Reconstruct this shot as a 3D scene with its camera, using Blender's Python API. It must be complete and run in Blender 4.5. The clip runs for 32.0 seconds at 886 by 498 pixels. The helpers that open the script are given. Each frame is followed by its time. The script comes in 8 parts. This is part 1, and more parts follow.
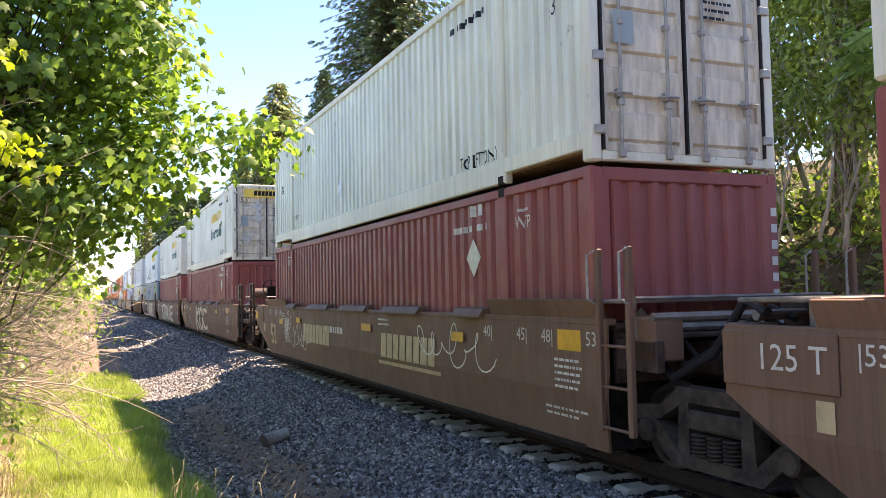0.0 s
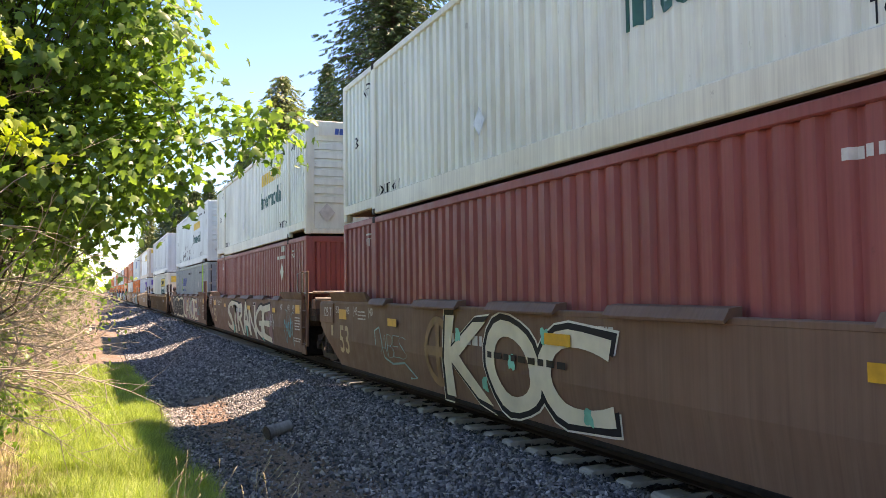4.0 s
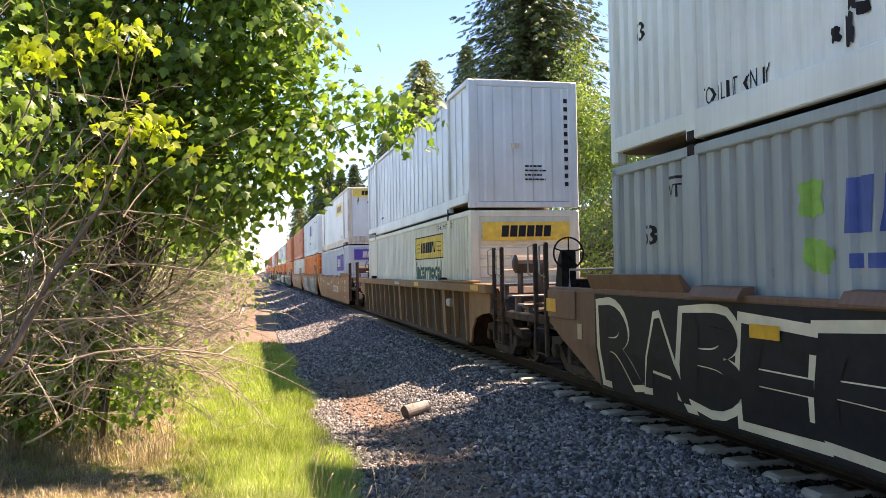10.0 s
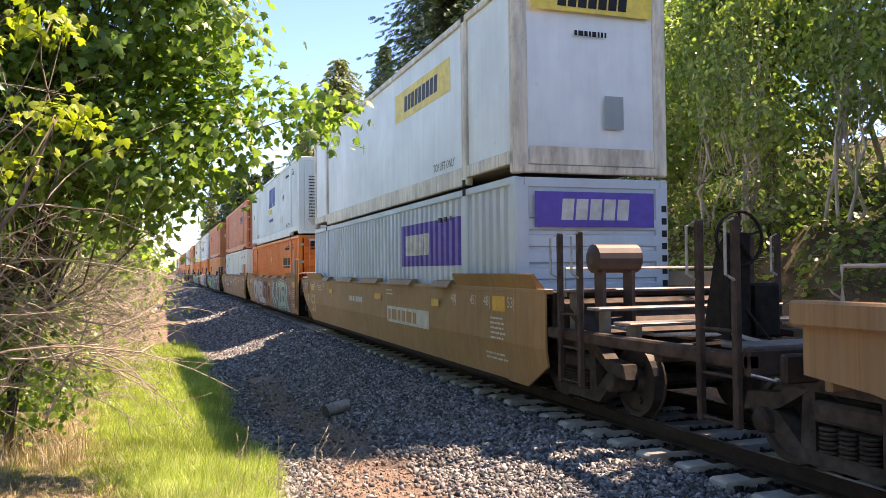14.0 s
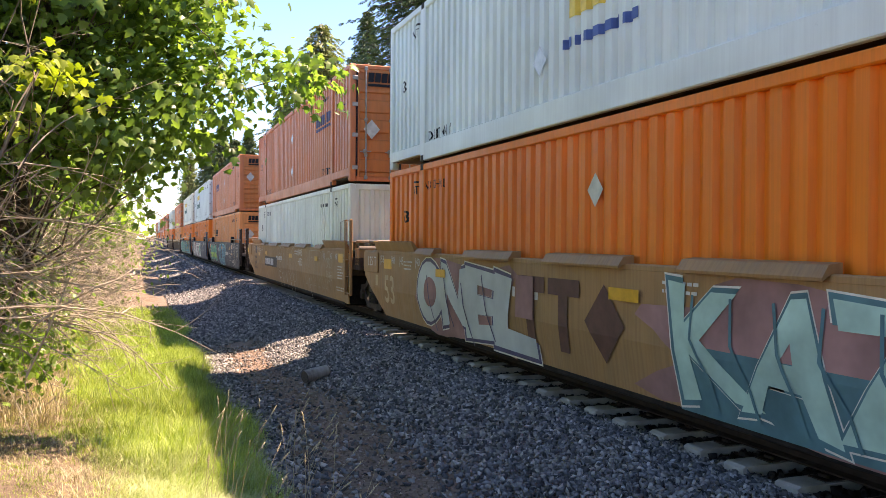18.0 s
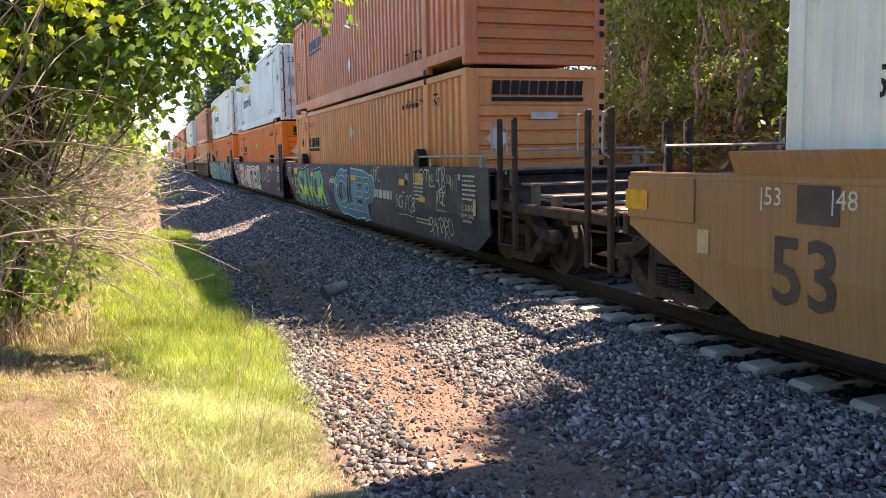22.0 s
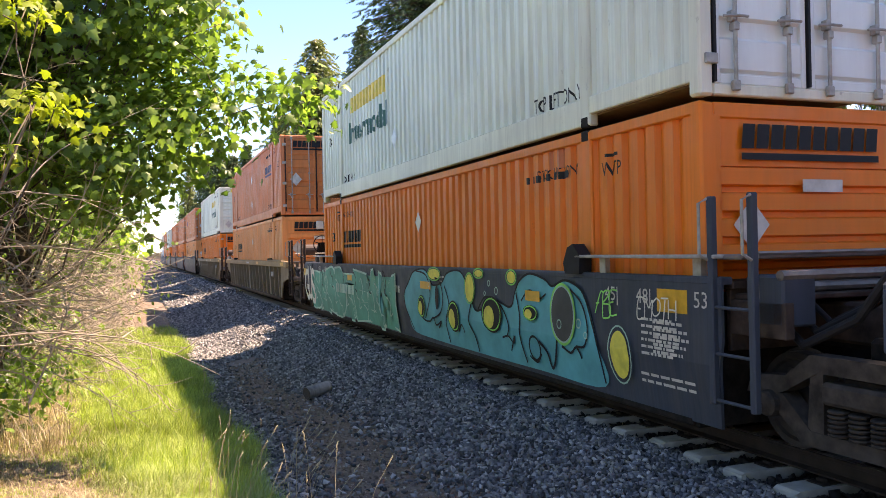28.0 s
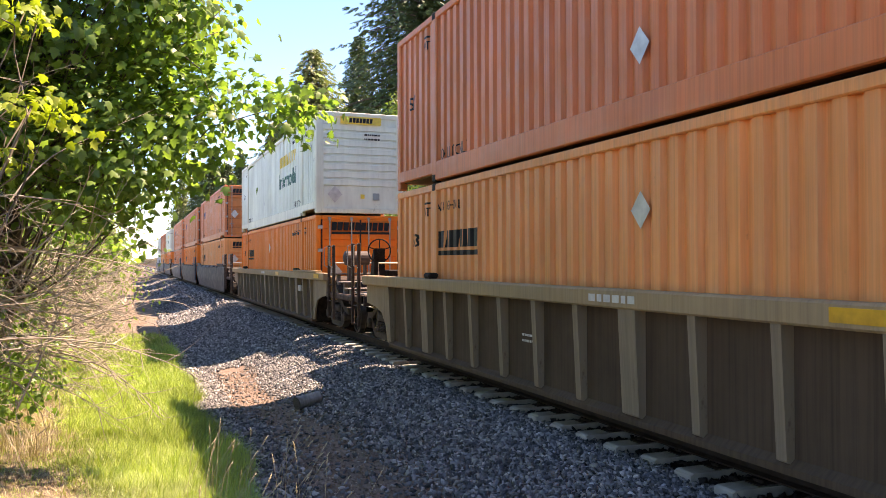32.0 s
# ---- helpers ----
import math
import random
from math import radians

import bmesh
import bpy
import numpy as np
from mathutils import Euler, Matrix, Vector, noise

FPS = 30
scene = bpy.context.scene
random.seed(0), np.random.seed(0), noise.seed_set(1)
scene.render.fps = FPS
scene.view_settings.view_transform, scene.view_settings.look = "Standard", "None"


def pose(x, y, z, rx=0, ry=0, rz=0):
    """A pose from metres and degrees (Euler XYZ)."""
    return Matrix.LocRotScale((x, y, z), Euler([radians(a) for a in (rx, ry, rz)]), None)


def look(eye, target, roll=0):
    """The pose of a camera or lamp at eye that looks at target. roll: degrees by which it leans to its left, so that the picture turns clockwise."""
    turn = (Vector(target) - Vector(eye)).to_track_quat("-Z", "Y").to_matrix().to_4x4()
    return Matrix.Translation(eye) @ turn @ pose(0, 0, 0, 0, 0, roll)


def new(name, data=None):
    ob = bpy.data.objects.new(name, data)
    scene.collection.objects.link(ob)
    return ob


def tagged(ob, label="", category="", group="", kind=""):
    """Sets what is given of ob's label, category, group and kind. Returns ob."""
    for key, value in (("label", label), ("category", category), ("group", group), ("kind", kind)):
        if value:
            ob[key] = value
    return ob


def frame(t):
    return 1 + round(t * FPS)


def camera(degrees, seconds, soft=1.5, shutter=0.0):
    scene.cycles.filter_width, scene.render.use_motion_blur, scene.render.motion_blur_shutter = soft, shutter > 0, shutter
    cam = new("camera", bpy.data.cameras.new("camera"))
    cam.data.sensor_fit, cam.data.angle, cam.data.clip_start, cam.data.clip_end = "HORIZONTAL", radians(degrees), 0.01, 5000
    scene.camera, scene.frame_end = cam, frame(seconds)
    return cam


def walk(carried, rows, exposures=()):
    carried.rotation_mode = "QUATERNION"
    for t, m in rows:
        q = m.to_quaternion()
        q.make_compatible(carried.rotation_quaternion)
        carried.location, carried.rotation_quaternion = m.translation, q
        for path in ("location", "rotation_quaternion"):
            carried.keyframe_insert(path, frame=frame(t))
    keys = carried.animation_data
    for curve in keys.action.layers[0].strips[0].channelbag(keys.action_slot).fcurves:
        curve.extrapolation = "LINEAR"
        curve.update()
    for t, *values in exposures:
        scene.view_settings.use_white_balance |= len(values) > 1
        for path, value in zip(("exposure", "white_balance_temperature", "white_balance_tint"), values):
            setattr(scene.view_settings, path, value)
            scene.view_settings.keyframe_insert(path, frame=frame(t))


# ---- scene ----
cam = camera(57.07, 32.0, 0.5)
# seconds, x, y, z, yaw, pitch, roll of the hand-held camera
PATH = [
    (0.0, -0.000, -0.000, 1.893, -23.23, 3.05, 1.08),
    (0.5, 0.003, -0.047, 1.887, -23.25, 3.04, 1.01),
    (1.0, -0.005, -0.014, 1.892, -23.38, 3.05, 0.94),
    (1.5, -0.007, -0.001, 1.883, -23.44, 3.07, 0.91),
    (2.0, 0.002, 0.013, 1.885, -23.44, 2.99, 0.95),
    (2.5, 0.001, -0.016, 1.878, -23.46, 2.99, 0.84),
    (4.5, -0.016, 0.019, 1.871, -22.91, 2.50, 0.76),
    (5.0, -0.011, 0.028, 1.879, -22.69, 2.33, 0.80),
    (5.5, 0.033, 0.048, 1.883, -21.66, 2.20, 0.91),
    (6.0, 0.136, 0.080, 1.872, -18.85, 2.22, 0.87),
    (6.5, 0.230, 0.100, 1.861, -15.85, 1.65, 1.13),
    (7.0, 0.264, 0.116, 1.857, -13.64, 1.26, 1.52),
    (7.5, 0.267, 0.133, 1.866, -12.81, 1.11, 1.54),
    (8.0, 0.267, 0.175, 1.871, -12.73, 1.14, 1.53),
    (8.5, 0.254, 0.178, 1.876, -12.75, 1.23, 1.39),
    (9.0, 0.242, 0.121, 1.867, -12.80, 1.35, 1.06),
    (9.5, 0.202, 0.091, 1.879, -12.83, 1.47, 0.71),
    (10.0, 0.125, 0.071, 1.895, -13.14, 1.45, 0.98),
    (10.5, 0.049, 0.038, 1.903, -13.78, 1.27, 1.10),
    (11.0, 0.013, -0.054, 1.873, -14.72, 1.01, 1.23),
    (11.5, 0.010, 0.011, 1.881, -15.73, 0.95, 0.65),
    (12.0, 0.007, -0.032, 1.882, -16.59, 1.03, 0.09),
    (12.5, 0.015, -0.026, 1.886, -17.44, 1.13, -0.14),
    (13.0, 0.014, -0.028, 1.883, -18.23, 1.25, -0.21),
    (13.5, 0.011, 0.012, 1.886, -18.75, 1.45, -0.02),
    (14.0, 0.003, 0.008, 1.867, -19.07, 1.44, 0.62),
    (14.5, -0.001, 0.002, 1.867, -19.28, 1.33, 0.68),
    (16.5, 0.013, 0.016, 1.878, -20.01, 0.49, 0.37),
    (17.0, 0.015, 0.025, 1.863, -20.25, -0.62, 0.57),
    (17.5, 0.001, 0.029, 1.845, -20.42, -1.10, 0.41),
    (18.0, -0.029, 0.011, 1.832, -20.50, -0.65, -0.37),
    (18.5, -0.067, -0.024, 1.826, -20.08, -1.00, 1.95),
    (19.0, -0.066, -0.029, 1.830, -19.85, -1.22, 2.85),
    (19.5, -0.058, -0.042, 1.812, -19.84, -1.94, 2.86),
    (20.0, -0.059, 0.004, 1.807, -20.10, -5.05, 2.64),
    (20.5, -0.056, 0.004, 1.802, -20.33, -6.48, 2.47),
    (21.0, -0.061, -0.029, 1.810, -20.37, -6.59, 1.97),
    (21.5, -0.086, -0.072, 1.821, -20.13, -6.66, 1.38),
    (22.0, -0.090, -0.021, 1.825, -19.77, -6.67, 1.14),
    (22.5, -0.080, -0.032, 1.840, -19.64, -6.02, 1.26),
    (23.0, -0.069, 0.001, 1.842, -19.82, -4.70, 1.41),
    (23.5, -0.051, -0.081, 1.845, -20.08, -3.80, 0.85),
    (24.0, -0.062, -0.084, 1.827, -20.23, -3.42, 1.41),
    (24.5, -0.046, -0.053, 1.833, -20.28, -3.21, 1.74),
    (25.0, -0.036, -0.005, 1.854, -20.35, -3.14, 2.48),
    (25.5, 0.004, -0.209, 1.854, -20.57, -2.89, 1.77),
    (27.5, -0.021, -0.188, 1.869, -20.16, -0.14, 1.47),
    (28.0, -0.016, -0.080, 1.885, -20.49, 0.06, 1.20),
    (28.5, -0.026, -0.047, 1.905, -20.93, 0.54, 1.20),
    (29.0, -0.025, -0.077, 1.908, -21.03, 1.10, 0.67),
    (29.5, -0.036, -0.039, 1.909, -21.11, 1.24, 0.30),
    (30.0, -0.038, -0.039, 1.906, -21.07, 1.26, 0.14),
    (30.5, -0.033, -0.066, 1.898, -20.93, 1.24, 0.13),
    (31.0, -0.031, -0.084, 1.887, -20.84, 1.25, 0.10),
    (31.5, -0.022, -0.065, 1.888, -20.93, 1.19, -0.01),
    (32.0, -0.029, -0.065, 1.888, -21.02, 0.88, 0.14),
]
walk(cam, [(t, pose(x, y, z, 90 + pitch, roll, yaw)) for t, x, y, z, yaw, pitch, roll in PATH],
     [(0.0, 2.13), (2.0, 1.97), (5.0, 1.90), (7.0, 2.03), (8.0, 2.09), (9.0, 1.95), (10.0, 1.89), (11.0, 1.93), (13.0, 1.79), (14.0, 1.81),
      (17.0, 1.95), (19.0, 1.89), (21.0, 2.03), (22.0, 1.89), (24.0, 2.05), (25.0, 2.09), (28.0, 1.93), (30.0, 1.81), (31.0, 1.87), (32.0, 2.01)])

# how far the train has rolled at each time, in metres
ROLLED = [
    (0.0, -0.08), (2.0, 15.28), (4.0, 30.57), (6.0, 45.80), (8.0, 60.99), (10.0, 76.17), (12.0, 91.33), (14.0, 106.49), (16.0, 121.64),
    (18.0, 136.78), (20.0, 151.93), (22.0, 167.07), (24.0, 182.22), (26.0, 197.37), (28.0, 212.54), (30.0, 227.74), (32.0, 242.99),
]


# ---- world and sun ----
SUN_WAY = Vector((0.65, 0.09, 1.0)).normalized()
world = bpy.data.worlds.new("sky")
scene.world = world
world.use_nodes = True
wn, wl = world.node_tree.nodes, world.node_tree.links
sky = wn.new("ShaderNodeTexSky")
sky.sky_type = "NISHITA"
sky.sun_disc = False
sky.sun_elevation = math.asin(SUN_WAY.z)
sky.sun_rotation = math.atan2(SUN_WAY.x, SUN_WAY.y)
sky.altitude = 1500.0
sky.air_density, sky.dust_density, sky.ozone_density = 0.8, 0.01, 4.0
wn["Background"].inputs["Strength"].default_value = 0.146
tint = wn.new("ShaderNodeHueSaturation")
tint.inputs["Saturation"].default_value, tint.inputs["Value"].default_value = 1.15, 1.0
wl.new(sky.outputs[0], tint.inputs["Color"])
wl.new(tint.outputs[0], wn["Background"].inputs["Color"])
sun = new("sun", bpy.data.lights.new("sun", "SUN"))
sun.data.energy, sun.data.angle, sun.data.color = 4.15, radians(0.53), (1.0, 0.965, 0.90)
sun.matrix_world = look(SUN_WAY * 60, (0, 0, 0))
scene.view_settings.use_white_balance = True
scene.view_settings.white_balance_temperature, scene.view_settings.white_balance_tint = 9450, 28

# ---- materials ----


def material(name, rough=0.6, metal=0.0):
    m = bpy.data.materials.new(name)
    m.use_nodes = True
    b = m.node_tree.nodes["Principled BSDF"]
    b.inputs["Roughness"].default_value, b.inputs["Metallic"].default_value = rough, metal
    return m, m.node_tree.nodes, m.node_tree.links, b


def noise_tex(n, l, scale, stretch=(1, 1, 1), detail=4.0, rough=0.6, coord="Object"):
    tc, mp, tx = n.new("ShaderNodeTexCoord"), n.new("ShaderNodeMapping"), n.new("ShaderNodeTexNoise")
    mp.inputs["Scale"].default_value = stretch
    tx.inputs["Scale"].default_value, tx.inputs["Detail"].default_value, tx.inputs["Roughness"].default_value = scale, detail, rough
    l.new(tc.outputs[coord], mp.inputs[0])
    l.new(mp.outputs[0], tx.inputs["Vector"])
    return tx.outputs["Fac"]


def ramp(n, l, fac, stops):
    r = n.new("ShaderNodeValToRGB")
    e = r.color_ramp.elements
    while len(e) < len(stops):
        e.new(0.5)
    for el, (p, c) in zip(e, stops):
        el.position = p
        el.color = (*c, 1) if isinstance(c, tuple) else (c, c, c, 1)
    l.new(fac, r.inputs[0])
    return r.outputs[0]


def mixed(n, l, fac, a, b, mode="MIX"):
    x = n.new("ShaderNodeMix")
    x.data_type, x.blend_type = "RGBA", mode
    for sock, val in ((x.inputs[0], fac), (x.inputs[6], a), (x.inputs[7], b)):
        if isinstance(val, bpy.types.NodeSocket):
            l.new(val, sock)
        elif isinstance(val, tuple):
            sock.default_value = (*val, 1)
        else:
            sock.default_value = val
    return x.outputs[2]


def bumped(n, l, b, height, strength, dist=0.02):
    bp = n.new("ShaderNodeBump")
    bp.inputs["Strength"].default_value, bp.inputs["Distance"].default_value = strength, dist
    l.new(height, bp.inputs["Height"])
    l.new(bp.outputs[0], b.inputs["Normal"])


def scaled(c, k):
    return tuple(min(1.0, v * k) for v in c)


def paint(name, color, rust=(0.10, 0.045, 0.025), wear=0.5, rough=0.5, dust=(0.30, 0.24, 0.18), dusty=0.25, flow=(1, 3.5, 0.22)):
    """Weathered sheet paint: fading in patches, runs of dirt down the sheet, rust specks."""
    m, n, l, b = material(name, rough)
    c = mixed(n, l, ramp(n, l, noise_tex(n, l, 0.55), ((0.3, 0.0), (0.7, 1.0))), scaled(color, 0.86), scaled(color, 1.1))
    runs = ramp(n, l, noise_tex(n, l, 1.6, flow, 6, 0.7), ((0.45, 0.0), (0.8, dusty)))
    c = mixed(n, l, runs, c, dust)
    grime = ramp(n, l, noise_tex(n, l, 5.0, (1, 5.0, 0.10), 5, 0.65), ((0.40, 1.0), (0.72, 1.0 - 0.55 * dusty)))
    c = mixed(n, l, 1.0, c, grime, "MULTIPLY")
    specks = ramp(n, l, noise_tex(n, l, 4.0, (1, 1, 0.6), 8, 0.75), ((0.66 - 0.05 * wear, 0.0), (0.72, wear)))
    c = mixed(n, l, specks, c, rust)
    l.new(c, b.inputs["Base Color"])
    l.new(ramp(n, l, noise_tex(n, l, 3.0), ((0.3, rough - 0.1), (0.8, rough + 0.2))), b.inputs["Roughness"])
    bumped(n, l, b, noise_tex(n, l, 2.2), 0.12, 0.03)
    return m


def plain(name, color, rough=0.55, metal=0.0, vary=0.2, scale=6.0):
    m, n, l, b = material(name, rough, metal)
    c = mixed(n, l, ramp(n, l, noise_tex(n, l, scale), ((0.3, 0.0), (0.7, 1.0))), scaled(color, 1 - vary), scaled(color, 1 + vary))
    l.new(c, b.inputs["Base Color"])
    return m


def leafy(name, dark, light, through_light=0.45, rough=0.5, patchy=0.0):
    """Leaf blades, each its own shade, that let light through."""
    m, n, l, b = material(name, rough)
    geo = n.new("ShaderNodeNewGeometry")
    c = ramp(n, l, geo.outputs["Random Per Island"], ((0.0, dark), (0.75, light), (1.0, scaled(light, 1.25))))
    if patchy:
        c = mixed(n, l, 1.0, c, ramp(n, l, noise_tex(n, l, 1.1, detail=5), ((0.35, 1.0 - patchy), (0.65, 1.0 + patchy))), "MULTIPLY")
    l.new(c, b.inputs["Base Color"])
    tr, mx = n.new("ShaderNodeBsdfTranslucent"), n.new("ShaderNodeMixShader")
    l.new(mixed(n, l, 1.0, c, (0.97, 1.12, 0.52), "MULTIPLY"), tr.inputs["Color"])
    mx.inputs[0].default_value = through_light
    l.new(b.outputs[0], mx.inputs[1])
    l.new(tr.outputs[0], mx.inputs[2])
    l.new(mx.outputs[0], n["Material Output"].inputs["Surface"])
    return m


def bark(name, dark, light):
    m, n, l, b = material(name, 0.85)
    f = noise_tex(n, l, 7.0, (1, 1, 0.25), 6, 0.7)
    l.new(ramp(n, l, f, ((0.3, dark), (0.7, light))), b.inputs["Base Color"])
    bumped(n, l, b, f, 0.6, 0.02)
    return m


def stones(name, a, b_, c_):
    m, n, l, b = material(name, 0.85)
    geo = n.new("ShaderNodeNewGeometry")
    c = ramp(n, l, geo.outputs["Random Per Island"], ((0.0, a), (0.55, b_), (0.9, c_), (1.0, scaled(c_, 1.5))))
    c = mixed(n, l, 0.35, c, ramp(n, l, noise_tex(n, l, 40.0), ((0.3, 0.3), (0.7, 1.0))), "MULTIPLY")
    l.new(c, b.inputs["Base Color"])
    bumped(n, l, b, noise_tex(n, l, 90.0), 0.3, 0.005)
    b.inputs["Specular IOR Level"].default_value = 0.2
    return m


WHITE = paint("white_paint", (0.80, 0.83, 0.72), wear=0.6, dusty=0.28)
CREAM = paint("cream_paint", (0.81, 0.79, 0.645), wear=0.7, dusty=0.3)
BLUEWHITE = paint("cold_white_paint", (0.71, 0.79, 0.755), wear=0.3, dusty=0.12)
SILVER = paint("silver_sheet", (0.68, 0.73, 0.715), wear=0.35, dusty=0.2, rough=0.4)
SMOOTH = paint("smooth_white_sheet", (0.78, 0.82, 0.80), wear=0.45, dusty=0.15)
RUSTWHITE = paint("rust_stained_white_paint", (0.84, 0.735, 0.58), rust=(0.17, 0.07, 0.035), wear=0.75, dusty=0.75, dust=(0.20, 0.11, 0.065), flow=(2.6, 2.0, 0.75))
MAROON = paint("maroon_paint", (0.33, 0.073, 0.064), rust=(0.13, 0.05, 0.04), wear=0.4, dust=(0.33, 0.15, 0.115), dusty=0.35)
GREY = paint("slate_grey_paint", (0.30, 0.36, 0.36), wear=0.3, dust=(0.35, 0.36, 0.34), dusty=0.25)
LIGHTGREY = paint("light_grey_paint", (0.55, 0.62, 0.66), wear=0.25, dusty=0.15)
ORANGE = paint("orange_paint", (0.95, 0.195, 0.008), wear=0.25, dust=(0.55, 0.24, 0.08), dusty=0.25)
FADED = paint("faded_red_orange_paint", (0.74, 0.20, 0.07), wear=0.35, dust=(0.55, 0.27, 0.14), dusty=0.4)
FRONTORANGE = paint("scuffed_orange_front_paint", (0.70, 0.20, 0.05), rust=(0.05, 0.03, 0.025), wear=0.7, dust=(0.45, 0.18, 0.09), dusty=0.4, flow=(2.5, 2.0, 0.4))
PALE = paint("pale_orange_paint", (0.90, 0.315, 0.095), wear=0.3, dust=(0.72, 0.42, 0.24), dusty=0.4)
CARBROWN = paint("brown_car_paint", (0.195, 0.105, 0.07), wear=0.35, dust=(0.24, 0.16, 0.11), dusty=0.4, rough=0.6)
CARTAN = paint("tan_car_paint", (0.385, 0.20, 0.08), wear=0.4, dust=(0.25, 0.17, 0.10), dusty=0.45, rough=0.6)
CARDARK = paint("blue_black_car_paint", (0.048, 0.064, 0.088), wear=0.35, dust=(0.115, 0.10, 0.09), dusty=0.45, rough=0.55)
RIBBROWN = paint("dusty_brown_car_paint", (0.33, 0.185, 0.09), wear=0.5, dust=(0.26, 0.19, 0.13), dusty=0.55, rough=0.7)
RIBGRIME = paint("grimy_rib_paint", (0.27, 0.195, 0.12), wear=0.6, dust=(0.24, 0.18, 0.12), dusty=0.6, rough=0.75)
RIBTAN = paint("dusty_tan_car_paint", (0.37, 0.245, 0.125), wear=0.6, dust=(0.30, 0.22, 0.14), dusty=0.5, rough=0.7)
# sheet colour much darker than the ribs and top chord
RIBSHEET = paint("dark_dusty_sheet", (0.09, 0.058, 0.036), wear=0.6, dust=(0.11, 0.072, 0.048), dusty=0.6, rough=0.8)
GRIME = plain("grimy_cast_steel", (0.020, 0.016, 0.014), 0.7, 0.2, 0.5, 9.0)
TRUCKSTEEL = plain("dusty_cast_truck", (0.058, 0.047, 0.040), 0.75, 0.1, 0.5, 7.0)
TANKRUST = plain("dull_red_brown_tank_paint", (0.06, 0.034, 0.027), 0.6, 0.0, 0.4, 4.0)
GEAR = plain("dark_rusty_gear", (0.062, 0.042, 0.034), 0.7, 0.1, 0.5, 5.0)
TREAD = plain("dusty_worn_tread_steel", (0.20, 0.17, 0.15), 0.55, 0.4, 0.35, 5.0)
BLACK = plain("black_paint", (0.02, 0.02, 0.022), 0.6)
STEEL = plain("worn_bright_steel", (0.55, 0.54, 0.52), 0.3, 1.0, 0.15)
GALV = plain("dull_galvanised_rod", (0.36, 0.34, 0.31), 0.55, 0.35, 0.3)
RAILRUST = plain("rusty_rail_steel", (0.035, 0.025, 0.02), 0.8, 0.2, 0.3)
WOOD = plain("grey_wood_floor", (0.22, 0.15, 0.09), 0.85)
YELLOW = plain("yellow_sheeting", (0.80, 0.54, 0.08), 0.5)
AMBER = plain("amber_reflector", (0.66, 0.33, 0.03), 0.35)
GREYDARK = plain("dark_grey_spray_paint", (0.045, 0.05, 0.052), 0.6, 0.0, 0.3, 2.0)
INKBLACK = plain("black_lettering", (0.015, 0.015, 0.017), 0.5)
INKWHITE = plain("white_lettering", (0.56, 0.54, 0.49), 0.6)
INKBLUE = plain("blue_lettering", (0.03, 0.09, 0.30), 0.5)
INKTEAL = plain("green_lettering", (0.004, 0.11, 0.085), 0.5)
INKGREEN = plain("bright_green_marking", (0.30, 0.62, 0.06), 0.5)
LOGOGREEN = plain("green_logo_paint", (0.17, 0.40, 0.07), 0.5)
NAVY = plain("faded_navy_lettering", (0.07, 0.06, 0.12), 0.6)
PURPLE = plain("purple_sheeting", (0.10, 0.06, 0.36), 0.5)
PLACARD = plain("grey_placard", (0.50, 0.50, 0.47), 0.35, 0.3)
SPRAYCREAM = plain("cream_spray_paint", (0.66, 0.60, 0.44), 0.6, 0.0, 0.15, 2.0)
SPRAYWHITE = plain("white_spray_paint", (0.66, 0.64, 0.55), 0.6, 0.0, 0.12)
SPRAYTEAL = plain("teal_spray_paint", (0.03, 0.36, 0.40), 0.6, 0.0, 0.25, 2.0)
SPRAYMINT = plain("mint_spray_paint", (0.10, 0.48, 0.36), 0.6, 0.0, 0.35, 2.0)
SPRAYBLUE = plain("blue_spray_paint", (0.025, 0.19, 0.30), 0.6, 0.0, 0.4, 1.5)
SPRAYPALE = plain("pale_green_spray_paint", (0.38, 0.50, 0.45), 0.6, 0.0, 0.2, 2.0)
SPRAYAQUA = plain("aqua_spray_paint", (0.20, 0.60, 0.58), 0.6)
SPRAYJADE = plain("jade_spray_paint", (0.04, 0.42, 0.27), 0.6, 0.0, 0.2, 2.0)
SPRAYDEEP = plain("deep_teal_spray_paint", (0.05, 0.17, 0.19), 0.6, 0.0, 0.3, 2.0)
SPRAYTAG = plain("thin_teal_spray_paint", (0.20, 0.40, 0.38), 0.6, 0.0, 0.3, 2.0)
EMBLEM = plain("faded_brown_emblem_paint", (0.27, 0.15, 0.07), 0.6, 0.0, 0.3, 2.0)
SPRAYFAINT = plain("faint_white_spray_line", (0.44, 0.37, 0.26), 0.65, 0.0, 0.3, 1.5)
INKBROWN = plain("faded_black_stencil", (0.075, 0.055, 0.045), 0.7, 0.0, 0.35, 3.0)
SPRAYMINTPALE = plain("pale_mint_spray_paint", (0.33, 0.55, 0.46), 0.6, 0.0, 0.3, 1.5)
SPRAYLILAC = plain("pale_grey_green_spray_paint", (0.44, 0.50, 0.47), 0.6, 0.0, 0.18, 1.2)
SPRAYLIME = plain("lime_spray_paint", (0.36, 0.66, 0.08), 0.6, 0.0, 0.2, 2.0)
SPRAYVIOLET = plain("dull_violet_spray_paint", (0.10, 0.075, 0.13), 0.65, 0.0, 0.4, 1.2)
SPRAYJADEDULL = plain("dull_jade_spray_paint", (0.03, 0.30, 0.22), 0.6, 0.0, 0.35, 1.6)
SPRAYRUST = plain("dark_brown_marking", (0.12, 0.05, 0.035), 0.7)
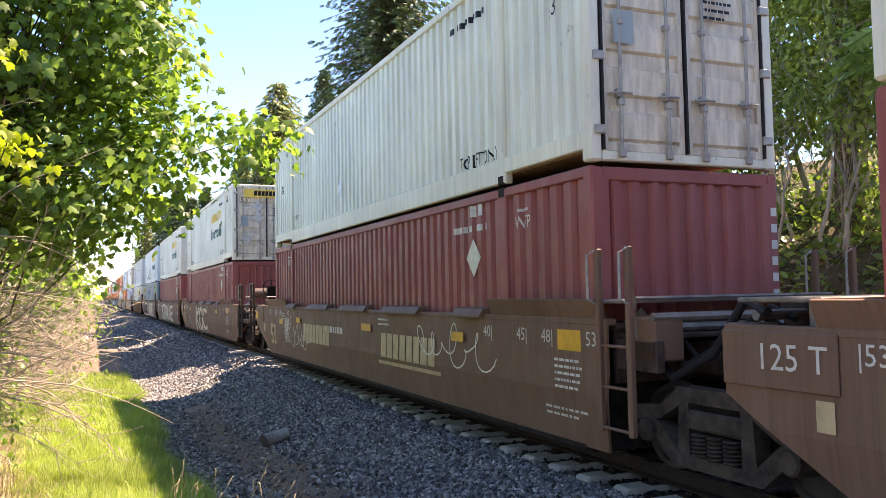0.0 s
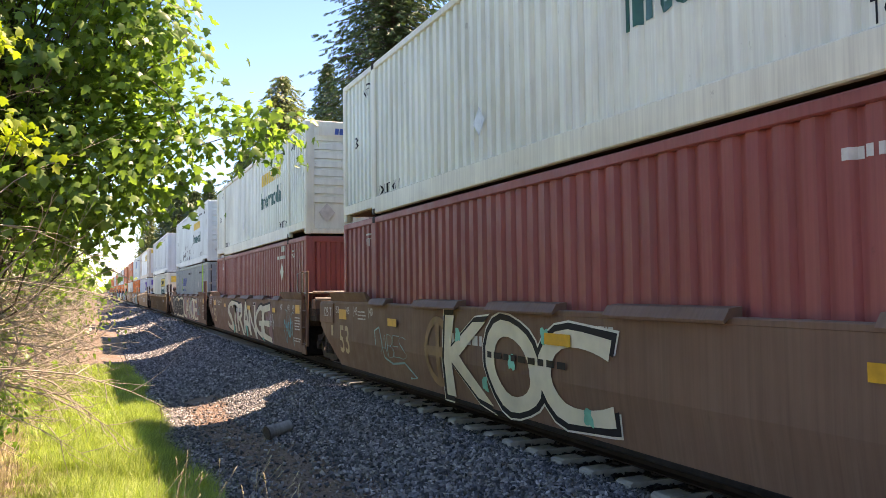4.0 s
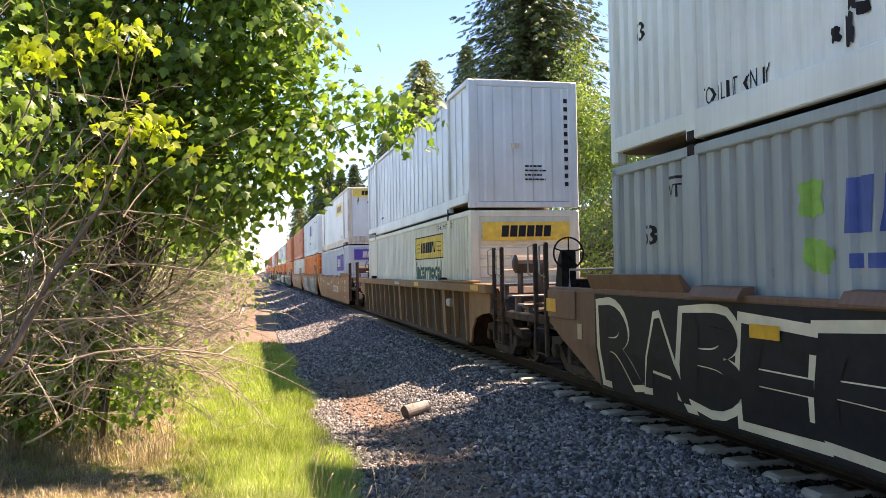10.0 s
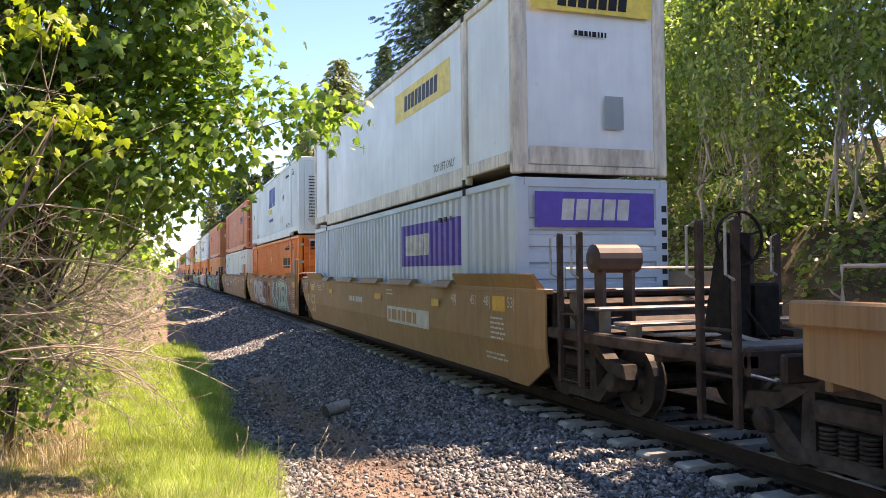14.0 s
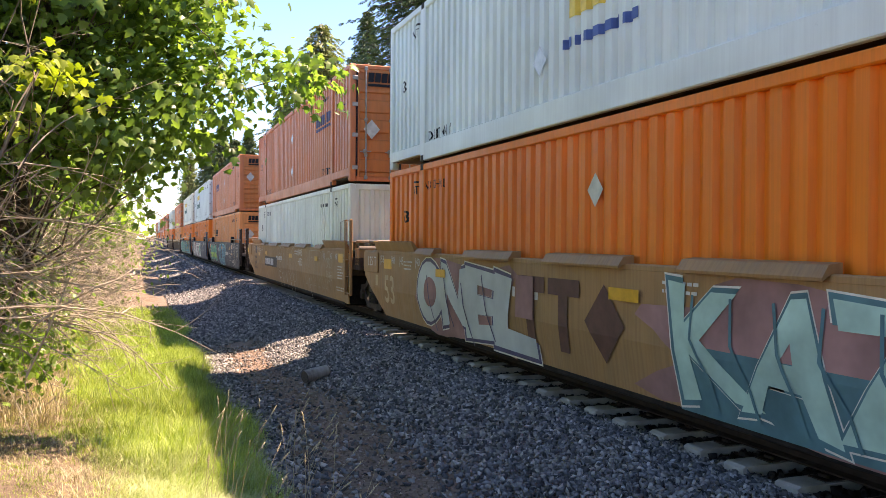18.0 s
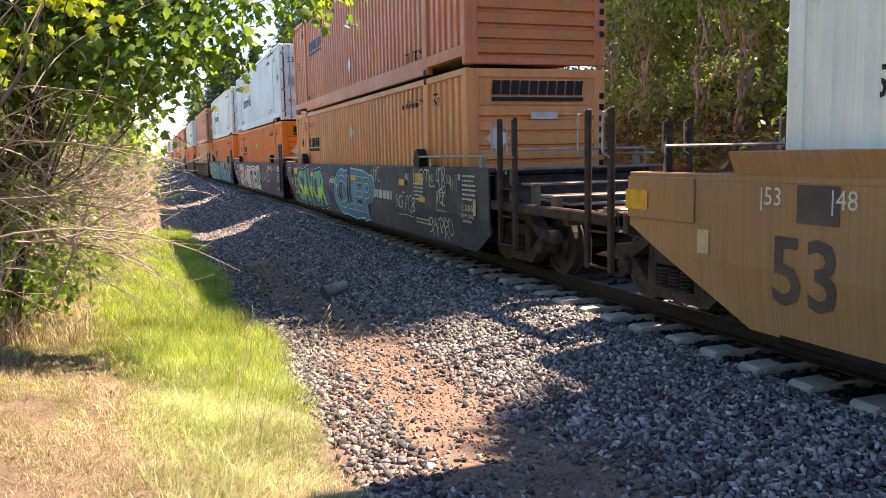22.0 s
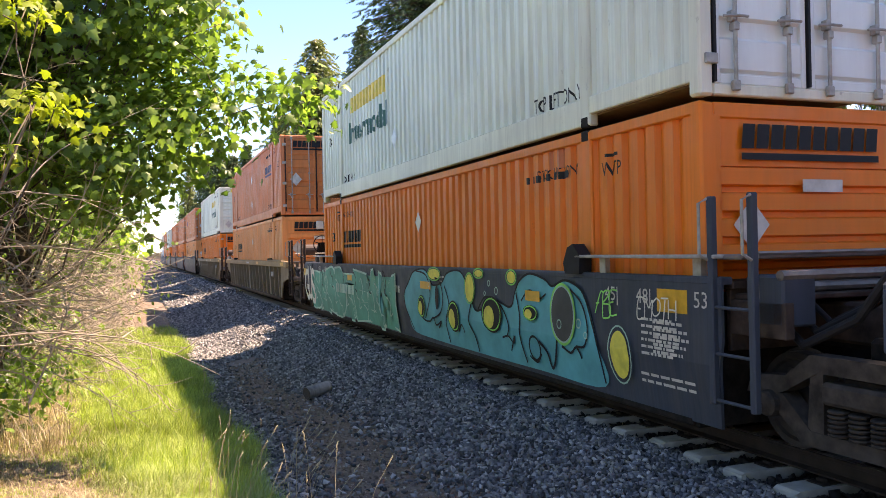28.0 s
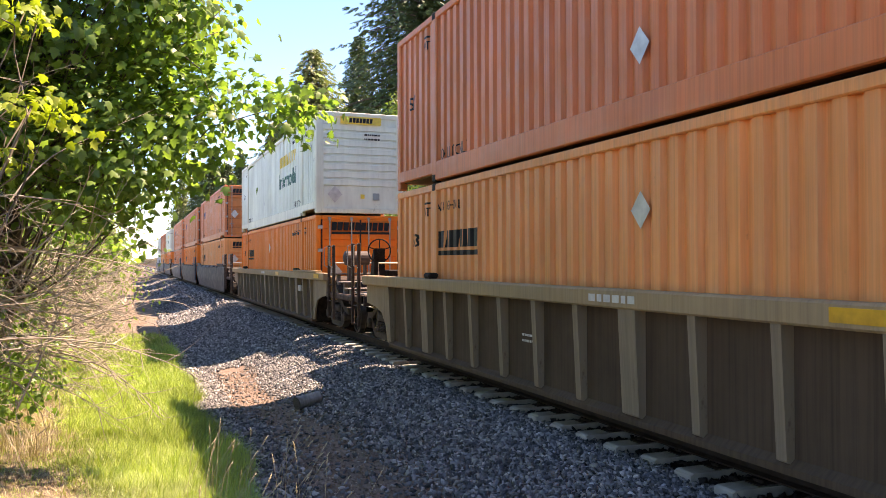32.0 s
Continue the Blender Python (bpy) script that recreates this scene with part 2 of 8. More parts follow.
SPRAYPINK = plain("pink_spray_paint", (0.30, 0.15, 0.135), 0.65, 0.0, 0.45, 1.2)
SPRAYYELLOW = plain("yellow_spray_paint", (0.75, 0.62, 0.10), 0.6)
SPRAYGREEN = plain("green_spray_paint", (0.16, 0.62, 0.12), 0.6, 0.0, 0.3, 2.0)

for dull, shine in ((GRIME, 0.12), (GEAR, 0.15), (TRUCKSTEEL, 0.15), (RAILRUST, 0.12), (BLACK, 0.15), (RIBSHEET, 0.2), (CARBROWN, 0.3), (CARDARK, 0.25), (RIBBROWN, 0.25), (INKBLACK, 0.2)):
    dull.node_tree.nodes["Principled BSDF"].inputs["Specular IOR Level"].default_value = shine

# ---- geometry kit ----
UP = Vector((0, 0, 1))


class Geo:
    """Collects faces; made() gives a mesh."""

    def __init__(self):
        self.v, self.f = [], []

    def add(self, verts, faces):
        k = len(self.v)
        self.v += [tuple(p) for p in verts]
        self.f += [tuple(i + k for i in q) for q in faces]
        return self

    def box(self, x0, x1, y0, y1, z0, z1, c=0.0):
        """A box with chamfered edges of width c."""
        if c <= 0:
            return self.add([(x, y, z) for x in (x0, x1) for y in (y0, y1) for z in (z0, z1)],
                            [(0, 1, 3, 2), (4, 6, 7, 5), (0, 4, 5, 1), (2, 3, 7, 6), (0, 2, 6, 4), (1, 5, 7, 3)])
        lo, hi = (x0, y0, z0), (x1, y1, z1)
        verts, ix = [], {}
        for sx in (0, 1):
            for sy in (0, 1):
                for sz in (0, 1):
                    for a in range(3):
                        p = []
                        for k, s_ in enumerate((sx, sy, sz)):
                            e = (lo, hi)[s_][k]
                            p.append(e if k == a else e + (c if s_ == 0 else -c))
                        ix[sx, sy, sz, a] = len(verts)
                        verts.append(p)
        faces = []
        for a in range(3):
            o = [k for k in range(3) if k != a]
            for s_ in (0, 1):
                q = []
                for u, w in ((0, 0), (1, 0), (1, 1), (0, 1)):
                    key = [0, 0, 0]
                    key[a], key[o[0]], key[o[1]] = s_, u, w
                    q.append(ix[(*key, a)])
                faces.append(q)
        for a in range(3):
            o = [k for k in range(3) if k != a]
            for u in (0, 1):
                for w in (0, 1):
                    k0, k1 = [0, 0, 0], [0, 0, 0]
                    k0[o[0]] = k1[o[0]] = u
                    k0[o[1]] = k1[o[1]] = w
                    k1[a] = 1
                    faces.append([ix[(*k0, o[0])], ix[(*k1, o[0])], ix[(*k1, o[1])], ix[(*k0, o[1])]])
        for sx in (0, 1):
            for sy in (0, 1):
                for sz in (0, 1):
                    faces.append([ix[sx, sy, sz, a] for a in range(3)])
        return self.add(verts, faces)

    def prism(self, outline, axis, a0, a1):
        """A flat outline in the two other axes, drawn out along an axis."""
        def put(p, a):
            q = list(p)
            q.insert(axis, a)
            return q
        k = len(outline)
        return self.add([put(p, a0) for p in outline] + [put(p, a1) for p in outline],
                        [tuple(range(k))[::-1], tuple(range(k, 2 * k))] + [(i, (i + 1) % k, (i + 1) % k + k, i + k) for i in range(k)])

    def tube(self, points, r, n=6, r1=None):
        pts = [Vector(p) for p in points]
        verts, faces = [], []
        for i, p in enumerate(pts):
            d = (pts[min(i + 1, len(pts) - 1)] - pts[max(i - 1, 0)])
            d = d.normalized() if d.length > 1e-9 else UP
            a = d.cross(UP if abs(d.z) < 0.95 else Vector((1, 0, 0))).normalized()
            b = d.cross(a)
            q = r if r1 is None else r + (r1 - r) * i / (len(pts) - 1)
            verts += [p + (a * math.cos(2 * math.pi * k / n) + b * math.sin(2 * math.pi * k / n)) * q for k in range(n)]
        for i in range(len(pts) - 1):
            faces += [(i * n + k, i * n + (k + 1) % n, (i + 1) * n + (k + 1) % n, (i + 1) * n + k) for k in range(n)]
        faces += [tuple(range(n))[::-1], tuple(range(len(verts) - n, len(verts)))]
        return self.add(verts, faces)

    def lathe(self, outline, axis, centre=(0, 0, 0), n=20):
        """An outline of (along, radius) turned round an axis."""
        verts, faces = [], []
        o = [k for k in range(3) if k != axis]
        for a, r in outline:
            for k in range(n):
                p = [0, 0, 0]
                p[axis], p[o[0]], p[o[1]] = a, r * math.cos(2 * math.pi * k / n), r * math.sin(2 * math.pi * k / n)
                verts.append([p[j] + centre[j] for j in range(3)])
        for i in range(len(outline) - 1):
            faces += [(i * n + k, i * n + (k + 1) % n, (i + 1) * n + (k + 1) % n, (i + 1) * n + k) for k in range(n)]
        faces += [tuple(range(n))[::-1], tuple(range(len(verts) - n, len(verts)))]
        return self.add(verts, faces)

    def made(self, name, mat, smooth=False):
        me = bpy.data.meshes.new(name)
        me.from_pydata(self.v, [], self.f)
        bm = bmesh.new()
        bm.from_mesh(me)
        bmesh.ops.recalc_face_normals(bm, faces=bm.faces)
        bm.to_mesh(me)
        bm.free()
        me.materials.append(mat)
        if smooth:
            me.polygons.foreach_set("use_smooth", [True] * len(me.polygons))
        return me


def quick_mesh(name, verts, faces, mat):
    """A large mesh from arrays: verts (n, 3), faces (m, k)."""
    me = bpy.data.meshes.new(name)
    verts, faces = np.asarray(verts, np.float32), np.asarray(faces, np.int32)
    m, k = faces.shape
    me.vertices.add(len(verts))
    me.vertices.foreach_set("co", verts.ravel())
    me.loops.add(m * k)
    me.loops.foreach_set("vertex_index", faces.ravel())
    me.polygons.add(m)
    me.polygons.foreach_set("loop_start", np.arange(0, m * k, k, dtype=np.int32))
    me.update(calc_edges=True)
    me.materials.append(mat)
    return me


STOCK = {}


def stock(key, build):
    """A mesh that is built once and shared."""
    if key not in STOCK:
        STOCK[key] = build()
    return STOCK[key]


def part(name, mesh, parent, label="", at=None):
    ob = new(name, mesh)
    ob.parent = parent
    if at is not None:
        ob.location = at
    return tagged(ob, label)


def thing(name, label, category, group="", kind=""):
    return tagged(new(name), label, category, group, kind)


def structure(name, mesh, label, category=""):
    return tagged(new(name, mesh), label, category or name.replace("_", " "), kind="structure")

# ---- markings ----


def lettering(text, size, fat=0.0, squeeze=1.0):
    """Flat letters as a mesh, centred, size high, in the x-y plane."""
    cu = bpy.data.curves.new("letters", "FONT")
    cu.body, cu.size, cu.align_x, cu.align_y = text, size * 1.4, "CENTER", "CENTER"
    cu.offset, cu.resolution_u = fat, 5 if size > 0.6 else 2
    ob = bpy.data.objects.new("letters", cu)
    me = bpy.data.meshes.new_from_object(ob)
    bpy.data.objects.remove(ob)
    bpy.data.curves.remove(cu)
    bm = bmesh.new()
    bm.from_mesh(me)
    bpy.data.meshes.remove(me)
    for v in bm.verts:
        v.co.x *= squeeze
    return bm


def fitted(text, w, h, fat=0.0):
    """Letters stretched to a width and height."""
    bm = lettering(text, h, fat)
    xs, ys = [v.co.x for v in bm.verts], [v.co.y for v in bm.verts]
    for v in bm.verts:
        v.co.x = (v.co.x - (min(xs) + max(xs)) / 2) * w / (max(xs) - min(xs))
        v.co.y = (v.co.y - (min(ys) + max(ys)) / 2) * h / (max(ys) - min(ys))
    return bm


def piece_bm(text, w, h, fat, seed, grow=0.0, only=None):
    """Hand-sprayed fat letters that lean, swell and overlap; grow widens each for an edge behind it, only picks one of them."""
    rnd = random.Random(seed)
    out = bmesh.new()
    n = len(text)
    for i, ch in enumerate(text):
        cw, chh = w / n * rnd.uniform(1.02, 1.25), h * rnd.uniform(0.84, 1.0)
        lean, up, wave, ph = rnd.uniform(-0.16, 0.16), rnd.uniform(-0.5, 0.5) * (h - chh), rnd.uniform(0.02, 0.06), rnd.uniform(0, 6)
        if only is not None and i != only:
            continue
        b = fitted(ch, cw + 2 * grow, chh + 2 * grow, fat)
        x0 = -w / 2 + (i + 0.5) * w / n
        for v in b.verts:
            x, y = v.co.x, v.co.y
            v.co = (x0 + x + lean * y + wave * math.sin(5 * y + ph), max(-h / 2 - grow, min(h / 2 + grow, y * (1 + 0.12 * math.sin(3 * x + ph)) + up)), 0.0005 * i)
        me = bpy.data.meshes.new("letter")
        b.to_mesh(me)
        b.free()
        out.from_mesh(me)
        bpy.data.meshes.remove(me)
    return out


def spray_piece(mark, text, y, w, h, seed, layers, z=0.89, fat=0.10, words="spray-painted letters"):
    """One piece of sprayed lettering in layers of (material, growth, colour word), from the back to the face."""
    for k, (mat, grow, word) in enumerate(layers):
        mark("spray_letters", piece_bm(text, w, h, fat, seed, grow), mat, y, z, (word + " " + words) if word else "", 0.005 + 0.003 * k)


def panel_bm(w, h, corner=0.0):
    bm = bmesh.new()
    pts = [(-w / 2, -h / 2), (w / 2, -h / 2), (w / 2, h / 2), (-w / 2, h / 2)]
    if corner:
        pts = [(0, -h / 2), (w / 2, 0), (0, h / 2), (-w / 2, 0)]
    bm.faces.new([bm.verts.new((x, y, 0)) for x, y in pts])
    return bm


def bars_bm(w, h, rows, seed=1, fill=0.8):
    """Writing too small to read: short bars in rows."""
    rnd = random.Random(seed)
    bm = bmesh.new()
    for r in range(rows):
        y = h / 2 - (r + 0.5) * h / rows
        x = -w / 2
        end = w / 2 - rnd.random() * w * 0.3
        while x < end:
            k = rnd.uniform(0.05, 0.14) * w if rows == 1 else rnd.uniform(0.04, 0.22) * w
            a = h / rows * (0.3 if rows == 1 else 0.2)
            bm.faces.new([bm.verts.new(p) for p in ((x, y - a, 0), (min(x + k, w / 2), y - a, 0), (min(x + k, w / 2), y + a, 0), (x, y + a, 0))])
            x += k + 0.035 * w / max(1, fill)
    return bm


def stroke_bm(points, width):
    """A brushed line through points, as a flat ribbon."""
    bm = bmesh.new()
    pts = [Vector((p[0], p[1], 0)) for p in points]
    left, right = [], []
    for i, p in enumerate(pts):
        d = pts[min(i + 1, len(pts) - 1)] - pts[max(i - 1, 0)]
        d = d.normalized() if d.length > 1e-9 else Vector((1, 0, 0))
        k = Vector((-d.y, d.x, 0)) * width / 2
        left.append(bm.verts.new(p + k))
        right.append(bm.verts.new(p - k))
    for i in range(len(pts) - 1):
        left[i].co.z = right[i].co.z = 0.003 * i / len(pts)
        bm.faces.new((left[i], right[i], right[i + 1], left[i + 1]))
    left[-1].co.z = right[-1].co.z = 0.003
    return bm


def scrawl_bm(w, h, seed, width=0.035, loops=5):
    """An unreadable spray-can tag: one looping line."""
    rnd = random.Random(seed)
    a = [rnd.uniform(0.5, 1.0) for _ in range(3)]
    ph = [rnd.uniform(0, 6.28) for _ in range(4)]
    pts = []
    for i in range(loops * 16 + 1):
        u = i / (loops * 16)
        q = u * loops * 6.283
        big = 0.55 + 0.45 * math.sin(q * 0.37 + ph[3])
        pts.append((-w / 2 + w * u + 0.75 * w / loops * math.cos(q + 0.4 * math.sin(q * 0.5 + ph[0])) * big * a[0], h / 2 * (0.72 * big * math.sin(q) + 0.28 * math.sin(q * 0.45 + ph[2]))))
    return stroke_bm(pts, width)


# one-line letters on a grid of three by five: strokes apart by a space, points as two digits each
TAG_LETTERS = {"A": "001424 0212", "B": "0004241302222000", "C": "241403011020", "D": "000414230110", "E": "24040020 0212", "F": "000424 0212", "G": "2414030110212212", "H": "0004 0222 2420",
               "K": "0004 240120", "L": "040020", "M": "0004122420", "N": "00042024", "O": "14030110212314", "R": "0004142302 0220", "S": "24140312211000", "T": "0424 1410", "V": "041024", "Y": "0412 2400",
               "0": "14030110212314", "4": "140121 2420", "8": "120314231221100112"}


def tag_bm(text, w, h, width, seed):
    """A quick hand tag in single thin lines, each letter off its neighbour's line and size."""
    rnd = random.Random(seed)
    bm = bmesh.new()
    step = w / len(text)
    for i, ch in enumerate(text):
        tall, drop, slant = h * rnd.uniform(0.75, 1.15), h * rnd.uniform(-0.12, 0.12), rnd.uniform(-0.1, 0.3)
        for run in TAG_LETTERS[ch].split():
            pts = [(int(run[k]) / 2, int(run[k + 1]) / 4) for k in range(0, len(run) - 1, 2)]
            pts = [(-w / 2 + step * (i + 0.05 + 0.95 * (a + slant * (b - 0.5))) + rnd.uniform(-0.05, 0.05) * step, drop + tall * (b - 0.5) + rnd.uniform(-0.05, 0.05) * h) for a, b in pts]
            if len(pts) < 2:
                continue
            line = stroke_bm(smooth(pts), width)
            for f in line.faces:
                bm.faces.new([bm.verts.new((v.co.x, v.co.y, v.co.z + 0.0006 * (i % 3))) for v in f.verts])
            line.free()
    return bm


def smooth(pts, closed=False, steps=5):
    """A rounded line through points."""
    out, n = [], len(pts)
    at = (lambda i: pts[i % n]) if closed else (lambda i: pts[max(0, min(n - 1, i))])
    for i in range(n if closed else n - 1):
        p, q, r, t = at(i - 1), at(i), at(i + 1), at(i + 2)
        for k in range(steps):
            u = k / steps
            out.append(tuple(0.5 * (2 * q[c] + (r[c] - p[c]) * u + (2 * p[c] - 5 * q[c] + 4 * r[c] - t[c]) * u * u + (3 * q[c] - p[c] - 3 * r[c] + t[c]) * u ** 3) for c in (0, 1)))
    return out if closed else out + [pts[-1]]


def shape_bm(pts):
    """A filled rounded shape inside a closed line."""
    bm = bmesh.new()
    f = bm.faces.new([bm.verts.new((a, b, 0)) for a, b in smooth(pts, True)])
    f.normal_update()
    if f.normal.z < 0:
        f.normal_flip()
    bmesh.ops.triangulate(bm, faces=[f])
    return bm


def oval_bm(w, h):
    return shape_bm([(w / 2 * math.cos(i * 0.7854), h / 2 * math.sin(i * 0.7854)) for i in range(8)])


def outline_bm(text, w, h, width=0.03, fat=0.05):
    """Letters as thin sprayed outlines."""
    src = fitted(text, w, h, fat)
    bm = bmesh.new()
    for e in src.edges:
        if len(e.link_faces) == 1:
            a, b = e.verts[0].co.copy(), e.verts[1].co.copy()
            d = b - a
            if d.length < 1e-5:
                continue
            d.normalize()
            k = Vector((-d.y, d.x, 0)) * width / 2
            a, b = a - d * width * 0.3, b + d * width * 0.3
            a.z = b.z = 0.0004 * (len(bm.faces) % 8)
            bm.faces.new([bm.verts.new(p) for p in (a + k, a - k, b - k, b + k)])
    src.free()
    return bm


def hoop_bm(r, width):
    """A round sprayed or painted ring."""
    return stroke_bm([(r * math.cos(6.2832 * i / 36), r * math.sin(6.2832 * i / 36)) for i in range(38)], width)


def blob_bm(w, h, seed, lumps=5):
    """A filled spray-painted shape with a lobed edge."""
    rnd = random.Random(seed)
    p1, p2 = rnd.uniform(0, 6), rnd.uniform(0, 6)
    bm = bmesh.new()
    vs = []
    for i in range(40):
        q = 2 * math.pi * i / 40
        r = 1 + 0.16 * math.sin(lumps * q + p1) + 0.08 * math.sin((lumps + 4) * q + p2)
        c, s_ = math.cos(q), math.sin(q)
        k = 1 / max(abs(c), abs(s_)) ** 0.75
        vs.append(bm.verts.new((c * r * k * w / 2.5, max(-h / 2, min(h / 2, s_ * r * k * h / 2.2)), 0)))
    hub = bm.verts.new((0, 0, 0))
    for i in range(40):
        bm.faces.new((hub, vs[i], vs[(i + 1) % 40]))
    return bm


LAYERS = {}


def applied(name, bm, mat, parent, y, z, profile=None, cuts=(), level=None, side=True, x=0.0, lift=0.004, label="", shear=0.0):
    """Lays a flat marking on the near side of a thing (or on its front end), following the sheet's profile."""
    bmesh.ops.triangulate(bm, faces=[f for f in bm.faces if len(f.verts) > 4])
    LAYERS[parent.name] = LAYERS.get(parent.name, 0) + 1
    lift += 0.0003 * LAYERS[parent.name]
    if side:
        if cuts:
            lo, hi = min(v.co.x for v in bm.verts), max(v.co.x for v in bm.verts)
            for c in cuts:
                u = y - c
                if lo < u < hi:
                    bmesh.ops.bisect_plane(bm, geom=bm.verts[:] + bm.edges[:] + bm.faces[:], plane_co=(u, 0, 0), plane_no=(1, 0, 0))
        if level is not None:
            bmesh.ops.bisect_plane(bm, geom=bm.verts[:] + bm.edges[:] + bm.faces[:], plane_co=(0, level - z, 0), plane_no=(0, 1, 0))
        for v in bm.verts:
            yy, zz = y - v.co.x - shear * v.co.y, z + v.co.y
            v.co = (profile(yy, zz) - lift - v.co.z, yy, zz)
    else:
        for v in bm.verts:
            v.co = (x + v.co.x, y - lift, z + v.co.y)
    me = bpy.data.meshes.new(name)
    bm.to_mesh(me)
    bm.free()
    me.materials.append(mat)
    ob = part(name, me, parent, label)
    return tagged(ob, label, kind="stuff") if name in ("small_print", "box_number", "car_number", "number_stencil", "marking", "logo_bar", "length_mark") else ob


# ---- containers ----
LONG, HALF, TALL = 16.15, 1.295, 2.9
TRACK_X, LOW_Z, HIGH_Z = 6.11, 0.31, 3.245


def corrugation(pitch, depth):
    """Break points along the side and how far the sheet steps in at each."""
    pts = []
    for a, b in ((0.16, 1.94), (2.16, LONG - 2.16), (LONG - 1.94, LONG - 0.16)):
        n = max(1, round((b - a) / pitch))
        p = (b - a) / n
        for i in range(n):
            y = a + i * p
            pts += [(y, 0.0), (y + 0.48 * p, 0.0), (y + 0.60 * p, depth), (y + 0.88 * p, depth)]
        pts.append((b, 0.0))
    return pts


def side_profile(pts):
    ys, ds = [p[0] for p in pts], [p[1] for p in pts]
    return lambda y, z: -HALF + 0.03 + float(np.interp(y, ys, ds))


def wall_mesh(pts, sign, mat, z0=0.30, z1=TALL - 0.1):
    g = Geo()
    prof = side_profile(pts)
    n = len(pts)
    outer = [(prof(y, 0), y) for y, _ in pts]
    verts = [(-sign * x if sign > 0 else x, y, z) for z in (z0, z1) for x, y in outer]
    verts += [((-sign * x if sign > 0 else x) - sign * 0.02, y, z) for z in (z0, z1) for x, y in outer]
    f = []
    for i in range(n - 1):
        f.append((i, i + 1, n + i + 1, n + i))
        f.append((2 * n + i, 3 * n + i, 3 * n + i + 1, 2 * n + i + 1))
    g.add(verts, f)
    return g.made("side_wall", mat)


def front_rib_mesh(mat, z0, z1, count, y=0.05, depth=0.045, w=HALF - 0.2):
    """Pressed end sheet with level ribs."""
    g = Geo()
    prof, p = [], (z1 - z0) / count
    for i in range(count):
        z = z0 + i * p
        prof += [(y, z), (y, z + 0.20 * p), (y - depth, z + 0.28 * p), (y - depth, z + 0.92 * p)]
    prof.append((y, z1))
    back = [(y + 0.03, z1), (y + 0.03, z0)]
    return g.prism(prof + back, 0, -w, w).made("front_wall", mat)


def door_mesh(mat):
    """A pressed door leaf with a flat frame round its level ribs and a rubber seal."""
    g = Geo()
    p = (TALL - 0.46) / 5
    for i in range(5):
        z = 0.24 + i * p
        g.prism([(0.055, z), (0.02, z + 0.03), (0.02, z + p * 0.62), (0.055, z + p * 0.62 + 0.03)], 0, -0.48, 0.48)
    g.box(-0.5, 0.5, 0.055, 0.085, 0.14, TALL - 0.12)
    for a, b in ((-0.545, -0.48), (0.48, 0.545)):
        g.box(a, b, 0.015, 0.085, 0.13, TALL - 0.12, 0.008)
    g.box(-0.48, 0.48, 0.018, 0.06, 0.13, 0.22, 0.008).box(-0.48, 0.48, 0.018, 0.06, TALL - 0.2, TALL - 0.12, 0.008)
    return g.made("door", mat)


def front_corr_mesh(mat, y=0.06, depth=0.05, count=9, w=HALF - 0.14, z0=0.16, z1=TALL - 0.16):
    g = Geo()
    prof, p = [], 2 * w / count
    for i in range(count):
        x = -w + i * p
        prof += [(x, y), (x + 0.45 * p, y), (x + 0.58 * p, y - depth), (x + 0.9 * p, y - depth)]
    prof.append((w, y))
    return g.prism(prof + [(w, y + 0.03), (-w, y + 0.03)], 2, z0, z1).made("front_wall", mat)


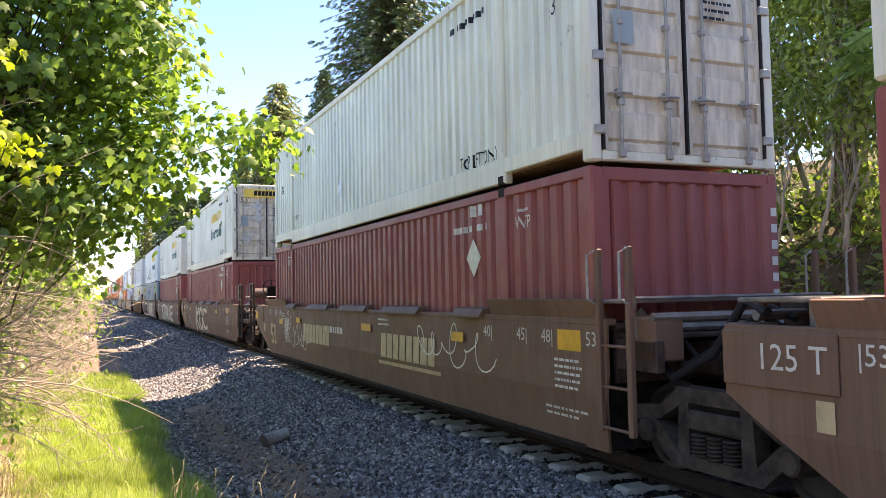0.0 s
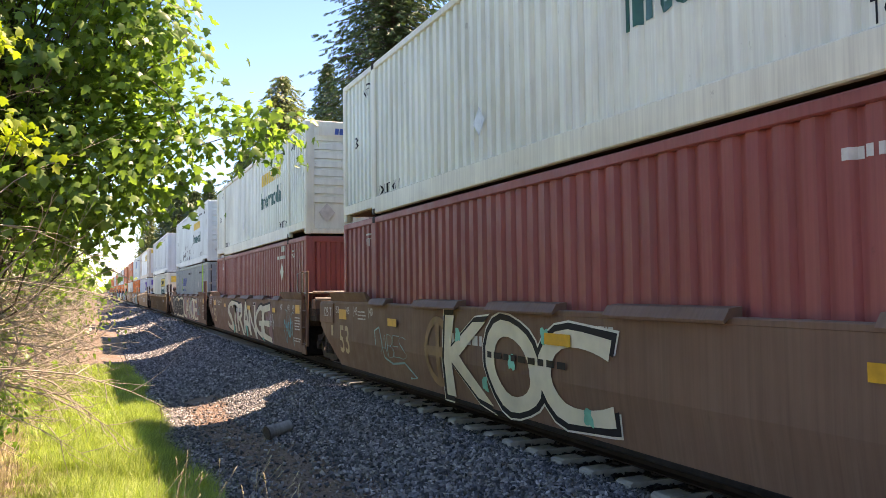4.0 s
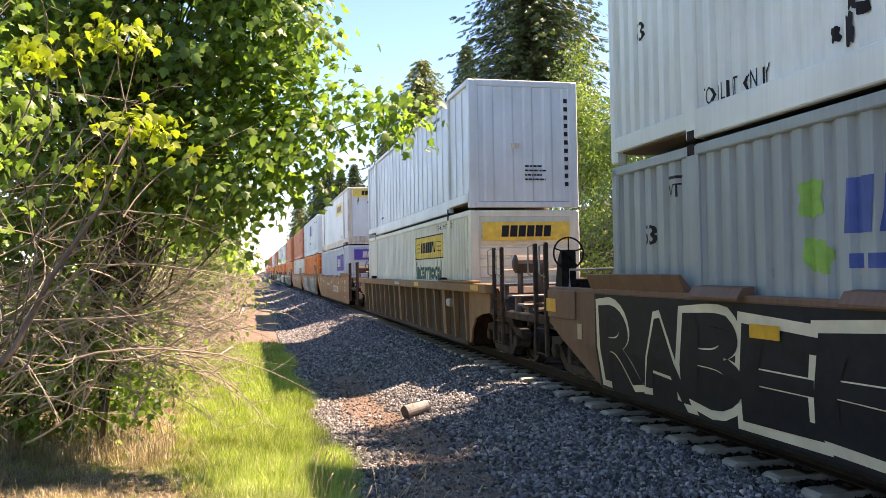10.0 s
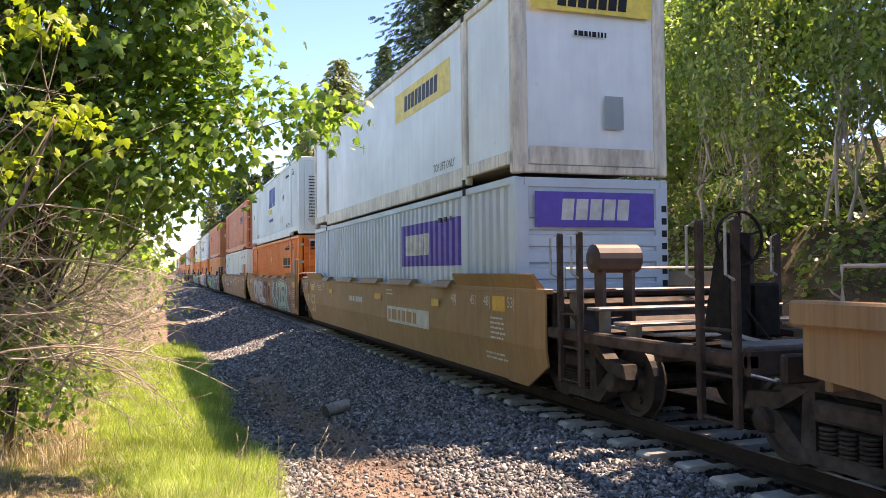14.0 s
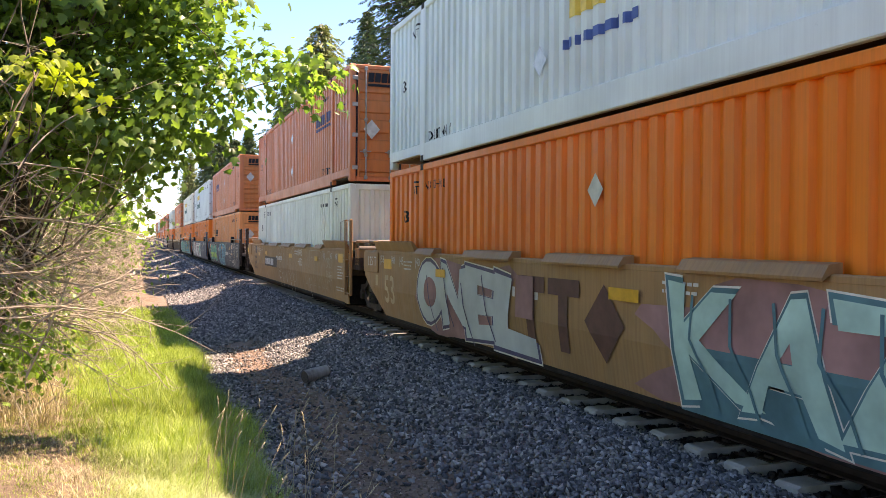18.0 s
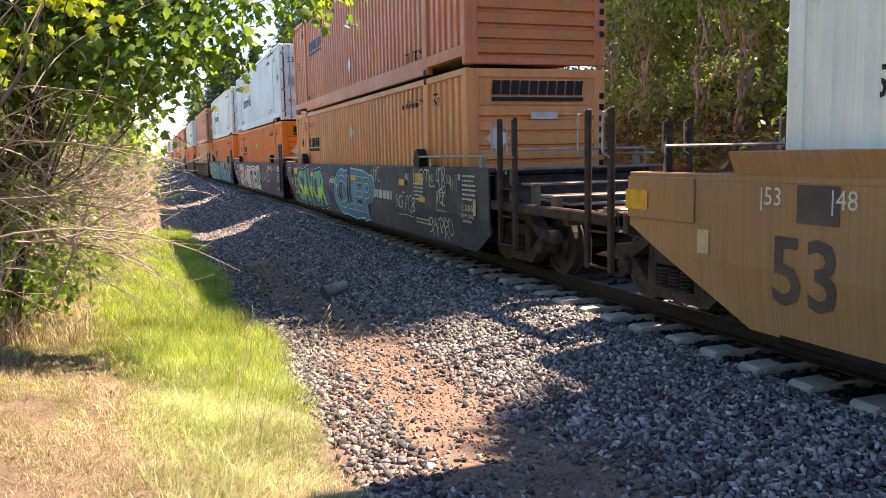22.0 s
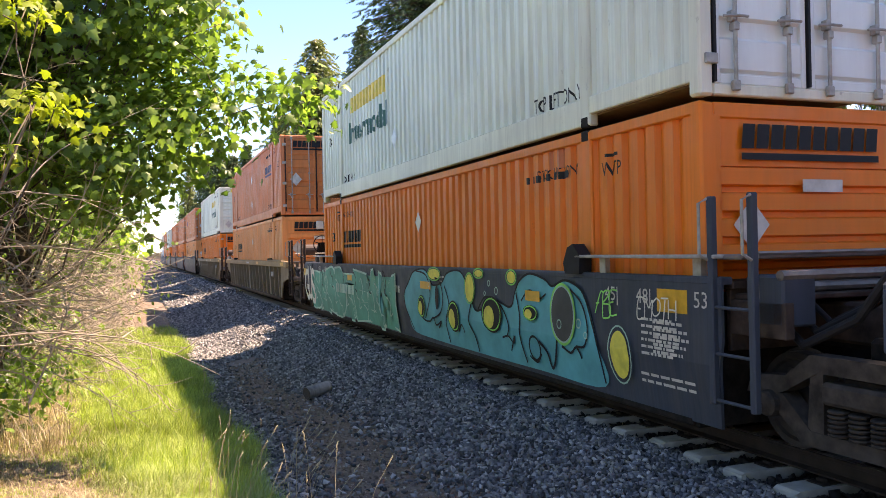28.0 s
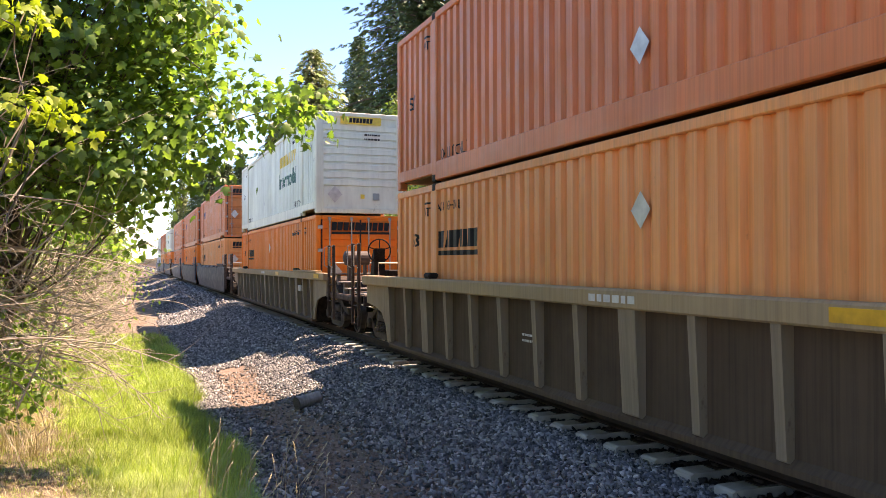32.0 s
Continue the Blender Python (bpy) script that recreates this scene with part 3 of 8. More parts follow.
def container(name, label, y0, high, mat, style="corr", end="doors", pitch=0.285, trim=None, doormat=None, postmat=None):
    """A 53-foot box: side sheets, rails, posts, roof, floor and a front or doors."""
    root = thing(name, label, "shipping container", "containers on the train")
    trim, doormat = trim or mat, doormat or mat
    key = (mat.name, style, pitch)
    if style == "corr":
        pts = corrugation(pitch, 0.055)
    elif style == "seams":
        pts = []
        for a, b in ((0.16, 1.94), (2.16, LONG - 2.16), (LONG - 1.94, LONG - 0.16)):
            n = max(1, round((b - a) / 0.61))
            for i in range(n):
                y = a + (b - a) * i / n
                pts += [(y, 0.012), (y + 0.045, 0.012), (y + 0.05, 0.034), (y + 0.058, 0.06), (y + 0.075, 0.06), (y + 0.08, 0.03), ((a + (b - a) * (i + 1) / n) - 0.004, 0.03)]
            pts.append((b, 0.02))
    else:
        pts = [(0.16, 0.015), (1.94, 0.015), (2.16, 0.015), (LONG - 2.16, 0.015), (LONG - 1.94, 0.015), (LONG - 0.16, 0.015)]
    zlo = 0.34 if high else 0.18
    for s_ in (-1, 1):
        part("side_wall", stock((*key, "wall", s_, zlo), lambda: wall_mesh(pts, s_, mat, zlo)), root)
        part("top_rail", stock((trim.name, "top", s_), lambda: Geo().box(*sorted((s_ * (HALF - 0.09), s_ * HALF)), 0.02, LONG - 0.02, TALL - 0.12, TALL, 0.015).made("top_rail", trim)), root)
        if high:
            rail = lambda: Geo().box(*sorted((s_ * (HALF - 0.1), s_ * HALF)), 2.06, LONG - 2.06, 0.03, zlo + 0.01, 0.015).box(*sorted((s_ * (HALF - 0.08), s_ * HALF)), 0.05, 2.06, 0.15, zlo + 0.01, 0.012).box(*sorted((s_ * (HALF - 0.08), s_ * HALF)), LONG - 2.06, LONG - 0.05, 0.15, zlo + 0.01, 0.012).made("bottom_rail", trim)
        else:
            rail = lambda: Geo().box(*sorted((s_ * (HALF - 0.1), s_ * HALF)), 0.05, LONG - 0.05, 0.0, zlo + 0.01, 0.015).made("bottom_rail", trim)
        part("bottom_rail", stock((trim.name, "bottom", s_, high), rail), root)
        for y, nm in ((2.05, "lift_post"), (LONG - 2.05, "lift_post")):
            pm = postmat if postmat and y < 3 else trim
            post = part(nm, stock((pm.name, nm, s_), lambda: Geo().box(*sorted((s_ * (HALF - 0.12), s_ * (HALF + 0.004))), -0.115, 0.115, 0.02, TALL - 0.004, 0.02).made("lift_post", pm)), root, at=(0, y, 0))
            for z in (0.0, TALL - 0.13):
                part("lift_casting", stock(("casting", s_), lambda: Geo().box(*sorted((s_ * (HALF - 0.12), s_ * (HALF + 0.008))), -0.09, 0.09, 0, 0.14, 0.02).made("lift_casting", GRIME)), post, at=(0, 0, z))
        for y, nm in ((0.0, "corner_post"), (LONG - 0.17, "corner_post")):
            part(nm, stock((trim.name, nm, s_), lambda: Geo().box(*sorted((s_ * (HALF - 0.16), s_ * HALF)), 0, 0.17, 0.01, TALL - 0.01, 0.025).made("corner_post", trim)), root, at=(0, y, 0))
    part("roof", stock((trim.name, "roof"), lambda: Geo().box(-HALF + 0.09, HALF - 0.09, 0.06, LONG - 0.06, TALL - 0.09, TALL - 0.03).made("roof", trim)), root)
    part("floor", stock("boxfloor", lambda: Geo().box(-HALF + 0.1, HALF - 0.1, 0.08, LONG - 0.08, 0.14, 0.2).made("floor", WOOD)), root)
    part("end_wall", stock((mat.name, "rear"), lambda: Geo().box(-HALF + 0.16, HALF - 0.16, LONG - 0.1, LONG - 0.05, 0.14, TALL - 0.1).made("end_wall", mat)), root)
    if end == "doors":
        for s_ in (-1, 1):
            d = part("door", stock((doormat.name, "door"), lambda: door_mesh(doormat)), root, at=(s_ * 0.567, 0, 0))
            for x in (-0.33, 0.30):
                part("lock_rod", stock("lockrod", lambda: Geo().tube([(0, -0.02, 0.08), (0, -0.02, TALL - 0.08)], 0.02, 8).box(-0.04, 0.04, -0.045, 0.01, 0.06, 0.16, 0.01).box(-0.04, 0.04, -0.045, 0.01, TALL - 0.16, TALL - 0.06, 0.01).box(-0.035, 0.035, -0.05, 0.03, 0.62, 0.70, 0.01).box(-0.035, 0.035, -0.05, 0.03, 1.5, 1.57, 0.01).made("lock_rod", GALV)), d, at=(x, 0, 0))
                part("door_handle", stock("doorhandle", lambda: Geo().tube([(0, -0.045, 0.74), (0.16, -0.06, 0.75), (0.27, -0.06, 0.75)], 0.014, 6).box(0.08, 0.14, -0.06, 0.02, 0.70, 0.80, 0.01).made("door_handle", GALV)), d, at=(x - 0.15, 0, 0))
            for z in (0.35, 1.15, 1.9, 2.55):
                part("hinge", stock("hinge", lambda: Geo().box(-0.07, 0.07, -0.03, 0.03, -0.05, 0.05, 0.01).made("hinge", GALV)), d, at=(s_ * 0.6, 0.0, z))
        for x in (-HALF + 0.175, 0.0, HALF - 0.175):
            part("door_gasket", stock("gasket", lambda: Geo().box(-0.014, 0.014, -0.012, 0.05, 0.14, TALL - 0.13).made("door_gasket", BLACK)), root, at=(x, 0, 0))
        part("door_sill", stock((trim.name, "sill"), lambda: Geo().box(-HALF + 0.16, HALF - 0.16, 0.01, 0.1, 0.02, 0.13, 0.015).made("door_sill", trim)), root)
        part("door_header", stock((trim.name, "dhead"), lambda: Geo().box(-HALF + 0.16, HALF - 0.16, 0.01, 0.1, TALL - 0.12, TALL - 0.01, 0.015).made("door_header", trim)), root)
    else:
        if end == "ribs":
            part("front_wall", stock((doormat.name, "ribs"), lambda: front_rib_mesh(doormat, 0.14, 2.3, 9, 0.05, 0.05)), root)
            part("front_header", stock((doormat.name, "head"), lambda: Geo().box(-HALF + 0.2, HALF - 0.2, 0.02, 0.08, 2.3, TALL - 0.15).made("front_header", doormat)), root)
        elif end == "allribs":
            part("front_wall", stock((doormat.name, "allribs"), lambda: front_rib_mesh(doormat, 0.75, TALL - 0.35, 8)), root)
            part("front_header", stock((doormat.name, "head2"), lambda: Geo().box(-HALF + 0.2, HALF - 0.2, 0.04, 0.08, TALL - 0.35, TALL - 0.1).made("front_header", doormat)), root)
            part("front_kick_sheet", stock((doormat.name, "kick"), lambda: Geo().box(-HALF + 0.2, HALF - 0.2, 0.04, 0.08, 0.12, 0.75).made("front_kick_sheet", doormat)), root)
        elif end == "corr":
            part("front_wall", stock((doormat.name, "fcorr"), lambda: front_corr_mesh(doormat)), root)
        elif end == "posts":
            part("front_wall", stock((doormat.name, "fposts"), lambda: front_corr_mesh(doormat, 0.03, 0.02, 5)), root)
        else:
            def flat():
                g = Geo().box(-HALF + 0.1, HALF - 0.1, 0.03, 0.08, 0.12, TALL - 0.1)
                for i in range(9):
                    x = -0.96 + i * 0.24
                    for k in range(26):
                        g.box(x - 0.006, x + 0.006, 0.024, 0.031, 0.3 + k * 0.09, 0.312 + k * 0.09)
                return g.made("front_wall", doormat)
            part("front_wall", stock((doormat.name, "fflat"), flat), root)
        part("front_frame", stock((trim.name, "fframe"), lambda: Geo().box(-HALF + 0.15, HALF - 0.15, 0.0, 0.1, 0.02, 0.15, 0.015).box(-HALF + 0.15, HALF - 0.15, 0.0, 0.1, TALL - 0.16, TALL - 0.01, 0.015).box(-HALF + 0.12, -HALF + 0.23, 0.0, 0.09, 0.12, TALL - 0.12, 0.012).box(HALF - 0.23, HALF - 0.12, 0.0, 0.09, 0.12, TALL - 0.12, 0.012).made("front_frame", trim)), root)
    prof, cuts = side_profile(pts), [p[0] for p in pts]
    z0 = HIGH_Z if high else LOW_Z
    MOVERS.append((root, y0, z0))

    def on_side(nm, bm, m, y, z, label=""):
        if nm == "placard_holder":
            return applied(nm, bm, m, root, y, z, lambda yy, zz: -HALF + 0.022, (), label=label)
        return applied(nm, bm, m, root, y, z, prof, cuts, label=label)

    def on_end(nm, bm, m, x, z, label="", lift=0.012):
        return applied(nm, bm, m, root, 0.0, z, side=False, x=x, lift=lift, label=label)
    return root, on_side, on_end


MOVERS = []

# ---- well cars ----
RAIL_TOP, WHEEL_R = 0.10, 0.42
SIDE_X, SIDE_TOP, CREASE, SIDE_LOW = -1.45, 1.55, 0.82, 0.26
TRUCKS = []


def well_profile(y, z):
    return SIDE_X if z >= CREASE else SIDE_X + (CREASE - z) * 0.14


def well_side_mesh(mat, y_near, cut_near, y_far, cut_far, sign, turn=1.05):
    """One side of a smooth well: a folded plate with a flanged top, cut away over the trucks."""
    def span(z):
        a = y_near if z > turn else y_near + (cut_near - y_near) * (turn - z) / (turn - SIDE_LOW)
        b = y_far if z > 1.05 else y_far + (cut_far - y_far) * (1.05 - z) / (1.05 - SIDE_LOW)
        return a, b
    levels = sorted({SIDE_TOP, 1.05, CREASE, turn, SIDE_LOW}, reverse=True)
    verts, faces = [], []
    for t in (0.0, 0.03):
        for z in levels:
            a, b = span(z)
            x = well_profile(0, z) + t
            verts += [(x * -sign, a, z), (x * -sign, b, z)]
    n = len(levels)
    for o in (0, 2 * n):
        for i in range(n - 1):
            faces.append((o + 2 * i, o + 2 * i + 1, o + 2 * i + 3, o + 2 * i + 2))
    for i in range(n - 1):
        for e in (0, 1):
            faces.append((2 * i + e, 2 * i + 2 + e, 2 * n + 2 * i + 2 + e, 2 * n + 2 * i + e))
    g = Geo().add(verts, faces)
    return g.made("side_plate", mat)


def truck(parent, y, keyed):
    """A two-axle truck: cast side frames with their springs, bolster and wheelsets."""
    def side_frame():
        g = Geo()
        rim = [(-1.18, 0.58), (-1.12, 0.74), (-0.72, 0.78), (-0.45, 0.98), (0.45, 0.98), (0.72, 0.78), (1.12, 0.74), (1.18, 0.58), (0.85, 0.50), (0.52, 0.26), (-0.52, 0.26), (-0.85, 0.50)]
        holes = [[(-0.80, 0.66), (-0.56, 0.78), (-0.46, 0.66), (-0.62, 0.48)], [(0.80, 0.66), (0.56, 0.78), (0.46, 0.66), (0.62, 0.48)]]
        bars = [
            [(-1.18, 0.58), (-1.12, 0.74), (-0.72, 0.78), (-0.45, 0.98), (0.45, 0.98), (0.72, 0.78), (1.12, 0.74), (1.18, 0.58), (0.85, 0.60), (0.70, 0.66), (0.38, 0.84), (-0.38, 0.84), (-0.70, 0.66), (-0.85, 0.60)],
            [(-0.98, 0.60), (-0.76, 0.62), (-0.46, 0.36), (0.46, 0.36), (0.76, 0.62), (0.98, 0.60), (0.56, 0.24), (-0.56, 0.24)],
            [(-0.50, 0.34), (-0.33, 0.34), (-0.33, 0.86), (-0.46, 0.86)], [(0.33, 0.34), (0.50, 0.34), (0.46, 0.86), (0.33, 0.86)]]
        for k, b in enumerate(bars):
            g.prism(b, 0, -0.09 + 0.004 * k, 0.09 - 0.004 * k)
        g.box(-0.11, 0.11, -0.34, 0.34, 0.60, 0.78, 0.03)
        for yy in (-0.9, 0.9):
            g.lathe([(-0.16, 0.09), (-0.14, 0.11), (0.10, 0.13)], 0, (0, yy, 0.62 - 0.10), 14)
        return g.made("side_frame", TRUCKSTEEL)

    def springs():
        g = Geo()
        for yy in (-0.2, 0.0, 0.2):
            for xx in (-0.06, 0.06):
                for k in range(6):
                    g.lathe([(0.37 + k * 0.036, 0.075), (0.385 + k * 0.036, 0.085), (0.395 + k * 0.036, 0.075)], 2, (xx, yy, 0), 10)
        return g.made("spring_nest", TRUCKSTEEL)

    def wheels():
        g = Geo()
        g.lathe([(-0.9, 0.07), (0.9, 0.07)], 0, (0, 0, 0), 10)
        for s_ in (-1, 1):
            o = [(0.655, 0.16), (0.66, 0.30), (0.655, 0.445), (0.685, 0.455), (0.69, WHEEL_R + 0.005), (0.80, WHEEL_R - 0.004), (0.80, 0.36), (0.775, 0.34), (0.765, 0.16), (0.83, 0.12)]
            g.lathe([(s_ * a, r) for a, r in o], 0, (0, 0, 0), 28)
            for k in range(3):
                q = 2.094 * k
                g.box(s_ * 0.79 - 0.015, s_ * 0.79 + 0.015, 0.24 * math.cos(q) - 0.03, 0.24 * math.cos(q) + 0.03, 0.24 * math.sin(q) - 0.03, 0.24 * math.sin(q) + 0.03)
        return g.made("wheelset", WHEELSTEEL)
    t = part("truck", stock("bolster", lambda: Geo().box(-1.0, 1.0, -0.22, 0.22, 0.58, 0.84, 0.03).box(-0.25, 0.25, -0.3, 0.3, 0.84, 0.95, 0.03).box(-0.9, 0.9, -0.62, -0.5, 0.34, 0.42, 0.02).box(-0.9, 0.9, 0.5, 0.62, 0.34, 0.42, 0.02).made("truck", GRIME)), parent, at=(0, y, 0))
    for s_ in (-1, 1):
        part("side_frame", stock("sideframe", side_frame), t, at=(s_ * 1.0, 0, 0))
        tagged(part("spring_nest", stock("springs", springs), t, at=(s_ * 1.0, 0, 0)), kind="stuff")
    for yy in (-0.9, 0.9):
        w = part("wheelset", stock("wheels", wheels), t, at=(0, yy, RAIL_TOP + WHEEL_R))
        if keyed:
            TRUCKS.append((w, yy))


WHEELSTEEL = plain("wheel_steel", (0.045, 0.036, 0.03), 0.6, 0.4, 0.4)


def ladder(parent, x, y, z0=0.6, z1=2.35, w=0.5, mat=None, posts=0.035):
    mat = mat or GRIME
    def build():
        g = Geo()
        for yy in (0, w):
            g.box(-posts, posts, yy - posts, yy + posts, z0, z1, 0.012)
        k = 0
        while z0 + 0.06 + k * 0.4 < min(z1, 1.5):
            g.tube([(0, 0, z0 + 0.04 + k * 0.4), (0, w, z0 + 0.04 + k * 0.4)], 0.016, 6)
            k += 1
        return g.made("ladder", mat)
    lad = part("ladder", stock(("ladder", z0, z1, w, mat.name), build), parent, at=(x, y, 0))
    for yy in (-0.02, w + 0.02):
        part("grab_iron", stock(("grab", z1), lambda: Geo().tube([(-0.03, 0, z1 - 0.55), (-0.12, 0, z1 - 0.5), (-0.12, 0, z1 - 0.06), (-0.03, 0, z1 - 0.02)], 0.014, 6).made("grab_iron", GALV)), lad, at=(0, yy, 0))


def end_gear(root, y, way, brake, reach=0.2):
    """Platform, ladders, draft sill, coupler, hoses and brake wheel beyond the end of a car; way is -1 for the front, reach how far the platform goes."""
    g = root

    def at_y(a, b):
        return sorted((y + way * a, y + way * b))

    def along(a):
        return y + way * a
    part("draft_sill", Geo().box(-0.3, 0.3, *at_y(-1.4, reach), 0.72, 1.05, 0.03).box(-0.36, 0.36, *at_y(reach - 0.5, reach - 0.3), 0.66, 1.0, 0.02).made("draft_sill", GRIME), g)
    k = reach - 0.05
    part("coupler", Geo().box(-0.1, 0.1, *at_y(k, k + 0.3), 0.78, 0.98, 0.03).prism([(-0.2, along(k + 0.25)), (0.2, along(k + 0.25)), (0.24, along(k + 0.42)), (0.05, along(k + 0.52)), (-0.22, along(k + 0.44))], 2, 0.74, 1.02).made("coupler", GRIME), g)
    part("end_sill", Geo().box(-1.42, 1.42, *at_y(reach - 0.08, reach), 0.92, 1.16, 0.02).made("end_sill", GEAR), g)
    part("cut_lever", Geo().tube([(-1.42, along(reach + 0.03), 0.95), (-1.1, along(reach + 0.1), 0.86), (-0.3, along(reach + 0.14), 0.9), (0, along(reach + 0.2), 1.1)], 0.017, 6).made("cut_lever", STEEL), g)
    for x, dip in ((0.35, 0.46), (0.18, 0.60)):
        part("air_hose", Geo().tube([(x, along(reach - 0.1), 0.92), (x + 0.03, along(reach + 0.12), 0.75), (x - 0.05, along(reach + 0.24), dip), (x - 0.25, along(reach + 0.3), dip - 0.03)], 0.035, 8).made("air_hose", BLACK), g)
    if reach < 1.0:
        part("deck_rail", Geo().tube([(-1.2, along(-0.25), 1.58), (-1.2, along(-0.25), 1.86), (1.2, along(-0.25), 1.86), (1.2, along(-0.25), 1.58)], 0.02, 6).made("deck_rail", GALV), g)
        return
    part("slope_sheet", Geo().prism([(along(-0.1), 1.52), (along(-0.1), 1.44), (along(0.72), 1.02), (along(0.78), 1.08)], 0, -1.22, 1.22).made("slope_sheet", GEAR), g)
    for a, c, z in ((0.12, 0.42, 1.56), (0.85, 1.15, 1.36), (1.45, 1.8, 1.22), (reach - 0.5, reach - 0.12, 1.14)):
        part("crossover_step", Geo().box(-1.32, 1.32, *at_y(a, c), z, z + 0.04, 0.01).box(-1.2, -1.12, *at_y(a + 0.08, c - 0.08), 1.0, z).box(1.12, 1.2, *at_y(a + 0.08, c - 0.08), 1.0, z).made("crossover_step", TREAD), g)
    part("platform", Geo().box(-1.42, -1.3, *at_y(0.0, reach), 0.98, 1.12, 0.02).box(1.3, 1.42, *at_y(0.0, reach), 0.98, 1.12, 0.02).box(-1.35, 1.35, *at_y(reach * 0.6, reach * 0.6 + 0.12), 0.9, 1.08, 0.02).made("platform", GEAR), g)
    for s_ in (-1, 1):
        for a in (0.42, reach - 0.62):
            ladder(g, s_ * 1.44, min(along(a), along(a + 0.5)), 0.47, 2.3, 0.5, GEAR)
        part("brake_pipe", Geo().tube([(s_ * 0.95, along(0.0), 1.18), (s_ * 0.95, along(reach * 0.45), 1.12), (s_ * 0.8, along(reach * 0.75), 1.2), (s_ * 0.5, along(reach), 1.0)], 0.022, 6).made("brake_pipe", GALV), g)
    part("deck_rail", Geo().tube([(-1.2, along(0.1), 1.5), (-1.2, along(0.1), 1.86), (1.2, along(0.1), 1.86), (1.2, along(0.1), 1.5)], 0.02, 6).made("deck_rail", GALV), g)
    if brake:
        w = Geo()
        cx, cy, cz = -0.72, along(reach - 0.95), 2.14
        for i in range(24):
            a, b = 2 * math.pi * i / 24, 2 * math.pi * (i + 1) / 24
            w.tube([(cx + 0.27 * math.cos(a), cy, cz + 0.27 * math.sin(a)), (cx + 0.27 * math.cos(b), cy, cz + 0.27 * math.sin(b))], 0.016, 6)
        for i in range(5):
            a = 2 * math.pi * i / 5 + 0.3
            w.tube([(cx, cy, cz), (cx + 0.27 * math.cos(a), cy, cz + 0.27 * math.sin(a))], 0.013, 5)
        w.lathe([(cy - 0.05, 0.06), (cy + 0.05, 0.06)], 1, (cx, 0, cz), 12)
        part("brake_wheel", w.made("brake_wheel", GRIME), g)
        part("brake_stand", Geo().prism([(cy - way * 0.02, 1.14), (cy - way * 0.45, 1.14), (cy - way * 0.22, 2.0), (cy - way * 0.07, 2.2), (cy - way * 0.02, 2.2)], 0, cx - 0.12, cx + 0.14).box(cx + 0.2, cx + 0.5, *sorted((cy - way * 0.3, cy)), 1.15, 1.7, 0.03).made("brake_stand", GRIME), g)
        part("brake_chain", Geo().tube([(cx, cy - way * 0.1, 2.0), (cx + 0.05, cy - way * 0.05, 1.5), (cx + 0.3, cy + way * 0.1, 1.1)], 0.018, 6).made("brake_chain", GRIME), g)
        ty = along(0.55)
        part("air_tank", Geo().lathe([(-1.1, 0.08), (-1.05, 0.18), (-0.45, 0.18), (-0.4, 0.08)], 0, (0, ty, 1.98), 16).box(-0.98, -0.93, ty - 0.1, ty + 0.1, 1.1, 1.84).box(-0.57, -0.52, ty - 0.1, ty + 0.1, 1.1, 1.84).made("air_tank", TANKRUST), g)


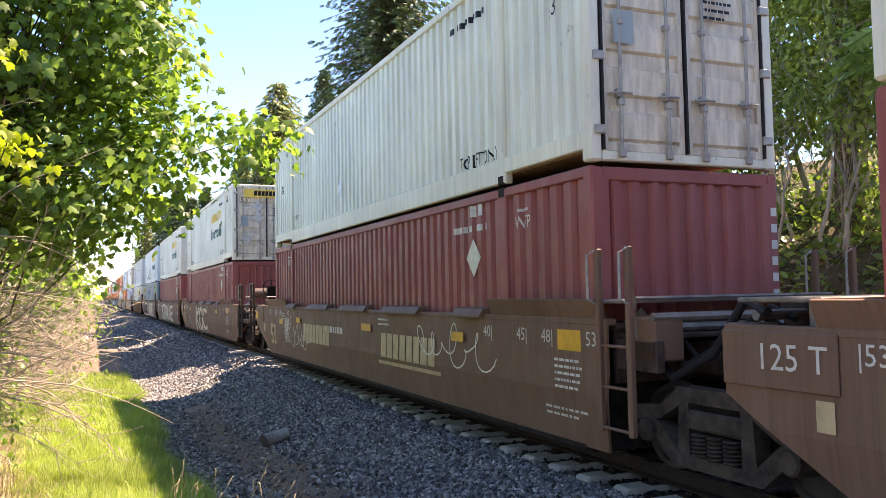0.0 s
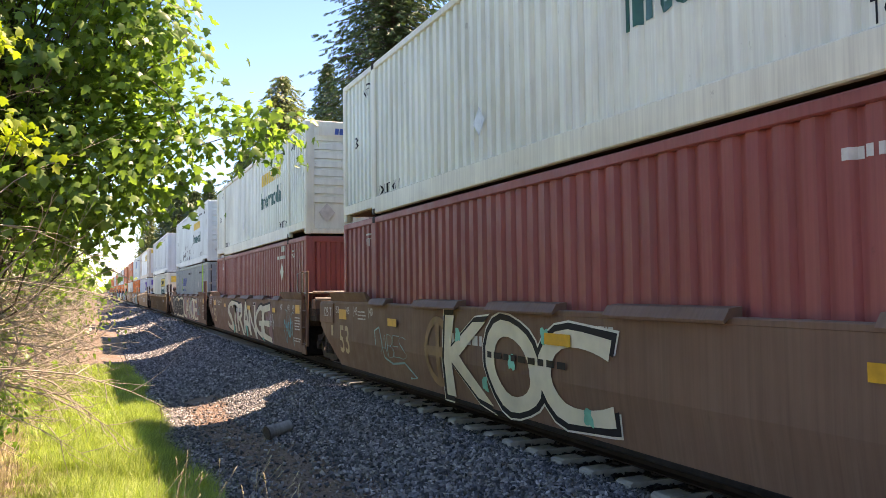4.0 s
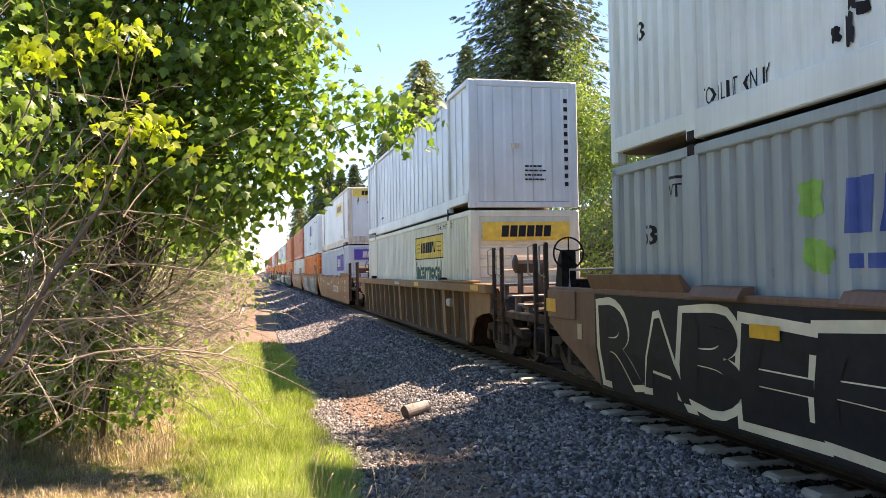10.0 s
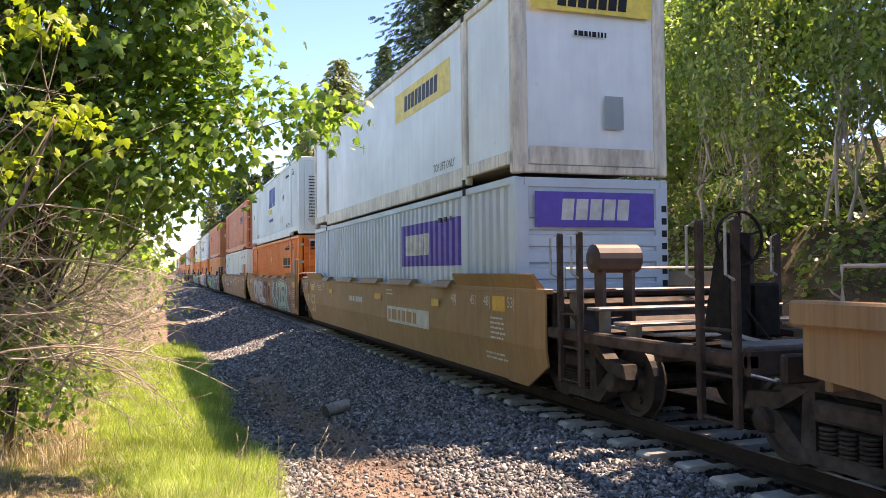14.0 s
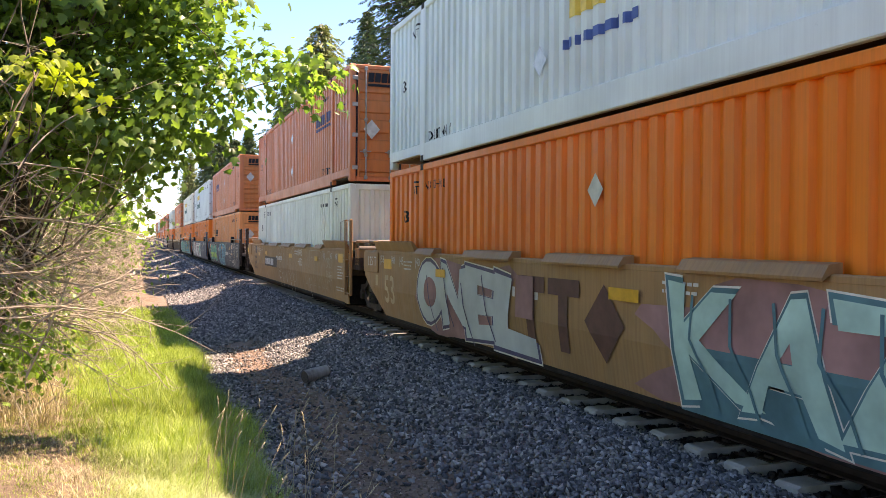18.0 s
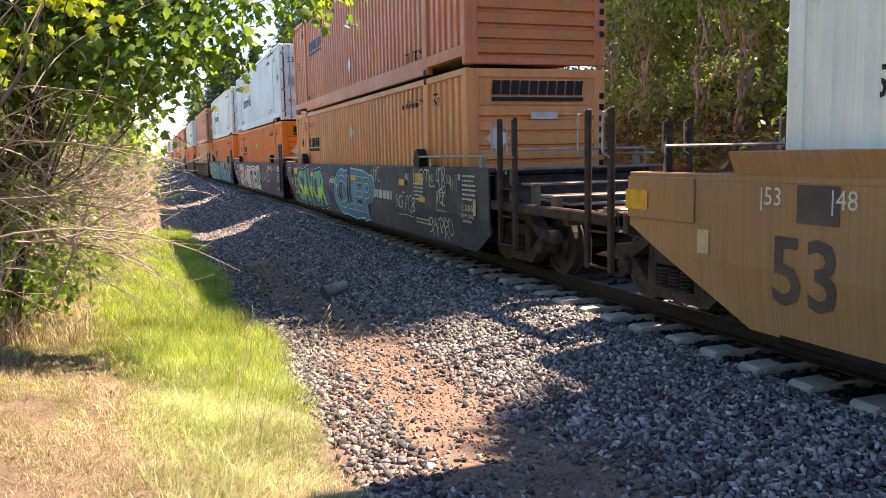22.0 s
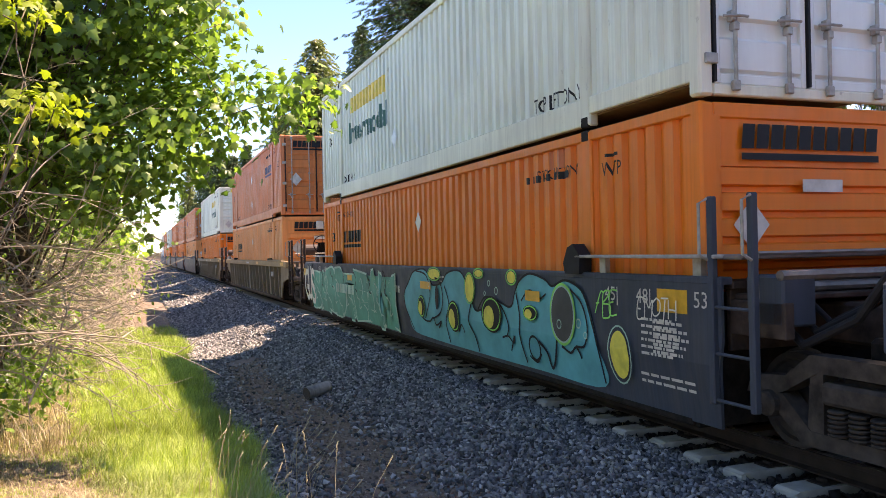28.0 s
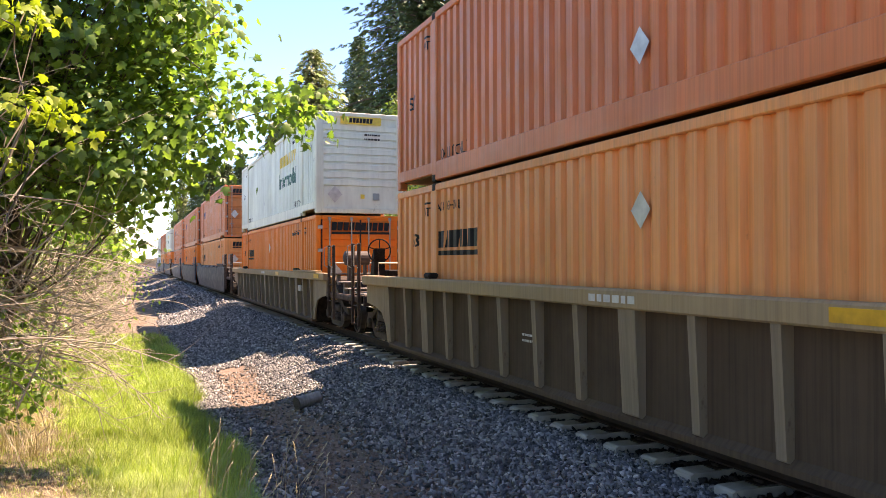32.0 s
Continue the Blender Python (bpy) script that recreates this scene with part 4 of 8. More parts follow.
def smooth_car(label, y0, mat, near, far, guides="flare", keyed=True, brake=False, nose=-1.25, reach=3.8):
    """A smooth-sided well unit. near and far: 'joint' on a shared truck, or 'end'."""
    root = thing("well_car", label, "railway car", "well cars of the train")
    yn, cn = (-0.42, -0.30) if near == "joint" else (nose, nose + 0.7)
    yf, cf = (LONG + 1.32, LONG - 0.1) if far == "joint" else (LONG + 2.03, LONG + 0.25)
    for s_ in (-1, 1):
        part("side_plate", stock(("plate", mat.name, yn, yf, s_), lambda: well_side_mesh(mat, yn, cn, yf, cf, s_, 0.6 if near == "end" else 1.05)), root)
        part("top_chord", stock(("chord", mat.name, yn, yf, s_), lambda: Geo().box(*sorted((s_ * 1.32, s_ * 1.455)), yn, yf, SIDE_TOP - 0.02, SIDE_TOP + 0.05, 0.012).made("top_chord", mat)), root)
        part("bottom_chord", stock(("bchord", s_), lambda: Geo().box(*sorted((s_ * 1.2, s_ * 1.38)), 0.1, LONG - 0.1, SIDE_LOW - 0.04, SIDE_LOW + 0.03, 0.012).made("bottom_chord", GRIME)), root)
        if guides == "flare":
            for a, b in ((-0.3 if near == "joint" else -1.0, 2.1), (LONG - 2.1, LONG + (0.4 if far == "joint" else 1.0))):
                part("container_guide", stock(("flare", mat.name, a, s_), lambda: Geo().prism([(s_ * 1.32, SIDE_TOP + 0.04), (s_ * 1.44, SIDE_TOP + 0.04), (s_ * 1.52, SIDE_TOP + 0.24), (s_ * 1.49, SIDE_TOP + 0.25)], 1, a, b).made("container_guide", mat)), root)
            for k in range(5):
                ln = 0.45 if k in (0, 4) else 0.85
                part("side_lug", stock(("lug", mat.name, s_, ln), lambda: Geo().prism([(s_ * 1.34, 0.0), (s_ * 1.475, -0.01), (s_ * 1.53, -0.045), (s_ * 1.535, -0.02), (s_ * 1.47, 0.075), (s_ * 1.34, 0.09)], 1, -ln, ln).made("side_lug", mat)), root, at=(0, 2.75 + k * 2.66, SIDE_TOP + 0.045))
        else:
            for yy in (2.06, LONG - 2.06):
                part("container_guide", stock(("ear", s_), lambda: Geo().prism([(-0.16, 0.0), (0.16, 0.0), (0.20, 0.12), (0.1, 0.3), (-0.02, 0.34), (-0.18, 0.2)], 0, *sorted((s_ * 1.34, s_ * 1.5))).made("container_guide", BLACK)), root, at=(0, yy, SIDE_TOP + 0.03))
            for a, b in ((-0.4 if near == "joint" else -1.2, 2.0), (LONG - 2.0, LONG + 0.6)):
                part("catwalk", stock(("catwalk", a, s_), lambda: Geo().box(*sorted((s_ * 1.36, s_ * 1.5)), a, b, SIDE_TOP + 0.21, SIDE_TOP + 0.245, 0.008).box(*sorted((s_ * 1.34, s_ * 1.4)), a + 0.3, a + 0.42, SIDE_TOP + 0.03, SIDE_TOP + 0.21).box(*sorted((s_ * 1.34, s_ * 1.4)), b - 0.5, b - 0.38, SIDE_TOP + 0.03, SIDE_TOP + 0.21).made("catwalk", GALV)), root)
    for k in range(6):
        part("cross_member", stock("wellfloor", lambda: Geo().box(-1.34, 1.34, -0.25, 0.25, 0.2, 0.3, 0.01).made("cross_member", GRIME)), root, at=(0, 0.3 + k * (LONG - 0.6) / 5, 0))
    for yy in (-0.16, LONG + 0.16):
        part("well_end", stock(("wellend", mat.name), lambda: Geo().box(-1.33, 1.33, -0.05, 0.05, 0.26, SIDE_TOP - 0.1, 0.01).made("well_end", GRIME)), root, at=(0, yy, 0))
    for yy, w_ in ((yn, -1), (yf, 1)):
        part("bulkhead", stock(("bulk", mat.name, yy), lambda: Geo().box(-1.3, 1.3, *sorted((yy - w_ * 0.12, yy - w_ * 0.06)), 0.95, SIDE_TOP, 0.01).box(-1.32, 1.32, *sorted((yy - w_ * 0.9, yy)), SIDE_TOP - 0.06, SIDE_TOP + 0.01, 0.01).made("bulkhead", GEAR)), root)
    if far == "joint":
        jy = LONG + 1.9
        truck(root, jy, keyed)
        part("articulated_joint", stock("joint", lambda: Geo().box(-0.35, 0.35, jy - 1.2, jy + 1.2, 0.95, 1.3, 0.05).box(-0.75, 0.75, jy - 0.2, jy + 0.2, 0.9, 1.12, 0.04).made("articulated_joint", GRIME)), root)
        for k, (x, hi, lo) in enumerate(((-1.05, 1.78, 1.05), (-0.9, 1.66, 1.15), (-0.75, 1.72, 1.22))):
            part("air_hose", stock(("jhose", k), lambda: Geo().tube([(x - 0.1, jy - 0.75, hi - 0.1), (x, jy - 0.4, hi), (x, jy, lo + 0.25), (x - 0.05, jy + 0.5, lo), (x + 0.1, jy + 0.95, lo + 0.2)], 0.04 - 0.006 * k, 8).made("air_hose", BLACK)), root)
        for k, (py, pz) in enumerate(((jy - 0.62, 1.66), (jy + 0.9, 1.5))):
            part("cross_pipe", stock(("jpipe", k), lambda: Geo().tube([(-1.15, py, pz), (1.15, py, pz)], 0.045, 8).made("cross_pipe", TREAD)), root)
        part("valve_box", stock(("jvalve", mat.name), lambda: Geo().box(-1.3, -1.02, jy - 0.75, jy - 0.42, 1.18, 1.6, 0.02).made("valve_box", mat)), root)
        part("hose_clamp", stock("jclamp", lambda: Geo().box(-0.6, -0.3, jy - 0.7, jy - 0.35, 1.5, 1.8, 0.03).made("hose_clamp", GEAR)), root)
        part("end_platform", stock("jplat", lambda: Geo().box(-1.4, 1.4, jy - 1.5, jy - 0.68, SIDE_TOP + 0.22, SIDE_TOP + 0.26, 0.01).box(-1.3, -1.22, jy - 1.4, jy - 1.3, SIDE_TOP, SIDE_TOP + 0.22).box(1.22, 1.3, jy - 1.4, jy - 1.3, SIDE_TOP, SIDE_TOP + 0.22).box(-0.05, 0.05, jy - 1.4, jy - 1.3, SIDE_TOP, SIDE_TOP + 0.22).made("end_platform", TREAD)), root)
    else:
        truck(root, LONG + 1.75, keyed)
        end_gear(root, yf, 1, False)
    if near == "end":
        truck(root, nose - 0.15, keyed)
        end_gear(root, yn, -1, brake, reach)
    else:
        part("end_deck", stock(("deck", mat.name), lambda: Geo().box(-1.25, 1.25, -0.75, -0.35, 1.40, 1.45, 0.01).box(-1.3, -1.2, -1.0, -0.35, 1.1, 1.4, 0.01).box(1.2, 1.3, -1.0, -0.35, 1.1, 1.4, 0.01).box(-0.4, 0.4, -1.4, -0.35, 1.0, 1.36, 0.03).made("end_deck", GEAR)), root)
        part("valve_box", stock(("nvalve", mat.name), lambda: Geo().box(-1.3, -0.95, -0.98, -0.55, 1.2, 1.62, 0.02).made("valve_box", mat)), root)
        part("deck_rail", stock("jrail", lambda: Geo().tube([(-1.3, -0.7, 1.42), (-1.3, -0.7, 1.8), (1.3, -0.7, 1.8), (1.3, -0.7, 1.42)], 0.022, 6).tube([(-1.3, -0.95, 1.62), (1.3, -0.95, 1.62)], 0.045, 8).made("deck_rail", TREAD)), root)
        part("end_platform", stock("nplat", lambda: Geo().box(-1.4, 1.4, -0.62, 0.0, SIDE_TOP + 0.2, SIDE_TOP + 0.24, 0.01).made("end_platform", TREAD)), root)
    for s_ in (-1, 1):
        if near == "joint":
            ladder(root, s_ * 1.47, -0.84, 0.5, 2.3, mat=mat)
    part("capacity_plate", stock(("cap", mat.name, yf), lambda: Geo().box(SIDE_X - 0.03, SIDE_X, yf - 1.1, yf, 1.13, 1.56, 0.012).made("capacity_plate", mat)), root)
    MOVERS.append((root, y0, 0.0))

    def mark(nm, bm, m, y, z, label="", lift=0.004, shear=0.0):
        return applied(nm, bm, m, root, y, z, well_profile, (), CREASE, lift=lift, label=label, shear=shear)
    return root, mark


def standard_marks(mark, seed, far_joint=True, ink=None, shift=0.0, big=None, front=0.0):
    ink = ink or INKWHITE
    rnd = random.Random(seed)
    mark("reflector", panel_bm(0.46, 0.22), AMBER, 0.27 + 2.8 * front, 1.36, "amber reflective patch")
    mark("reflector", panel_bm(0.40, 0.13), AMBER, 3.1, 1.28, "amber reflective patch", 0.035)
    mark("reflector", panel_bm(0.55, 0.13), AMBER, 7.2, 1.28, "amber reflective patch", 0.035)
    mark("reflector", panel_bm(0.45, 0.13), AMBER, 12.6, 1.28, "amber reflective patch", 0.035)
    for tx, y in (("53", -0.18), ("48", 0.72), ("45", 1.3), ("40", 2.2)):
        mark("length_mark", lettering(tx + "|", 0.15), ink, y + front, 1.38)
    mark("small_print", bars_bm(0.55, 0.36, 5, seed), ink, 0.3 + 2.8 * front, 1.0 + 0.2 * front)
    mark("small_print", bars_bm(0.85, 0.14, 2, seed + 1), ink, 0.4 + 2.4 * front, 0.58)
    mark("small_print", bars_bm(0.55, 0.16, 2, seed + 2), ink, 6.3, 1.40)
    mark("car_number", bars_bm(1.5, 0.22, 1, seed + 3), ink, 9.5, 1.15, "worn white reporting mark bars")
    if far_joint:
        if shift:
            mark("reflector", panel_bm(0.4, 0.2), AMBER, LONG + 1.85, 1.32, "amber reflective patch", 0.036)
            mark("car_length", lettering("53", 0.56, 0.012, 0.95), big or PLACARDTAN, LONG - 0.42, 0.80, "large stencilled number")
            if big:
                mark("old_stencil", panel_bm(0.42, 0.3), INKBROWN, LONG - 0.55, 1.38, "painted-out stencil")
            mark("reflector", panel_bm(0.42, 0.13), AMBER, LONG - 1.45, 1.2, "amber reflective patch")
        else:
            mark("capacity_mark", lettering("125 T", 0.2), ink, LONG + 0.62, 1.36, lift=0.036)
            mark("car_length", lettering("53", 0.56, 0.012, 0.95), PLACARDTAN, LONG - 0.55, 0.80, "large tan number")
            mark("reflector", panel_bm(0.52, 0.2), AMBER, LONG - 0.45, 1.34, "amber reflective patch")
        mark("length_mark", lettering("|53", 0.15), ink, LONG - 0.05, 1.42)
        mark("length_mark", lettering("|48", 0.15), ink, LONG - 0.8, 1.42)
        mark("length_mark", lettering("|45", 0.15), ink, LONG - 1.35, 1.42)
        mark("length_mark", lettering("|40", 0.15), ink, LONG - 2.3, 1.42)
        mark("small_print", bars_bm(0.5, 0.2, 3, seed + 5), ink, LONG - 1.75, 1.35)
        mark("inspection_plate", panel_bm(0.16, 0.22), PLACARDTAN, LONG + 0.35 + shift, 0.98, "pale inspection sticker")


PLACARDTAN = plain("tan_stencil_paint", (0.50, 0.38, 0.22), 0.6)


def ribbed_car(label, y0, mat, sheet, reach=3.4, keyed=True, ribmat=None):
    """A single well car with outside ribs under a box-section top chord."""
    root = thing("ribbed_well_car", label, "railway car", "well cars of the train")
    ribmat = ribmat or mat
    for s_ in (-1, 1):
        part("top_chord", stock(("rchord", mat.name, s_), lambda: Geo().box(*sorted((s_ * 1.3, s_ * 1.5)), -1.85, LONG + 1.85, 1.40, 1.60, 0.02).made("top_chord", mat)), root)
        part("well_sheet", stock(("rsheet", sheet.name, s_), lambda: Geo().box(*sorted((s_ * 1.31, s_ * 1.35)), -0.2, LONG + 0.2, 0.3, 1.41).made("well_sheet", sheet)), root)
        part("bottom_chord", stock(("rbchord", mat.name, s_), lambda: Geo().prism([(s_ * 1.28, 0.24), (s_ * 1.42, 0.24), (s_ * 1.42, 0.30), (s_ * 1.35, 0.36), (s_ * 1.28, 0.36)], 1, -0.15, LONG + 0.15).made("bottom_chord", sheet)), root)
        for k in range(17):
            yy = -0.06 + k * (LONG + 0.12) / 16
            wide = k in (2, 8, 14)
            part("rib", stock(("rib", ribmat.name, s_, wide), lambda: Geo().prism([(s_ * 1.35, 0.30), (s_ * 1.43, 0.34), (s_ * 1.48, 1.40), (s_ * 1.35, 1.40)], 1, -0.15 if wide else -0.055, 0.15 if wide else 0.055).made("rib", ribmat)), root, at=(0, yy, 0))
        for yy, w_ in ((-0.2, -1), (LONG + 0.2, 1)):
            arch = [(yy, 0.30), (yy, 1.40), (yy + w_ * 1.6, 1.40), (yy + w_ * 1.6, 1.02), (yy + w_ * 0.95, 0.96), (yy + w_ * 0.5, 0.86), (yy + w_ * 0.25, 0.62), (yy + w_ * 0.12, 0.32)]
            part("end_web", stock(("web", ribmat.name, s_, w_), lambda: Geo().prism(arch, 0, *sorted((s_ * 1.36, s_ * 1.40))).made("end_web", ribmat)), root)
        part("pad_rail", stock(("pad", mat.name, s_), lambda: Geo().box(*sorted((s_ * 1.32, s_ * 1.52)), -0.9, 2.2, 1.60, 1.65, 0.012).made("pad_rail", mat)), root)
        for yy in (2.25, LONG - 2.2):
            part("container_guide", stock(("rguide", s_), lambda: Geo().box(*sorted((s_ * 1.32, s_ * 1.5)), -0.14, 0.14, 1.60, 1.70, 0.03).made("container_guide", GRIME)), root, at=(0, yy, 0))
        part("reflector", stock(("rrefl", s_), lambda: Geo().box(*sorted((s_ * 1.5, s_ * 1.506)), -0.3, 0.3, 1.45, 1.56).made("reflector", AMBER)), root, "amber reflective patch", at=(0, 5.2, 0))
        part("reflector", stock(("rrefl", s_), lambda: None), root, "amber reflective patch", at=(0, -1.0, 0))
    for k in range(6):
        part("cross_member", stock("wellfloor2", lambda: Geo().box(-1.3, 1.3, -0.25, 0.25, 0.2, 0.3, 0.01).made("cross_member", GRIME)), root, at=(0, 0.3 + k * (LONG - 0.6) / 5, 0))
    for yy in (-0.16, LONG + 0.16):
        part("well_end", stock("rwellend", lambda: Geo().box(-1.3, 1.3, -0.05, 0.05, 0.26, 1.42, 0.01).made("well_end", GRIME)), root, at=(0, yy, 0))
    for yy, w_ in ((-1.7, -1), (LONG + 1.7, 1)):
        part("bulkhead", stock(("rbulk", mat.name, w_), lambda: Geo().box(-1.3, 1.3, *sorted((yy, yy - w_ * 0.08)), 0.9, 1.5, 0.01).box(-1.3, 1.3, *sorted((yy, yy - w_ * 1.1)), 1.44, 1.50, 0.01).made("bulkhead", mat)), root)
        truck(root, yy, keyed)
        end_gear(root, yy + w_ * 0.15, w_, w_ < 0, reach if w_ < 0 else 0.2)
    part("valve_box", Geo().box(-1.46, -1.3, 1.4, 1.75, 1.02, 1.2, 0.02).made("valve_box", GALV), root)
    MOVERS.append((root, y0, 0.0))

    def mark(nm, bm, m, y, z, label=""):
        return applied(nm, bm, m, root, y, z, lambda a, b: -1.5 if b > 1.4 else -1.35, (), None, label=label)
    mark("car_number", bars_bm(1.1, 0.13, 1, int(y0)), INKWHITE, 8.2, 1.5, "worn reporting mark bars")
    mark("small_print", bars_bm(0.5, 0.15, 2, int(y0) + 1), INKWHITE, 10.4, 0.9)
    return root, mark

# ---- ground ----
SECTION = [(-900, 4.0), (-90, 4.0), (-12, 0.6), (-4, 0.1), (-1.5, -0.12), (0.6, -0.42), (1.2, -0.47), (2.5, -0.47), (3.4, -0.34), (4.45, -0.17), (4.8, -0.19), (7.4, -0.19),
           (7.8, -0.22), (9.2, -0.5), (10.3, -0.45), (11.0, 0.2), (13.5, 2.4), (17, 3.7), (25, 6.0), (60, 13.0), (900, 14.0)]


def ground_z(x, y):
    z = np.interp(x, [p[0] for p in SECTION], [p[1] for p in SECTION])
    # the path falls away along the line while the track bed stays level
    z = z + np.interp(y, [0, 6, 9, 13.5, 20, 30, 60], [0.18, 0.18, 0.05, -0.16, -0.36, -0.5, -0.5]) * np.interp(x, [-12, -2, 1.8, 4.4], [0.0, 1.0, 1.0, 0.0])
    rough = np.where((x > 1.0) & (x < 9.5), 0.012, 0.05) + np.where(x > 10.6, 0.18, 0.0)
    return z + rough * (np.sin(1.7 * x + 0.9 * y) * np.cos(1.3 * y - 0.7 * x) + 0.6 * np.sin(4.1 * y + 2.3 * x))


def ground_material():
    m, n, l, b = material("earth_and_gravel", 0.95)
    tc, sep = n.new("ShaderNodeTexCoord"), n.new("ShaderNodeSeparateXYZ")
    l.new(tc.outputs["Object"], sep.inputs[0])
    wob = n.new("ShaderNodeMath")
    wob.operation = "MULTIPLY_ADD"
    l.new(noise_tex(n, l, 0.8), wob.inputs[0])
    wob.inputs[1].default_value = 1.2
    l.new(sep.outputs[0], wob.inputs[2])
    where = n.new("ShaderNodeMapRange")
    where.inputs[1].default_value, where.inputs[2].default_value = -10.0, 20.0
    l.new(wob.outputs[0], where.inputs[0])
    # near-black band under the train: oil plus shade put into the colour
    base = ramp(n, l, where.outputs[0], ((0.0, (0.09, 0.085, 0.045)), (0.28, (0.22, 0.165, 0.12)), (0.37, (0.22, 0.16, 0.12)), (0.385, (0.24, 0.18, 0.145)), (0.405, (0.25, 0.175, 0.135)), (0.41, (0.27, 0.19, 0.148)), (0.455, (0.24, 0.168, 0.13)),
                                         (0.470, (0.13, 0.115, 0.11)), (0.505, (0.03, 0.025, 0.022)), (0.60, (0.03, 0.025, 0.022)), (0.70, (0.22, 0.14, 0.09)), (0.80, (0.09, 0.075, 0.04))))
    grain = ramp(n, l, noise_tex(n, l, 22.0, detail=8, rough=0.75), ((0.3, 0.5), (0.7, 1.25)))
    c = mixed(n, l, 1.0, base, grain, "MULTIPLY")
    blot = ramp(n, l, noise_tex(n, l, 2.5), ((0.35, 0.75), (0.65, 1.15)))
    l.new(mixed(n, l, 1.0, c, blot, "MULTIPLY"), b.inputs["Base Color"])
    bumped(n, l, b, noise_tex(n, l, 30.0, detail=8, rough=0.8), 0.7, 0.03)
    b.inputs["Specular IOR Level"].default_value = 0.2
    return m


def grid_mesh(xs, ys, mat, name):
    gx, gy = np.meshgrid(xs, ys, indexing="ij")
    v = np.stack([gx, gy, ground_z(gx, gy)], -1).reshape(-1, 3)
    a, b = len(xs), len(ys)
    i = (np.arange(a - 1)[:, None] * b + np.arange(b - 1)[None]).ravel()
    me = quick_mesh(name, v, np.stack([i, i + b, i + b + 1, i + 1], -1), mat)
    me.polygons.foreach_set("use_smooth", [True] * len(me.polygons))
    return me


xs_ = np.concatenate([[-900, -400, -150, -90, -50, -30, -20], np.arange(-14, -4, 0.8), np.arange(-4, 12, 0.16), np.arange(12, 30, 0.8), [34, 40, 50, 60, 90, 150, 400, 900]])
ys_ = np.concatenate([[-300, -100, -40, -20, -10], np.arange(-5, 32, 0.25), np.arange(32, 100, 2.0), np.arange(100, 260, 20.0), [300, 400, 600, 900, 1500]])
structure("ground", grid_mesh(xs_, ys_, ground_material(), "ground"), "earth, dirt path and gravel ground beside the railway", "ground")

# ---- vegetation kit ----


def turned(n, tilt, rng):
    """n random rotations whose third axis leans from upright by about tilt radians."""
    yaw = rng.uniform(0, 2 * np.pi, n)
    lean, way = np.abs(rng.normal(0, tilt, n)), rng.uniform(0, 2 * np.pi, n)
    z = np.stack([np.sin(lean) * np.cos(way), np.sin(lean) * np.sin(way), np.cos(lean)], -1)
    h = np.stack([np.cos(yaw), np.sin(yaw), np.zeros(n)], -1)
    x = np.cross(h, z)
    x /= np.linalg.norm(x, axis=1)[:, None] + 1e-9
    return np.stack([x, np.cross(z, x), z], -1)


def scatter(name, places, sizes, rots, shape, faces, mat):
    v = np.einsum("nij,vj->nvi", rots, shape) * sizes[:, None, None] + places[:, None, :]
    k = len(shape)
    f = (np.arange(len(places))[:, None, None] * k + np.asarray(faces)[None]).reshape(-1, len(faces[0]))
    return quick_mesh(name, v.reshape(-1, 3), f, mat)


def maple_leaf():
    half = [(0.10, -0.04), (0.46, 0.02), (0.36, 0.20), (0.62, 0.50), (0.30, 0.48), (0.24, 0.70)]
    rim = [(0, -0.08)] + half + [(0, 1.0)] + [(-x, y) for x, y in half[::-1]]
    pts = [(0, 0.3, 0.0)] + [(x, y, -0.25 * abs(x) - 0.16 * y * y) for x, y in rim]
    k = len(rim)
    return np.array(pts), [(0, 1 + i, 1 + (i + 1) % k) for i in range(k)]


def oval_leaf():
    pts = [(0, 0, 0), (0.28, 0.3, -0.05), (0.24, 0.7, -0.1), (0, 1.0, -0.18), (-0.24, 0.7, -0.1), (-0.28, 0.3, -0.05)]
    return np.array(pts), [(0, 1, 5), (1, 2, 4), (1, 4, 5), (2, 3, 4)]


def spray_leaf():
    """A flat fir spray with side twigs."""
    pts, f = [(0, 0, 0)], []
    for i, (y, w) in enumerate(((0.15, 0.22), (0.35, 0.30), (0.55, 0.26), (0.75, 0.18))):
        k = len(pts)
        pts += [(0.02, y - 0.15, 0), (w, y + 0.12, -0.08), (0.02, y + 0.13, 0), (-0.02, y - 0.15, 0), (-w, y + 0.12, -0.08), (-0.02, y + 0.13, 0)]
        f += [(k, k + 1, k + 2), (k + 3, k + 5, k + 4)]
    k = len(pts)
    pts += [(0.03, 0, 0), (0, 1.0, -0.1), (-0.03, 0, 0)]
    return np.array(pts), f + [(k, k + 1, k + 2)]


MAPLE, OVAL, SPRAY = maple_leaf(), oval_leaf(), spray_leaf()


def in_blobs(blobs, count, rng, hollow=0.55, clump=0.28, per=9):
    """Leaf places in clumps, mostly near the surface of a few ellipsoids."""
    vols = np.array([r[0] * r[1] * r[2] for _, r in blobs]) ** 0.75
    pick = rng.choice(len(blobs), count // per + 1, p=vols / vols.sum())
    d = rng.normal(size=(len(pick), 3))
    d /= np.linalg.norm(d, axis=1)[:, None]
    rad = hollow + (1 - hollow) * rng.random(len(pick)) ** 0.6
    c = np.array([b[0] for b in blobs])[pick] + d * rad[:, None] * np.array([b[1] for b in blobs])[pick]
    p = np.repeat(c, per, 0) + rng.normal(0, 1, (len(c) * per, 3)) * np.array([clump, clump, clump * 0.6])
    return p[:count], c


